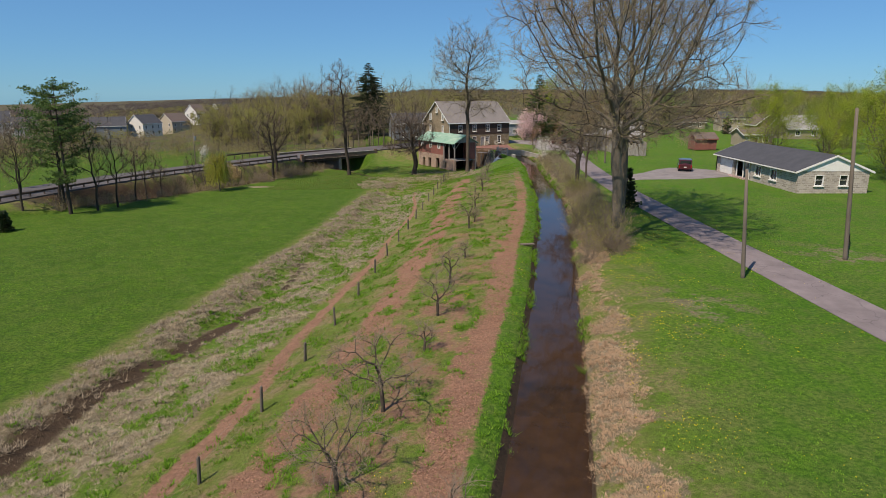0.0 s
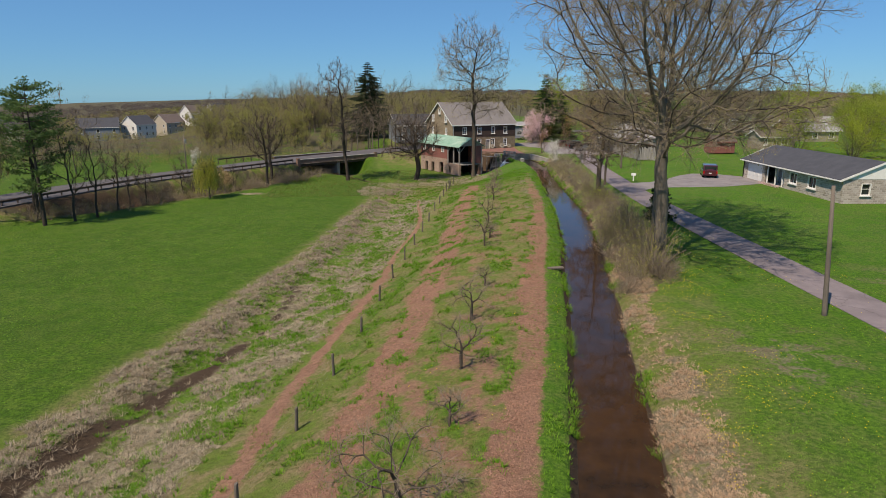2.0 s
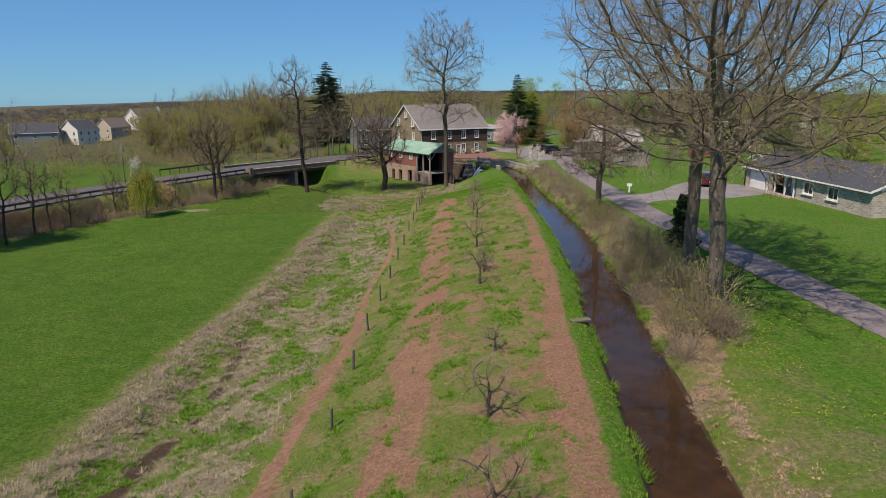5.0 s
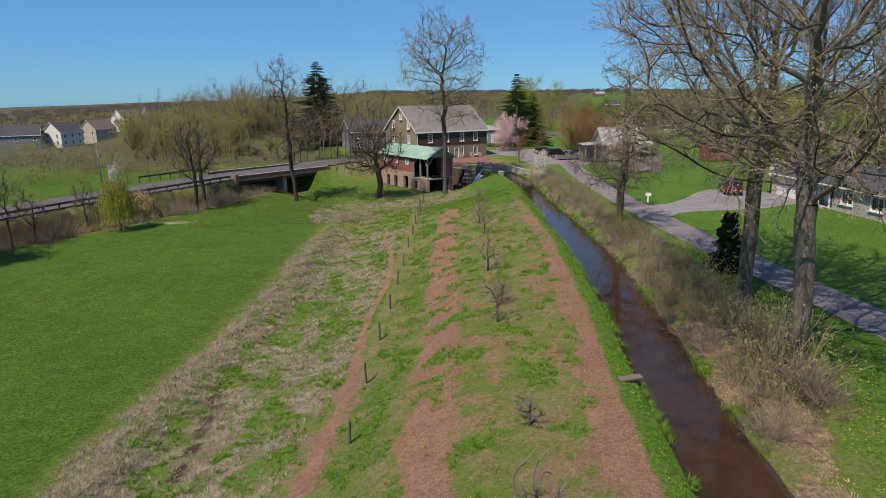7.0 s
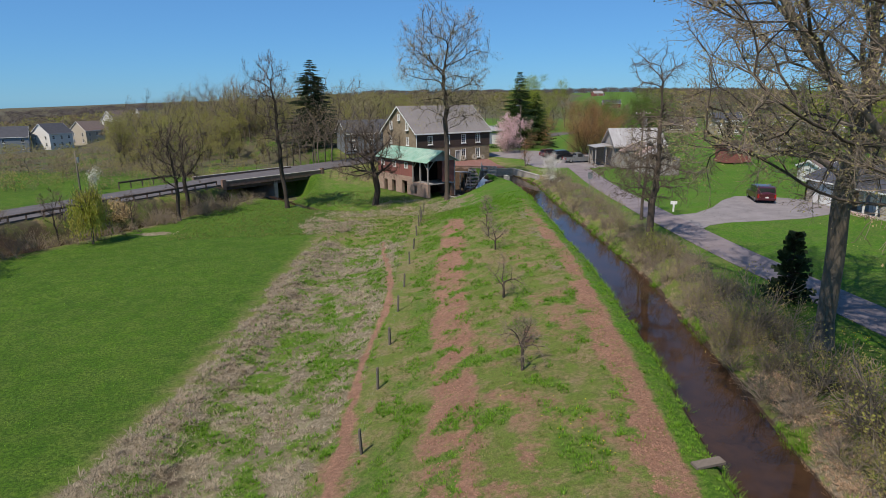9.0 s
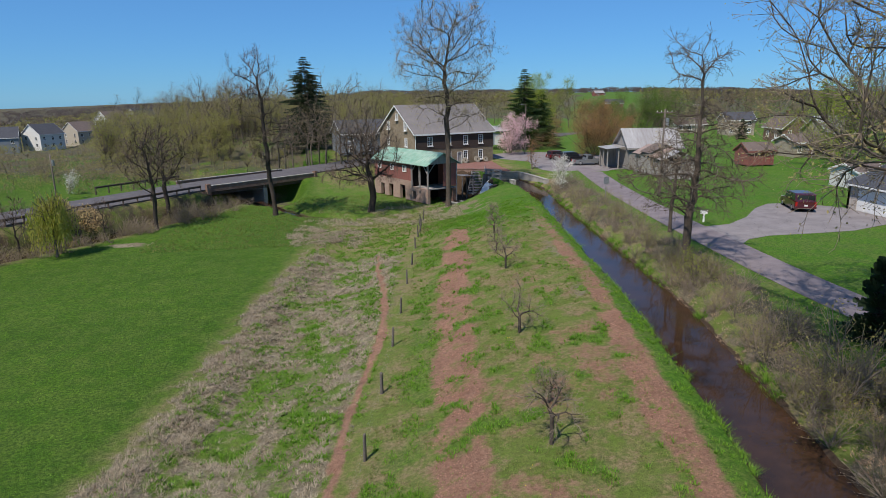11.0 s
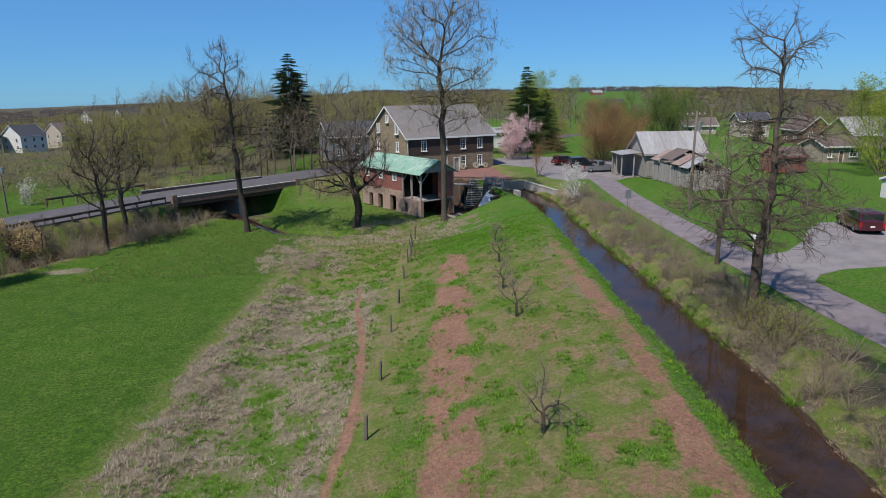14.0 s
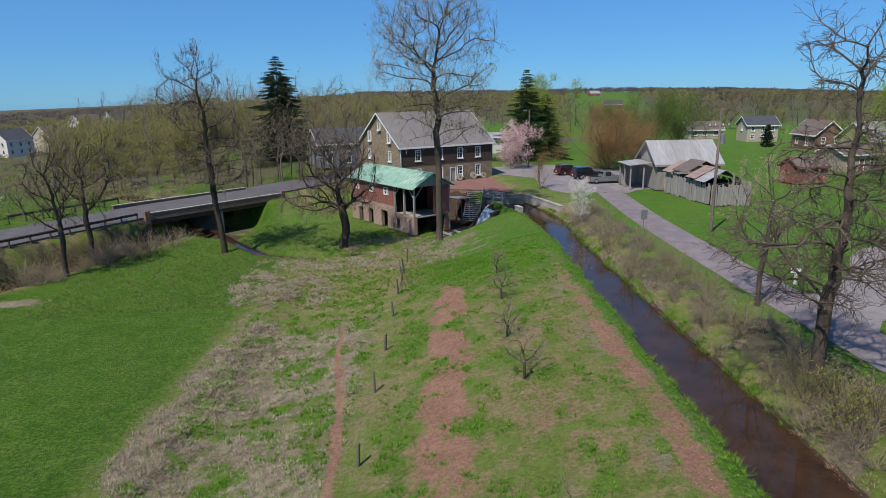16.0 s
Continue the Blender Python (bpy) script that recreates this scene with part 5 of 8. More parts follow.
def branchy_tree(name, m, height, label, seed, P=None, radius=0.3, bark=None, twig=None, leaf=None, leaves=0, leaf_size=0.14, forks=1, category="tree", group="", scatter=0.35, spread_forks=16, min_r=0.010, trunk_len=0.62):
    """A grown tree: trunk and limbs, twigs, and a crown of small leaves or buds."""
    P = P or BROAD
    rng = np.random.RandomState(seed)
    rnd = random.Random(seed)
    out, tips = [[] for _ in P["steps"]], []
    bark, twig = bark or M_BARK, twig or M_TWIG
    for k in range(forks):
        a = rng.rand() * 6.28 + k * 6.28 / max(forks, 1)
        tilt = radians(spread_forks) * rng.uniform(0.6, 1.2) if forks > 1 else 0.03
        d = np.array([math.sin(tilt) * math.cos(a), math.sin(tilt) * math.sin(a), math.cos(tilt)])
        base = np.array([math.cos(a), math.sin(a), 0]) * (radius * 0.55 if forks > 1 else 0) + np.array([0, 0, -0.2])
        grow(rnd, tuple(base), tuple(d), height * trunk_len, radius / (1 + 0.35 * (forks - 1)), 0, P, out, tips)
    tips = np.array(tips)
    top = np.percentile(tips[:, 2], 99.5)
    s = height / top
    t = thing(name, m, label, category, group)
    big = [r for lv in out[:2] for r in lv]
    flare = (0, 0, -0.3, 0, 0, height * 0.035, radius * 1.5, radius * 1.02)
    if forks == 1:
        big.append(flare)
    wood = np.array(big)
    wood[:, :6] *= s
    v, f = tubes_mesh(wood, 8)
    obj("trunk", fast_mesh("trunk", v, f, True), bark, t)
    mid = [np.array(lv) * np.array([s] * 6 + [1, 1]) for lv in out[2:] if lv]
    vs, fs, n = [], [], 0
    for i, lv in enumerate(mid):
        lv[:, 6:8] = np.maximum(lv[:, 6:8], min_r)
        v, f = tubes_mesh(lv, 5 if i == 0 else 3)
        for c in range(0, 1):
            vs.append(v)
            fs.append(f + n)
            n += len(v)
    tagged(obj("branchwork", fast_mesh("branchwork", np.concatenate(vs), np.concatenate(fs), False), twig, t), kind="stuff")
    if leaf is not None and leaves:
        pts = tips[rng.randint(0, len(tips), leaves)] * s + rng.normal(size=(leaves, 3)) * scatter
        v, f = cards(pts, leaf_size, rng)
        obj("crown", fast_mesh("crown", v, f), leaf, t)
    return t


def colonise(rng, blobs, bole, n, step, lean=(0.0, 0.0), wild=0.12, lift=0.0, leader=0.5):
    """Limbs that grow step by step towards free places inside the crown's blobs (x, y, z, rx, ry, rz); gives nodes and their parents."""
    vol = np.array([b[3] * b[4] * b[5] for b in blobs])
    pick = rng.choice(len(blobs), n, p=vol / vol.sum())
    u = rng.normal(size=(n, 3))
    u /= np.linalg.norm(u, axis=1)[:, None]
    u *= (rng.rand(n, 1) ** 0.42)
    B = np.array(blobs)[pick]
    goal = B[:, :3] + u * B[:, 3:6]
    nb = max(2, int(bole / step))
    nodes = [np.array([lean[0] * (k / nb) ** 2, lean[1] * (k / nb) ** 2, bole * k / nb]) + (rng.normal(size=3) * np.array([0.05, 0.05, 0]) * step if k else 0) for k in range(nb + 1)]
    parent = [-1] + list(range(nb))
    heading = [np.array([0, 0, 1.0])] * (nb + 1)
    top = max(b[2] + b[5] for b in blobs)
    # a leader carries the growth up into the crown before the limbs spread
    for k in range(int((np.mean([b[2] for b in blobs]) - bole) / step * leader)):
        nodes.append(nodes[-1] + np.array([rng.normal() * 0.16, rng.normal() * 0.16, 1.0]) * step)
        parent.append(len(nodes) - 2)
        heading.append(np.array([0, 0, 1.0]))
    P = np.array(nodes)
    alive = np.ones(n, bool)
    d2 = ((goal[:, None] - P[None, nb:]) ** 2).sum(2)
    near, dist = d2.argmin(1) + nb, d2.min(1)
    Hd = np.array(heading)
    for it in range(90):
        live = np.nonzero(alive)[0]
        if not len(live):
            break
        w = goal[live] - P[near[live]]
        w /= np.linalg.norm(w, axis=1)[:, None] + 1e-9
        pull = np.zeros((len(P), 3))
        np.add.at(pull, near[live], w)
        src = np.unique(near[live])
        d = pull[src]
        torn = np.linalg.norm(d, axis=1) < 0.62 * np.bincount(near[live], minlength=len(P))[src]
        one = np.zeros(len(P), int)
        mix_up = rng.permutation(len(live))
        one[near[live][mix_up]] = mix_up
        d[torn] = w[one[src]][torn]
        d /= np.linalg.norm(d, axis=1)[:, None] + 1e-9
        d = d + 0.55 * Hd[src] + rng.normal(size=d.shape) * wild + np.array([0, 0, lift])
        d /= np.linalg.norm(d, axis=1)[:, None]
        fresh = P[src] + d * step
        base = len(P)
        P = np.concatenate([P, fresh])
        Hd = np.concatenate([Hd, d])
        parent += list(src)
        nd = ((goal[live][:, None] - fresh[None]) ** 2).sum(2)
        j, m = nd.argmin(1), nd.min(1)
        better = m < dist[live]
        idx = live[better]
        near[idx], dist[idx] = base + j[better], m[better]
        alive[live[dist[live] < (1.15 * step) ** 2]] = False
        if it > 6:
            stuck = live[(~better) & (rng.rand(len(live)) < 0.25)]
            alive[stuck] = False
    return P, np.array(parent), Hd


def limb_radii(parent, r_base, tip=1.0, power=1.65):
    """Cross sections add up from the tips to the foot."""
    n = len(parent)
    a = np.zeros(n)
    kids = np.bincount(parent[parent >= 0], minlength=n)
    a[kids == 0] = tip
    for i in range(n - 1, 0, -1):
        a[i] = max(a[i], tip * 0.2)
        a[parent[i]] += a[i]
    return r_base * (a / a[0]) ** (1 / power), kids


TWIGS = dict(steps=[4, 3], taper=[0.45, 0.6], wild=[0.17, 0.22], up=[0.05, 0.03], first=[0.3], kids=[1.2], angle=[42], ratio=[0.5], shrink=[0.3], thin=[0.7])


def crown_arrays(seed, blobs, bole, radius, n, step, twigs=3, twig_len=1.3, twig_r=0.012, lean=(0, 0), wild=0.12, lift=0.0, T=None, flare=True, min_r=0.010, power=1.65, bare=0.2, leader=0.5):
    """Thick limbs, thin limbs and twigs as rows of segments, and the twigs' ends."""
    rng = np.random.RandomState(seed)
    rnd = random.Random(seed)
    P, par, H = colonise(rng, blobs, bole, n, step, lean, wild, lift, leader)
    r, kids = limb_radii(par, radius, power=power)
    r = np.maximum(r, min_r)
    for _ in range(2):                                   # limbs run smoothly, without kinks
        Q = P.copy()
        ch = np.zeros_like(P)
        np.add.at(ch, par[1:], P[1:])
        one = (kids > 0) & (np.arange(len(P)) > 0)
        Q[one] = 0.5 * P[one] + 0.25 * P[par[one]] + 0.25 * ch[one] / kids[one][:, None]
        P = Q
    i = np.arange(1, len(P))
    thick = np.zeros(len(P))
    np.maximum.at(thick, par[1:], r[1:])
    r0 = np.where(r[i] >= thick[par[i]] - 1e-9, r[par[i]], np.minimum(r[par[i]], r[i] * 1.25))
    seg = np.concatenate([P[par[i]], P[i], r0[:, None], r[i][:, None]], 1)
    along = seg[:, 3:6] - seg[:, 0:3]
    along /= np.linalg.norm(along, axis=1)[:, None] + 1e-9
    seg[:, 3:6] += along * np.minimum(seg[:, 7], 0.3)[:, None] * 0.35      # the lengths run into one another
    if flare:
        seg = np.concatenate([seg, [[0, 0, -0.35, P[1][0] * 0.5, P[1][1] * 0.5, min(1.2, bole * 0.3), radius * 1.45, radius * 1.02]]])
    T = T or TWIGS
    out, tips = [[] for _ in T["steps"]], []
    fine = np.nonzero((r < max(radius * bare, r.min() * 1.9)) & (np.arange(len(r)) > 1))[0]
    for k in fine:
        h = P[k] - P[par[k]]
        for _ in range(twigs + (2 if kids[k] == 0 else 0)):
            e = h / (np.linalg.norm(h) + 1e-9) * (0.9 if kids[k] else 1.4) + rng.normal(size=3) * 0.62
            e /= np.linalg.norm(e) + 1e-9
            grow(rnd, tuple(P[k]), tuple(e), twig_len * rnd.uniform(0.5, 1.2), max(twig_r * 1.5, min(r[k] * 0.7, twig_r * 2.4)), 0, T, out, tips)
    tw = np.concatenate([np.array(o) for o in out if o])
    tw[:, 6:8] = np.maximum(tw[:, 6:8], twig_r)
    return seg[seg[:, 7] >= radius * 0.13], seg[seg[:, 7] < radius * 0.13], tw, np.array(tips), rng


def crown_tree(name, m, label, seed, blobs, bole, radius, n=420, step=0.6, bark=None, limb=None, twig=None, leaf=None, leaves=0, leaf_size=0.09, scatter=0.14, category="tree", group="", far=False, **kw):
    """A grown tree whose limbs fill a crown of the given blobs."""
    t = thing(name, m, label, category, group)
    big, thin, tw, tips, rng = crown_arrays(seed, blobs, bole, radius, n, step, **kw)
    v, f = tubes_mesh(big, 9)
    obj("trunk", fast_mesh("trunk", v, f, True), bark or M_BARK_BROWN, t)
    v, f = tubes_mesh(thin, 5)
    tagged(obj("limbwork", fast_mesh("limbwork", v, f, True), limb or bark or M_BARK_BROWN, t), kind="stuff")
    v, f = tubes_mesh(tw, 2 if far else 3)
    f = f[::2] if far else f
    ob = obj("branchwork", fast_mesh("branchwork", v, f), twig or M_TWIG_GREY, t)
    tagged(ob, kind="stuff")
    if leaf is not None and leaves:
        pts = tips[rng.randint(0, len(tips), leaves)] + rng.normal(size=(leaves, 3)) * scatter
        v, f = cards(pts, leaf_size, rng)
        tagged(obj("crown", fast_mesh("crown", v, f), leaf, t), kind="stuff")
    return t


def conifer(name, m, height, width, label, seed, droop=-0.25, start=0.08, whorls=34, material=None, group=""):
    """Spruce: whorls of drooping boughs hung with needle sprays."""
    rng = np.random.RandomState(seed)
    t = thing(name, m, label, "tree", group)
    segs = [(0, 0, height * k / 10 - 0.2, 0, 0, height * (k + 1) / 10 - 0.2, height * 0.02 * (1 - k / 10.5), height * 0.02 * (1 - (k + 1) / 10.5)) for k in range(10)]
    pts, vs, fs, n = [], [], [], 0
    quads = []
    for w in range(whorls):
        f = start + (1 - start) * (w + rng.rand() * 0.6) / whorls
        z = height * f
        reach = width / 2 * (1 - f) ** 0.75 * rng.uniform(0.75, 1.15) + 0.15
        for b in range(rng.randint(5, 8)):
            a = rng.rand() * 6.283
            dv = np.array([math.cos(a), math.sin(a), 0.0])
            rr = reach * rng.uniform(0.6, 1.1)
            prev = np.array([0, 0, z])
            m_n = max(3, int(rr / 0.45))
            for k in range(m_n):
                u = (k + 1) / m_n
                cur = np.array([0, 0, z]) + dv * rr * u + np.array([0, 0, droop * rr * (u - 0.35 * u * u)])
                segs.append((*prev, *cur, 0.05 * (1 - u) + 0.012, 0.05 * (1 - u) + 0.008))
                sidev = np.array([-dv[1], dv[0], 0])
                for sgn in (-1, 1):
                    for h in range(2):
                        ln = rr * 0.33 * (1.05 - u) + 0.22
                        tip = cur + (sidev * sgn * 0.8 + dv * 0.5) * ln * rng.uniform(0.7, 1.2) + np.array([0, 0, -ln * rng.uniform(0.2, 0.7)])
                        mid = (cur + tip) / 2
                        wdt = (dv * 0.6 + np.array([0, 0, 0.6])) * (0.12 + 0.14 * ln)
                        quads.append((cur, mid + wdt, tip, mid - wdt))
                prev = cur
    v, f = tubes_mesh(segs, 5)
    obj("trunk", fast_mesh("trunk", v, f, True), M_BARK_DARK, t)
    v = np.array(quads).reshape(-1, 3)
    obj("crown", fast_mesh("crown", v, np.arange(len(v)).reshape(-1, 4)), material or M_NEEDLE, t)
    return t


# --- large and middle trees that stand by themselves
BUSHY = dict(steps=[5, 4, 3], taper=[0.3, 0.4, 0.6], wild=[0.16, 0.22, 0.25], up=[0.06, 0.08, 0.02], first=[0.2, 0.2], kids=[1.6, 1.4], angle=[38, 42], ratio=[0.55, 0.5], shrink=[0.4, 0.3], thin=[0.6, 0.6])

MAPLE = dict(n=1250, step=0.62, twigs=2, twig_len=1.25, twig_r=0.0075, power=2.0, bare=0.26, wild=0.13, lift=0.10, T=dict(TWIGS, steps=[3, 2], kids=[1.35], first=[0.25]))
crown_tree("maple_tree", place(13.7, 48.4), "tall spreading bare maple with first yellow-green buds", 4,
           [(-0.6, 0, 18.5, 9.6, 9.2, 8.2), (0.4, -0.5, 11.0, 9.4, 8.6, 3.6)], 5.0, 0.40, bark=M_BARK_PALE, limb=M_BARK_BROWN, leaf=M_BUD, leaves=42000, leaf_size=0.08, **MAPLE)
crown_tree("maple_tree", place(16.6, 57.5), "tall bare maple with pale mossy trunk beside the lane", 12,
           [(0, 0.6, 18.0, 8.6, 8.6, 8.0), (0.5, 0, 10.5, 8.6, 8.0, 3.4)], 5.5, 0.40, bark=M_BARK_PALE, limb=M_BARK_BROWN, leaf=M_BUD, leaves=36000, leaf_size=0.08, **MAPLE)
crown_tree("dead_tree", place(16.9, 78.4), "gnarled half-dead tree with drooping limbs on the race bank", 35,
           [(-0.3, 0, 13.9, 2.2, 2.0, 2.0), (0.8, 0, 9.9, 3.2, 2.8, 1.5), (0, 0, 6.2, 4.7, 4.4, 2.5)], 3.6, 0.27, n=300, step=0.42, bark=M_BARK_BROWN, limb=M_BARK_PALE, twig=M_TWIG, twigs=3, twig_len=0.9, twig_r=0.008, power=1.9, bare=0.35, leader=1.5,
           wild=0.3, T=dict(TWIGS, steps=[4, 2], wild=[0.34, 0.34], up=[-0.04, -0.03], kids=[0.6]))
crown_tree("tall_tree", place(4.8, 122.0), "tall slender tree with first leaves before the shed", 6,
           [(-0.4, 0, 20.3, 6.8, 6.2, 7.4), (0.8, 0, 13.2, 6.2, 5.6, 3.2)], 7.5, 0.34, n=560, step=0.6, far=True, leader=1.25, power=1.8, bare=0.3, bark=M_BARK_BROWN, leaf=M_BUD, leaves=11000, leaf_size=0.13, twigs=3, twig_len=1.3, twig_r=0.014, lift=0.04, T=dict(TWIGS, steps=[3, 2], kids=[1.2]))
crown_tree("bare_tree", place(-18.6, 123.4), "tall bare tree at the pasture's end", 15,
           [(-1.6, 0, 17.0, 3.6, 3.6, 5.6), (0.4, 0, 10.0, 4.6, 4.2, 3.6)], 5.0, 0.30, n=300, step=0.6, bark=M_BARK_DARK, twig=M_TWIG, far=True, leader=1.5, lean=(-0.5, 0), twigs=4, twig_len=1.1, twig_r=0.015, wild=0.2, bare=0.35, T=dict(TWIGS, steps=[3, 2], kids=[1.1]))
BROOKTREE = dict(far=True, n=190, step=0.5, bark=M_BARK_DARK, twig=M_TWIG, twigs=4, twig_len=0.95, twig_r=0.014, bare=0.35, lift=0.1, T=dict(TWIGS, steps=[3, 2], kids=[1.0]))
crown_tree("bare_tree", place(-33.5, 126.1), "bare tree beside the brook", 17, [(0.2, 0, 9.2, 3.9, 3.6, 4.6)], 2.2, 0.28, leaf=M_LEAF, leaves=900, leaf_size=0.14, **BROOKTREE)
crown_tree("bare_tree", place(-31.8, 116.5), "slender bare tree at the pasture's edge", 18, [(-0.3, 0, 8.6, 3.2, 3.2, 4.4)], 2.4, 0.24, leaf=M_BUD, leaves=400, leaf_size=0.12, **BROOKTREE)
crown_tree("gnarled_tree", place(-5.7, 122.7), "gnarled dark bare tree on the grassy bank", 24, [(0, 0, 8.6, 4.8, 4.6, 3.6), (-1.0, 0, 5.4, 5.4, 5.0, 1.6)], 2.0, 0.44, n=380, step=0.5, lean=(0.5, 0), power=1.8, bare=0.35, far=True,
           bark=M_BARK_DARK, twig=M_TWIG, twigs=4, twig_len=1.1, twig_r=0.016, wild=0.36, T=dict(TWIGS, steps=[3, 2], wild=[0.3, 0.3], up=[-0.06, -0.05], kids=[1.1]))
crown_tree("bank_tree", place(20.2, 88.0), "slender budding tree between race and lane", 41, [(0, 0, 6.2, 2.6, 2.6, 3.2)], 2.2, 0.14, n=110, step=0.42, far=True, leaf=M_BUD, leaves=900, leaf_size=0.10, twigs=3, twig_len=0.8, twig_r=0.009)
conifer("spruce_tree", place(-21.5, 187), 20.8, 20.0, "tall dark spruce behind the road", 2, -0.3, 0.1, 44)
conifer("fir_tree", place(25.9, 172.3), 16.8, 14.0, "dark green fir beside the yard", 5, -0.2, 0.08, 44, M_PINE)
conifer("fir_tree", place(30.5, 176), 12.5, 12.0, "green fir behind the parking yard", 8, -0.2, 0.08, 36, M_PINE)
conifer("small_spruce", place(-51.6, 72.0), 2.6, 1.6, "tiny dark spruce at the pasture's edge", 11, -0.1, 0.05, 16)
conifer("small_spruce", place(84, 188), 5.0, 3.4, "dark rounded evergreen before the brick house", 15, 0.1, 0.02, 24)
conifer("yard_yew", place(18.9, 63.6), 4.2, 2.6, "dark evergreen beside the lane", 14, 0.25, 0.02, 26)


def pine(m, height, seed, label):
    """White pine: bare lower trunk, uneven storeys of limbs with needle tufts."""
    rng = np.random.RandomState(seed)
    t = thing("pine_tree", m, label, "tree", "pines by the brook")
    segs = [(0, 0, height * k / 10 - 0.2, 0, 0, height * (k + 1) / 10 - 0.2, 0.26 * (1 - k / 11), 0.26 * (1 - (k + 1) / 11)) for k in range(10)]
    pts = []
    for w in range(12):
        f = 0.24 + 0.75 * w / 12 + rng.uniform(-0.01, 0.02)
        for b in range(rng.randint(3, 6) if f > 0.5 else rng.randint(1, 4)):
            a = rng.rand() * 6.283
            reach = float(np.interp(f, [0.2, 0.5, 0.75, 0.9, 1.0], [2.6, 3.8, 4.3, 3.0, 0.8])) * rng.uniform(0.55, 1.12)
            prev = np.array([0, 0, height * f])
            for k in range(5):
                u = (k + 1) / 5
                cur = np.array([math.cos(a) * reach * u, math.sin(a) * reach * u, height * f + reach * (0.28 * u * u + 0.05 * u)]) + rng.normal(size=3) * 0.06
                segs.append((*prev, *cur, 0.07 * (1.1 - u), 0.05 * (1.1 - u)))
                if k > 0:
                    pts += [cur + rng.normal(size=3) * np.array([0.46, 0.46, 0.13]) for _ in range(46)]
                prev = cur
    pts += [np.array([0, 0, height]) + rng.normal(size=3) * 0.3 for _ in range(90)]
    v, f = tubes_mesh(segs, 6)
    obj("trunk", fast_mesh("trunk", v, f, True), M_BARK_DARK, t)
    v, f = cards(np.array(pts), 0.36, rng, 0.3, 0.32)
    obj("crown", fast_mesh("crown", v, f), M_PINE, t)
    return t


pine(place(-50.2, 82.8), 17.3, 3, "tall white pine with tiered limbs at the pasture's edge")
pine(place(-53.0, 86.2), 15.5, 7, "white pine with bare lower trunk beside the brook")
# bare trees along the brook on the left
for k, (x, y, h) in enumerate(((-56.3, 82.3, 11), (-48.0, 85.5, 12), (-46.6, 88.2, 11), (-47.0, 94.5, 9.5), (-46.5, 97, 8), (-43, 107.5, 7), (-40, 111, 6), (-60, 88, 11), (-64, 84, 12), (-45.5, 100, 6.5), (-36.8, 114, 5.0), (-66, 92, 10), (-54.5, 88, 15.5))):
    crown_tree("bare_tree", place(x, y), "bare brown tree in the scrub along the brook", 60 + k, [(0, 0, h * 0.64, h * 0.27, h * 0.27, h * 0.36)], h * 0.22, 0.035 + h * 0.009, n=90, step=h * 0.055,
               bark=M_BARK_DARK, twig=M_TWIG, leaf=M_BUD if k % 3 == 0 else None, leaves=500, leaf_size=0.13, group="bare trees along the brook", far=True, twigs=3, twig_len=h * 0.10, twig_r=0.013, bare=0.4, lift=0.1)


def weeping_willow(m, height, width, seed, label):
    rng = np.random.RandomState(seed)
    t = thing("willow_tree", m, label, "tree")
    segs, quads = [], []
    segs.append((0, 0, -0.2, 0.1, 0, height * 0.35, 0.16, 0.12))
    for b in range(58):
        a = rng.rand() * 6.283
        rr = width / 2 * rng.uniform(0.25, 1.0)
        top = np.array([math.cos(a) * rr, math.sin(a) * rr, height * (1 - 0.35 * (rr / (width / 2)) ** 2) * rng.uniform(0.86, 1.0)])
        st = np.array([0.1, 0, height * 0.35])
        mid = (st + top) / 2 + np.array([0, 0, height * 0.12])
        segs += [(*st, *mid, 0.06, 0.035), (*mid, *top, 0.035, 0.012)]
        for s in range(9):
            p = mid + (top - mid) * rng.rand() + rng.normal(size=3) * 0.12
            ln = min(p[2] - rng.uniform(0.5, 1.6), rng.uniform(0.25, 0.62) * height)
            n = 9
            for k in range(n):
                q = p + np.array([0.12 * math.sin(k + s), 0.12 * math.cos(k * 1.3 + b), -ln * k / n]) + rng.normal(size=3) * 0.05
                u = np.array([rng.uniform(-1, 1), rng.uniform(-1, 1), 0]) * 0.07
                d = np.array([0, 0, -ln / n * 0.9])
                quads.append((q, q + d * 0.5 + u, q + d, q + d * 0.5 - u))
    v, f = tubes_mesh(segs, 5)
    obj("trunk", fast_mesh("trunk", v, f, True), M_BARK, t)
    v = np.array(quads).reshape(-1, 3)
    obj("crown", fast_mesh("crown", v, np.arange(len(v)).reshape(-1, 4)), M_WILLOW, t)
    return t


weeping_willow(place(-37.6, 104.3), 7.4, 5.6, 5, "small yellow weeping willow on the pasture's edge")

# flowering and young trees round the yard
branchy_tree("blossom_tree", place(18.6, 115.0), 4.2, "small white flowering tree leaning over the race", 71, BUSHY, 0.07, M_BARK, M_TWIG, M_BLOSSOM, 3000, 0.10, 3, scatter=0.16, spread_forks=24)
branchy_tree("magnolia_tree", place(21.0, 162.0), 7.6, "round pink flowering magnolia beside the mill", 72, BUSHY, 0.12, M_BARK, M_TWIG, M_PINK, 6500, 0.22, 5, scatter=0.35, spread_forks=34)
branchy_tree("young_tree", place(19.5, 136.0), 5.6, "young tree with thin rust-coloured leaves", 73, BUSHY, 0.09, M_BARK, M_TWIG, M_RUST, 1500, 0.12, 1, scatter=0.3)
branchy_tree("rust_maple", place(35.6, 155.0), 10.0, "broad tree with rust-brown young leaves", 74, BUSHY, 0.22, M_BARK, M_TWIG, M_RUST, 26000, 0.16, 9, scatter=0.5, spread_forks=42)
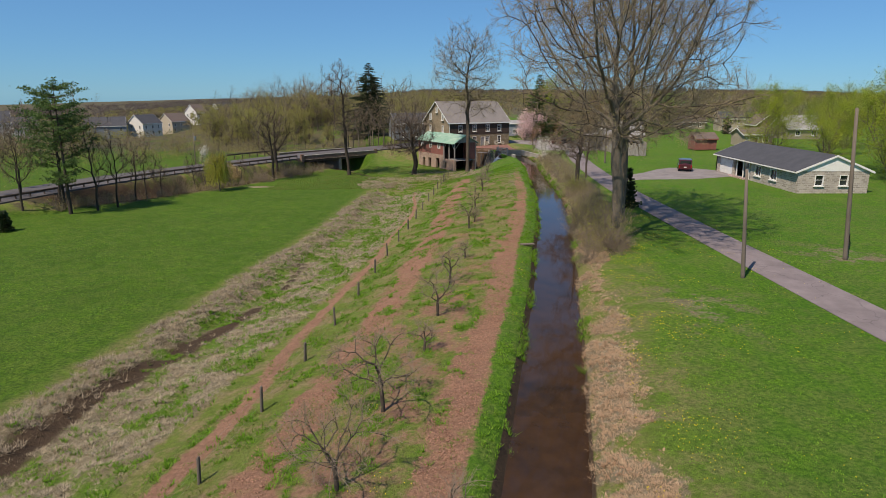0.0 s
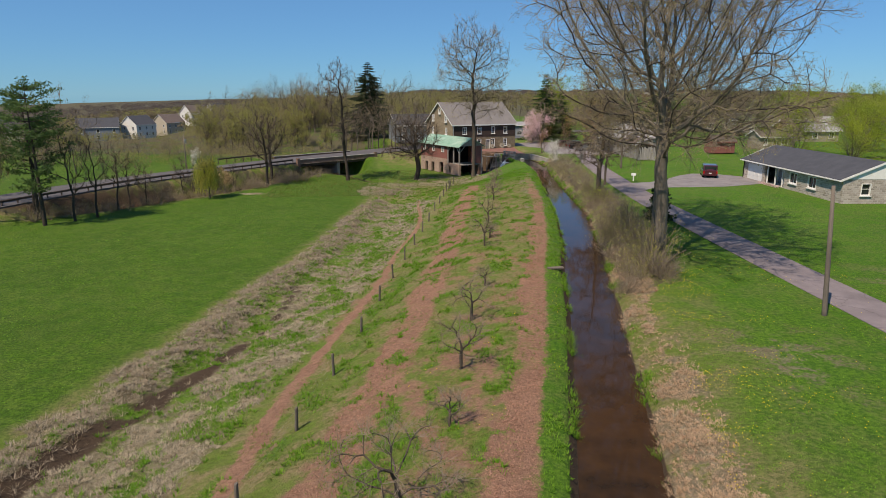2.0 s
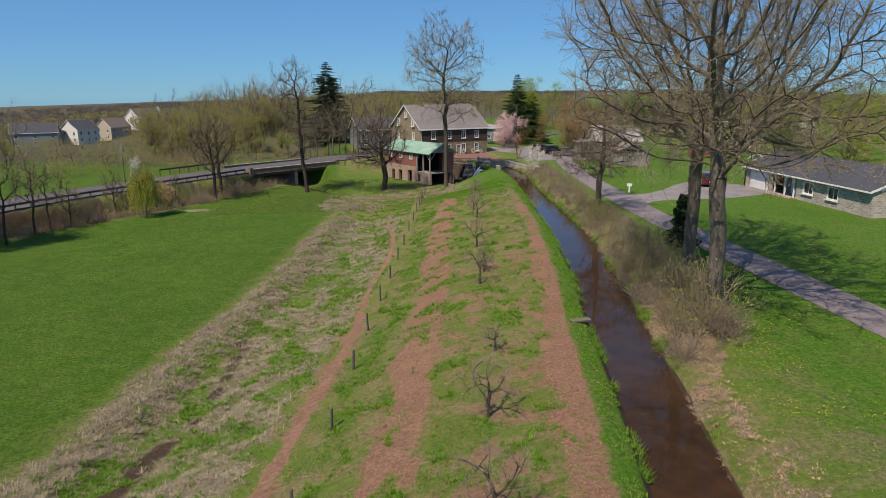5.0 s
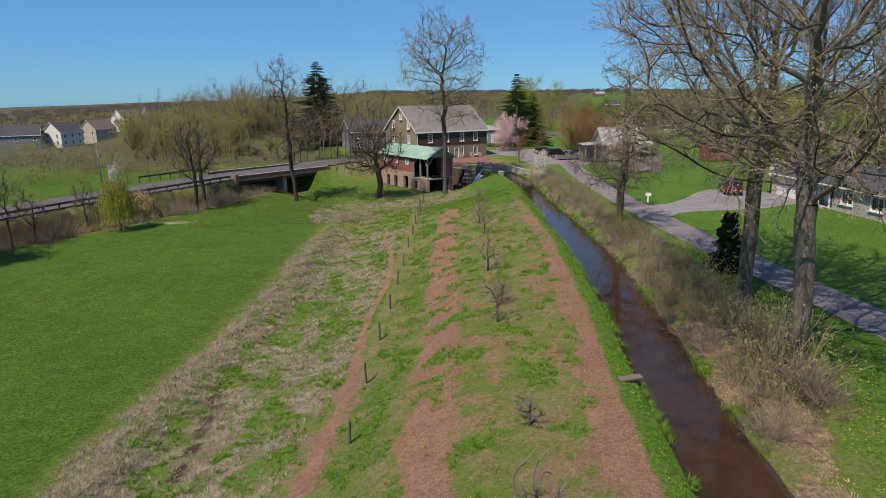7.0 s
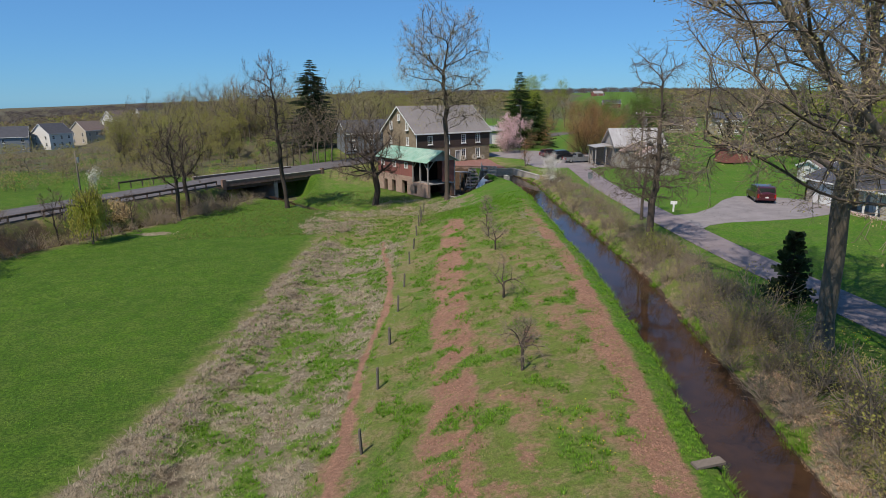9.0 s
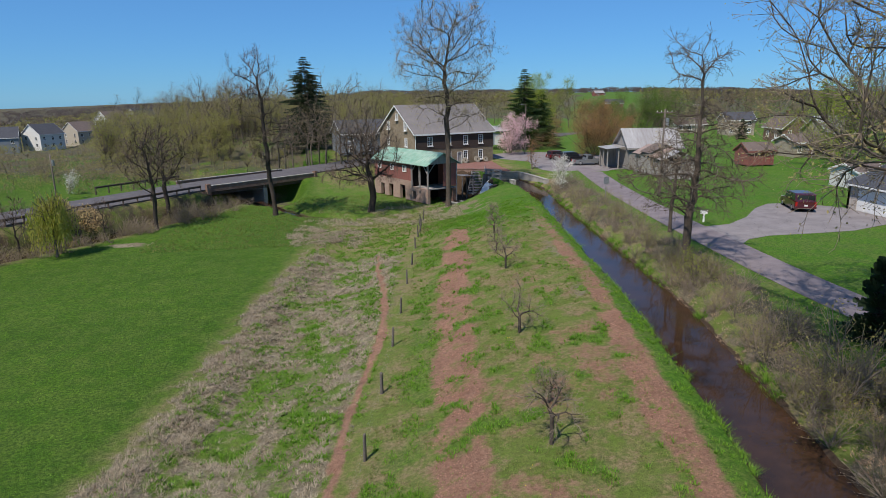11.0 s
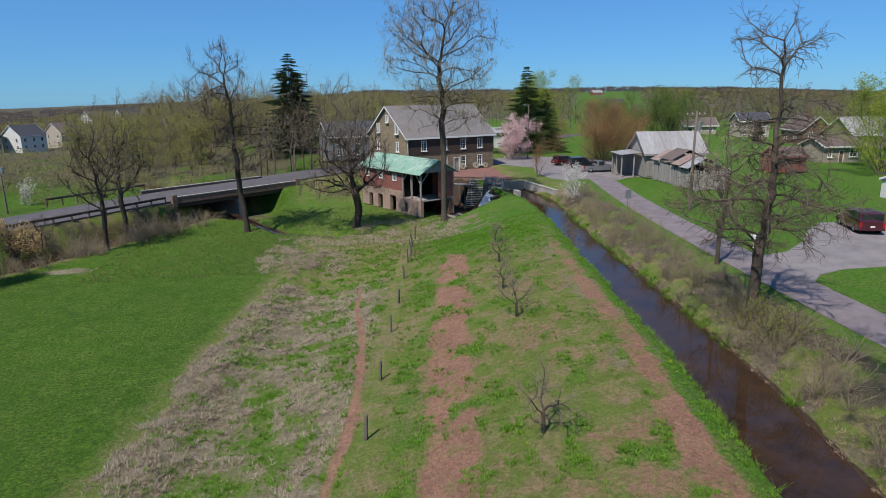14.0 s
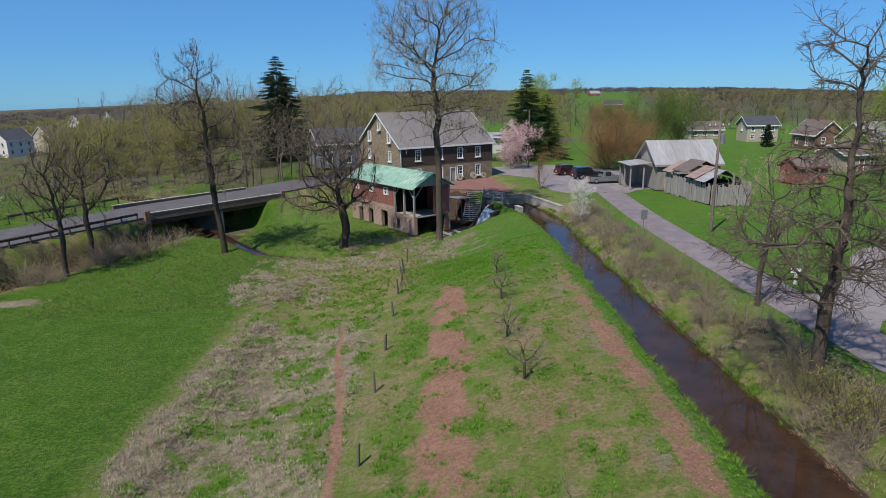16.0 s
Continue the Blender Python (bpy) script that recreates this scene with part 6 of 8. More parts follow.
branchy_tree("rust_maple", place(41.0, 160.0), 8.0, "rust-brown young maple behind the barn", 75, BUSHY, 0.2, M_BARK, M_TWIG, M_RUST, 12000, 0.16, 6, scatter=0.4, spread_forks=36)
branchy_tree("willow_tree", place(32, 180), 15.5, "tall yellow-green tree behind the yard", 76, BUSHY, 0.25, M_BARK, M_TWIG, M_LEAF, 24000, 0.2, 7, scatter=0.42, spread_forks=22)
for k, (x, y, h) in enumerate(((57, 186, 12.5), (64, 190, 12), (51, 192, 10))):
    branchy_tree("green_tree", place(x, y), h, "full green tree behind the barn", 90 + k, BUSHY, 0.22, M_BARK, M_TWIG, M_LEAF_MID, 14000, 0.2, 6, scatter=0.45, spread_forks=24, group="green trees behind the barn")
branchy_tree("blossom_tree", place(-58, 150), 4.0, "small white blossoming tree by the road", 77, BUSHY, 0.06, M_BARK, M_TWIG, M_BLOSSOM, 1600, 0.12, 2, scatter=0.2)

# leafy trees behind the ranch house
first_leafy = branchy_tree("leafy_tree", place(66, 92), 12.5, "full young-leaved green tree behind the ranch house", 81, BUSHY, 0.22, M_BARK, M_TWIG, M_LEAF, 13000, 0.20, 5, scatter=0.5, spread_forks=22, group="leafy trees behind the house")
second_leafy = branchy_tree("leafy_tree", place(74, 101), 13.5, "yellow-green leafy tree behind the ranch house", 82, BUSHY, 0.22, M_BARK, M_TWIG, M_LEAF, 11000, 0.20, 4, scatter=0.6, spread_forks=18, group="leafy trees behind the house")
rng_leafy = random.Random(5)
for k, (x, y) in enumerate(((63, 84), (70, 80), (78, 88), (60, 76), (82, 108), (68, 112), (86, 96), (90, 118), (76, 124), (95, 104), (66, 68), (74, 70), (100, 130), (88, 138), (66, 129), (71, 134))):
    c = copy_thing(first_leafy if k % 2 else second_leafy, place(x, y, rng_leafy.uniform(0, 360)))
    c.scale = (rng_leafy.uniform(0.8, 1.1),) * 3


# ---------------------------------------------------------------- woods, scrub and grass
def proto(seed, P, height, radius, leaves, leaf_size, min_r, scatter=0.5, forks=1, tilt=20):
    """Verts, quads and slot numbers (0 wood, 1 leaves) of a plant with its foot at 0."""
    rng = np.random.RandomState(seed)
    rnd = random.Random(seed)
    out, tips = [[] for _ in P["steps"]], []
    for k in range(forks):
        a = rng.rand() * 6.283
        tl = radians(tilt) * rng.uniform(0.4, 1.2) if forks > 1 else 0.04
        grow(rnd, (0, 0, -0.1), (math.sin(tl) * math.cos(a), math.sin(tl) * math.sin(a), math.cos(tl)), height * 0.6, radius, 0, P, out, tips)
    tips = np.array(tips)
    s = height / np.percentile(tips[:, 2], 99)
    seg = np.concatenate([np.array(lv) for lv in out if lv])
    seg[:, :6] *= s
    seg[:, 6:] = np.maximum(seg[:, 6:], min_r)
    v, f = tubes_mesh(seg, 3)
    slot = np.zeros(len(f), int)
    if leaves:
        pts = tips[rng.randint(0, len(tips), leaves)] * s + rng.normal(size=(leaves, 3)) * scatter
        pts[:, 2] = np.maximum(pts[:, 2], 0.05)
        v2, f2 = cards(pts, leaf_size, rng)
        f = np.concatenate([f, f2 + len(v)])
        v = np.concatenate([v, v2])
        slot = np.concatenate([slot, np.ones(len(f2), int)])
    return v, f, slot


def clump_proto(seed, height, width, n, size, base=0.25):
    """A far tree: a cloud of twig-sized cards with an uneven outline."""
    rng = np.random.RandomState(seed)
    u = rng.normal(size=(n, 3))
    u /= np.linalg.norm(u, axis=1)[:, None]
    rad = rng.uniform(0.35, 1.0, n) ** 0.5 * (1 + 0.25 * np.sin(3 * np.arctan2(u[:, 1], u[:, 0]) + seed))
    pts = u * rad[:, None] * np.array([width / 2, width / 2, height * (1 - base) / 2]) + np.array([0, 0, height * (1 + base) / 2])
    v, f = cards(pts, size, rng, 0.0, 0.7)
    v2, f2 = tubes_mesh([(0, 0, -0.3, 0, 0, height * 0.6, height * 0.012, height * 0.006)], 3)
    return np.concatenate([v, v2]), np.concatenate([f, f2 + len(v)]), np.concatenate([np.ones(len(f), int), np.zeros(len(f2), int)])


def merge(name, label, category, protos, spots, mats, seed):
    """One joined mesh of many plants; spots: rows of x, y, scale."""
    rng = np.random.RandomState(seed)
    spots = np.array(spots, float)
    zs = ground_arrays(spots[:, 0], spots[:, 1])[0]
    vs, fs, sl, n = [], [], [], 0
    for (x, y, s), z in zip(spots, zs):
        v, f, slot = protos[rng.randint(len(protos))]
        a = rng.rand() * 6.283
        ca, sa = math.cos(a), math.sin(a)
        sx = s * rng.uniform(0.88, 1.12)
        w = np.stack([(v[:, 0] * ca - v[:, 1] * sa) * sx + x, (v[:, 0] * sa + v[:, 1] * ca) * sx + y, v[:, 2] * s + z - 0.05], -1)
        vs.append(w)
        fs.append(f + n)
        sl.append(slot)
        n += len(v)
    me = fast_mesh(name, np.concatenate(vs), np.concatenate(fs))
    for m in mats:
        me.materials.append(m)
    me.polygons.foreach_set("material_index", np.concatenate(sl).astype(np.int32))
    ob = new(name, me)
    return tagged(ob, label, category, kind="stuff")


rw = random.Random(11)
SCRUB = dict(steps=[4, 2], taper=[0.4, 0.5], wild=[0.16, 0.22], up=[0.05, 0.05], first=[0.25], kids=[1.5], angle=[40], ratio=[0.55], shrink=[0.3], thin=[0.6])


def wood_proto(seed, height, width, leaves, leaf_size, twigs=2, scatter=0.4):
    """A tree of the woods: grown limbs, long fine twigs and a thin veil of young leaves."""
    g = random.Random(seed)
    w = width / 2
    blobs = [(g.uniform(-0.2, 0.2) * w, g.uniform(-0.2, 0.2) * w, height * 0.62, w, w, height * 0.36), (g.uniform(-0.5, 0.5) * w, g.uniform(-0.5, 0.5) * w, height * 0.42, w * 0.8, w * 0.8, height * 0.2)]
    big, thin, tw, tips, rng = crown_arrays(seed, blobs, height * 0.2, 0.2, 40, height * 0.095, twigs, height * 0.16, 0.016, T=dict(TWIGS, steps=[2, 1], kids=[0.5], first=[0.4]), flare=False, min_r=0.02, lift=0.12)
    v, f = tubes_mesh(np.concatenate([big, thin]), 3)
    vt, ft = tubes_mesh(tw, 2)
    f = np.concatenate([f, ft[::2] + len(v)])
    v = np.concatenate([v, vt])
    pts = tips[rng.randint(0, len(tips), leaves)] + rng.normal(size=(leaves, 3)) * scatter
    v2, f2 = cards(pts, leaf_size, rng)
    return np.concatenate([v, v2]), np.concatenate([f, f2 + len(v)]), np.concatenate([np.zeros(len(f), int), np.ones(len(f2), int)])


def puff_proto(seed, height, width, n, size, puffs=16, base=0.1):
    """A fuller tree: the crown is a heap of uneven puffs of small leaves round bare limbs."""
    rng = np.random.RandomState(seed)
    u = rng.normal(size=(puffs, 3))
    u /= np.linalg.norm(u, axis=1)[:, None]
    mid = u * (rng.rand(puffs, 1) ** 0.4) * np.array([width * 0.38, width * 0.38, height * (1 - base) * 0.40]) + np.array([0, 0, height * (0.52 + base * 0.5)])
    rad = width * rng.uniform(0.10, 0.21, puffs)
    k = rng.randint(0, puffs, n)
    e = rng.normal(size=(n, 3))
    e /= np.linalg.norm(e, axis=1)[:, None]
    pts = mid[k] + e * (rad[k] * rng.rand(n) ** 0.45)[:, None] * np.array([1, 1, 0.8])
    pts[:, 2] = np.maximum(pts[:, 2], 0.2)
    v, f = cards(pts, size, rng, 0.0, 0.6)
    foot = np.array([0, 0, height * 0.25])
    seg = [(0, 0, -0.3, *foot, 0.2, 0.15)] + [(*foot, *c, 0.09, 0.03) for c in mid]
    v2, f2 = tubes_mesh(seg, 3)
    return np.concatenate([v, v2]), np.concatenate([f, f2 + len(v)]), np.concatenate([np.ones(len(f), int), np.zeros(len(f2), int)])


bare_protos = [wood_proto(200 + k, 14, 9.0, 520, 0.21) for k in range(4)]
haze_protos = [wood_proto(210 + k, 13, 9.0, 1100, 0.23) for k in range(4)]
far_protos = [puff_proto(220 + k, 13, 10.0, 170, 1.0, 9) for k in range(4)]
hill_protos = [clump_proto(230 + k, 12, 16, 30, 3.0, 0.05) for k in range(3)]
far_scrub = [clump_proto(260 + k, 2.2, 3.0, 190, 0.17, 0.0) for k in range(4)]
scrub_protos = [proto(240 + k, dict(SCRUB, kids=[2.4]), 2.4, 0.03, 110, 0.075, 0.008, 0.2, 8, 40) for k in range(5)]
leafy_scrub = [proto(250 + k, dict(SCRUB, kids=[2.0]), 2.2, 0.03, 380, 0.085, 0.008, 0.22, 7, 38) for k in range(4)]


def spots_in(n, x0, x1, y0, y1, h0, h1, ok=lambda x, y: True, unit_h=13.0):
    out = []
    while len(out) < n:
        x, y = rw.uniform(x0, x1), rw.uniform(y0, y1)
        if ok(x, y):
            out.append((x, y, rw.uniform(h0, h1) / unit_h))
    return out


def clear_view(x, y):
    b = math.degrees(math.atan2(x, y - 32))
    return not (-33 < b < -23.5 and math.hypot(x, y) < 430)


road_far = lambda x, y: float(line_dist(np.array([x]), np.array([y]), MROAD)[0]) > 7.5
merge("woods", "bare brown woodland behind the road", "woods", bare_protos, spots_in(70, -112, -6, 180, 330, 10, 18, lambda x, y: road_far(x, y) and clear_view(x, y) and not (-48 < x < -22 and y < 215)), [M_BARK, M_BROWNTWIG], 1)
merge("woods", "woodland with yellow-green spring haze", "woods", haze_protos, spots_in(75, -108, 0, 178, 310, 8, 15, lambda x, y: road_far(x, y) and clear_view(x, y) and not (-48 < x < -22 and y < 215)), [M_BARK, M_OLIVE], 2)
mid_protos = [puff_proto(290 + k, 13, 9.5, 1000, 0.33, 20) for k in range(4)]
behind_road = lambda x, y: road_far(x, y) and clear_view(x, y) and not (-30 < x < -14 and y < 196)
merge("woods", "dense olive thicket of trees behind the road", "woods", mid_protos, spots_in(150, -105, 6, 186, 300, 9, 15, behind_road), [M_BARK, M_OLIVE], 31)
merge("woods", "dense brown thicket of trees behind the road", "woods", mid_protos, spots_in(50, -115, 4, 215, 340, 10, 16, behind_road), [M_BARK, M_BROWNTWIG], 32)
merge("woods", "brown and olive trees beyond the houses on the right", "woods", mid_protos, spots_in(50, 45, 190, 215, 340, 8, 12), [M_BARK, M_BROWNTWIG], 33)
merge("woods", "low yellow-olive thicket just beyond the road", "woods", mid_protos, spots_in(70, -105, -26, 172, 240, 4.5, 9, lambda x, y: road_far(x, y) and clear_view(x, y)), [M_BARK, M_OLIVE], 34)
merge("woods", "hedges and budding trees among the houses on the right", "woods", mid_protos, [(x, y, k) for x, y, k in spots_in(60, 52, 210, 178, 300, 3.5, 9) if not (78 < x < 104 and y < 226)], [M_BARK, M_OLIVE], 35)
merge("woods", "bare trees across the brook on low ground", "woods", bare_protos, spots_in(60, -190, -75, 120, 330, 7, 11, lambda x, y: road_far(x, y) and clear_view(x, y)), [M_BARK, M_BROWNTWIG], 3)
merge("woods", "olive-brown far woods beyond the houses", "woods", far_protos, spots_in(330, -520, 60, 340, 800, 9, 15, lambda x, y: clear_view(x, y)), [M_BARK, M_BROWNTWIG], 4)
merge("woods", "far woods with fresh yellow-green crowns", "woods", far_protos, spots_in(150, -420, 180, 330, 700, 8, 14, lambda x, y: clear_view(x, y) and abs(math.degrees(math.atan2(x, y - 50)) - 20) > 5), [M_BARK, M_OLIVE], 5)
merge("woods", "bare trees before the house across the road", "woods", bare_protos, [(x, y, k * 1.15) for x, y, k in ((-17, 166, 0.75), (-11.5, 168.5, 0.7), (-20, 171, 0.8), (-8.5, 171, 0.75), (-24, 168, 0.7), (-14, 171, 0.6), (-6, 176, 0.8), (-15.5, 164, 0.8), (-10, 165, 0.75), (-19, 166.5, 0.85), (-22, 165, 0.8), (-7.5, 167.5, 0.7), (-12.5, 163, 0.8), (-18, 162.5, 0.7), (-9, 173, 0.8), (-26, 172, 0.9))], [M_BARK, M_BROWNTWIG], 19)
merge("woods", "mixed trees behind the mill and yard", "woods", haze_protos, spots_in(34, -4, 62, 205, 330, 7, 12), [M_BARK, M_OLIVE], 6)
merge("woods", "green trees among the houses beyond the lane", "woods", haze_protos, spots_in(46, 48, 190, 185, 330, 7, 12, lambda x, y: abs(math.degrees(math.atan2(x, y - 50)) - 20) > 2.5), [M_BARK, M_LEAF_MID], 7)
merge("woods", "brown far woods beyond the fields", "woods", far_protos, spots_in(260, 60, 620, 330, 800, 9, 14, lambda x, y: abs(math.degrees(math.atan2(x, y - 50)) - 20) > 4), [M_BARK, M_BROWNTWIG], 8)
in_sight = lambda x, y: abs(math.degrees(math.atan2(x, y - 50))) < 50
off_field = lambda x, y: in_sight(x, y) and abs(math.degrees(math.atan2(x, y - 50)) - 19.5) > 3.2
merge("woods", "wooded far ridge, distance haze put into its purple-brown", "woods", hill_protos, spots_in(2800, -1900, 1900, 1150, 2300, 9, 15, in_sight), [M_RIDGE, M_RIDGE], 9)
merge("woods", "brown bare woods on the slope before the ridge", "woods", hill_protos, spots_in(900, -1100, 1100, 640, 1250, 8, 13, off_field), [M_RIDGE, M_SLOPE], 41)
merge("woods", "olive spring woods on the slope before the ridge", "woods", hill_protos, spots_in(700, -1000, 1000, 600, 1250, 8, 13, off_field), [M_RIDGE, M_OLIVE], 42)
merge("woods", "low scrub and hedges before the hill houses", "woods", far_scrub, spots_in(650, -280, -45, 146, 400, 1.6, 5.0, lambda x, y: road_far(x, y) and (y < 225 or clear_view(x, y)), 2.2), [M_TWIG, M_BROWNTWIG], 10)
merge("woods", "fresh green bushes on the meadow beyond the road", "woods", far_scrub, spots_in(300, -200, -25, 142, 300, 1.2, 4.0, road_far, 2.2), [M_TWIG, M_OLIVE], 11)
merge("woods", "small pale budding trees in the scrub beyond the road", "woods", haze_protos, spots_in(45, -260, -70, 160, 400, 4.0, 7.0, lambda x, y: road_far(x, y) and (y < 225 or clear_view(x, y))), [M_BARK, M_BROWNTWIG], 18)


def near_brook(x, y):
    d = float(line_dist(np.array([x]), np.array([y]), BROOK)[0])
    return 1.6 < d < 6.5 and road_far(x, y) and y < 137


merge("brook_scrub", "bare brown scrub along the brook", "scrub", scrub_protos, spots_in(110, -100, -24, 55, 137, 0.8, 3.0, near_brook, 2.4), [M_TWIG_GREY, M_SHRUB], 12)
merge("brook_scrub", "green and olive bushes along the brook", "scrub", leafy_scrub, spots_in(95, -80, -24, 80, 137, 0.6, 1.8, near_brook, 2.2), [M_TWIG_GREY, M_SHRUB], 13)


def on_bank(y0, y1, q0, q1):
    def ok(x, y):
        q = x - float(RACE_R(y))
        return q0 < q < q1 and y0 < y < y1
    return ok


merge("bank_shrubs", "bare twiggy shrubs along the race bank", "shrubs", scrub_protos, spots_in(140, 8, 24, 44, 122, 0.5, 1.7, on_bank(44, 122, 0.3, 4.0), 2.4), [M_TWIG_GREY, M_STRAW_GREY], 14)
merge("bank_shrubs", "olive-green leafing shrubs along the race bank", "shrubs", leafy_scrub, spots_in(85, 8, 24, 40, 118, 0.6, 2.0, on_bank(39, 118, 0.2, 3.6), 2.2), [M_TWIG_GREY, M_SHRUB], 15)
merge("bank_shrubs", "tall olive thicket under the maples", "shrubs", leafy_scrub, spots_in(14, 8, 24, 42, 62, 2.0, 3.8, on_bank(42, 62, 0.6, 3.0), 2.2), [M_TWIG_GREY, M_SHRUB], 16)
merge("bank_shrubs", "yellow-green bush below the dead tree", "shrubs", leafy_scrub, [(16.2, 75.8, 0.9), (15.9, 74.6, 0.8), (16.8, 76.8, 0.9), (17.2, 75.2, 0.8), (16.0, 77.6, 0.8)], [M_TWIG, M_LEAF], 17)

pampas = [clump_proto(270 + k, 3.2, 4.4, 3200, 0.17, 0.0) for k in range(2)]
merge("pampas_clump", "big straw-yellow clump of tall dry grass", "dry grass", pampas, [(-40.3, 116.6, 1.0), (-42.2, 115.0, 0.8)], [M_PAMPAS, M_PAMPAS], 20)
merge("flower_bed", "low pink flowers along the ranch house porch", "flowers", [clump_proto(280, 0.35, 0.9, 60, 0.1, 0.0)], [(41.2, 84.9 + 0.55 * k, 1.0) for k in range(9)], [M_TWIG, M_PINK], 21)
merge("rough_weeds", "rank weeds and straw in the wheel pit's rim", "weeds", far_scrub, [(5.2, 125.2, 0.25), (7.6, 125.4, 0.22), (8.6, 124.9, 0.25), (-1.5, 125.5, 0.3), (-9, 121, 0.35), (-12.5, 123.5, 0.3), (-3, 120.5, 0.3)], [M_TWIG, M_STRAW_GREY], 22)


# ---------------------------------------------------------------- fence, orchard
FENCE = [(-9.5, 14.2), (-8.8, 19.8), (-8.1, 25.3), (-7.4, 31.0), (-6.75, 36.6), (-6.1, 42.8), (-5.6, 49.2), (-5.1, 55.3), (-4.5, 61.5), (-3.85, 67.4), (-3.25, 73.5), (-2.65, 79.3), (-2.0, 86.0), (-1.4, 91.4), (-0.8, 97.5), (-0.3, 102.6), (0.0, 105.2), (0.2, 107.0), (0.45, 110.0), (0.9, 114.5)]


def build_fence():
    rnd = random.Random(3)
    f = thing("wire_fence", pose(0, 0, 0), "old wire fence on leaning weathered wooden posts", "fence")
    tops = []
    for k, (x, y) in enumerate(FENCE):
        z = ground_z(x, y)
        h = rnd.uniform(1.05, 1.22) * (1.25 if y > 100 else 1)
        lean = 9 if y > 100 else 3.5
        m = pose(x, y, z, rnd.uniform(-lean, lean), rnd.uniform(-lean, lean), rnd.uniform(0, 90))
        r = rnd.uniform(0.062, 0.085)
        g = Geo()
        n = 9
        rings = []
        for zz, sc in ((-0.3, 1.05), (0.0, 1.05), (h * 0.5, 0.98), (h * 0.93, 0.93), (h, 0.72)):
            rings.append([(r * sc * (1 + 0.08 * math.sin(3 * a + k)) * math.cos(a), r * sc * (1 + 0.08 * math.sin(3 * a + k)) * math.sin(a), zz + (0.03 * math.cos(a) if zz == h else 0)) for a in [i * 2 * math.pi / n for i in range(n)]])
        g.loft(rings)
        part("post", g, M_POST, f, "", m)
        tops.append([m @ Vector((0, 0, h * q)) for q in (0.35, 0.65, 0.92)])
    for lv in range(3):
        for a, b in zip(tops[:-1], tops[1:]):
            mid = (a[lv] + b[lv]) / 2 - Vector((0, 0, 0.05))
            part("wire", Geo().tube(a[lv], mid, 0.0015, 0.0015, 3, False).tube(mid, b[lv], 0.0015, 0.0015, 3, False), M_STEEL, f)


build_fence()

orchard = [(-3.4, 17.5, 2.9, 1), (-2.4, 22.6, 3.3, 2), (-0.9, 28.4, 1.6, 3), (-0.3, 33.6, 2.7, 4), (0.5, 40.2, 2.5, 5), (1.7, 46.6, 1.5, 6), (2.5, 58.8, 2.6, 7), (3.2, 61.9, 1.6, 14), (3.65, 70.0, 2.7, 8), (5.25, 82.6, 2.5, 9), (5.5, 88.1, 2.0, 10), (6.4, 94.5, 2.2, 11), (7.2, 100.5, 1.8, 12), (0.2, 13.5, 2.6, 13)]
for x, y, h, sd in orchard:
    leafy = sd in (1, 2, 14)
    wide = 0.66 if sd in (1, 2) else 0.46
    crown_tree("orchard_tree", place(x, y), "young pruned orchard tree just coming into leaf" if leafy else "young bare pruned orchard tree on red soil", 300 + sd, [(0, 0, h * 0.62, h * wide, h * wide, h * 0.40)], h * 0.22, 0.035 + 0.016 * h,
               n=70 if leafy else 34, step=h * 0.075, bark=M_BARK_BROWN, twig=M_TWIG_GREY, leaf=M_LEAF_MID if leafy else M_BUD, leaves=1300 if leafy else 160, leaf_size=0.05, scatter=0.04, category="fruit tree",
               group="orchard trees on the dike", twigs=3, twig_len=h * 0.2, twig_r=0.0035, lift=0.12, wild=0.2, min_r=0.006, flare=False, T=dict(TWIGS, steps=[4, 2], kids=[0.9]))


# ---------------------------------------------------------------- road bridge
def build_bridge():
    a, b = Vector((-30.2, 133.9, 0)), Vector((-16.0, 147.9, 0))
    d = (b - a).normalized()
    ang = math.degrees(math.atan2(d.y, d.x))
    L = (b - a).length
    br = thing("road_bridge", pose(a.x, a.y, 0, 0, 0, ang), "low road bridge with brown stone-faced parapets over the brook", "bridge")
    deck_z = -1.40
    for y, lab in ((-0.2, "brown stained parapet wall"), (9.4, "")):
        part("parapet", Geo().box(L / 2, y, deck_z - 0.35, L, 0.4, 0.80), M_SHALE, br, lab)
        part("coping", Geo().box(L / 2, y, deck_z + 0.45, L + 0.1, 0.46, 0.10), M_CONCRETE, br, "pale worn coping")
        part("girder", Geo().box(L / 2, y + (0.35 if y < 0 else -0.35), deck_z - 0.95, L, 0.3, 0.5), M_RAIL, br, "dark girder")
    part("deck", Geo().box(L / 2, 4.6, deck_z - 0.75, L, 9.0, 0.32), M_CONCRETE, br)
    part("pier", Geo().box(L * 0.50, 4.6, -5.6, 0.7, 9.2, 3.7), M_CONCRETE, br, "pale concrete pier")
    part("abutment", Geo().box(-0.4, 4.6, -5.4, 1.6, 9.8, 3.7), M_SHALE, br, "dark stone abutment")
    part("abutment", Geo().box(L + 0.4, 4.6, -5.4, 1.6, 9.8, 3.7), M_SHALE, br)
    for x in (0.0, L):
        part("end_post", Geo().box(x, -0.2, deck_z - 0.8, 0.6, 0.6, 1.6), M_SHALE, br)
    return br


build_bridge()


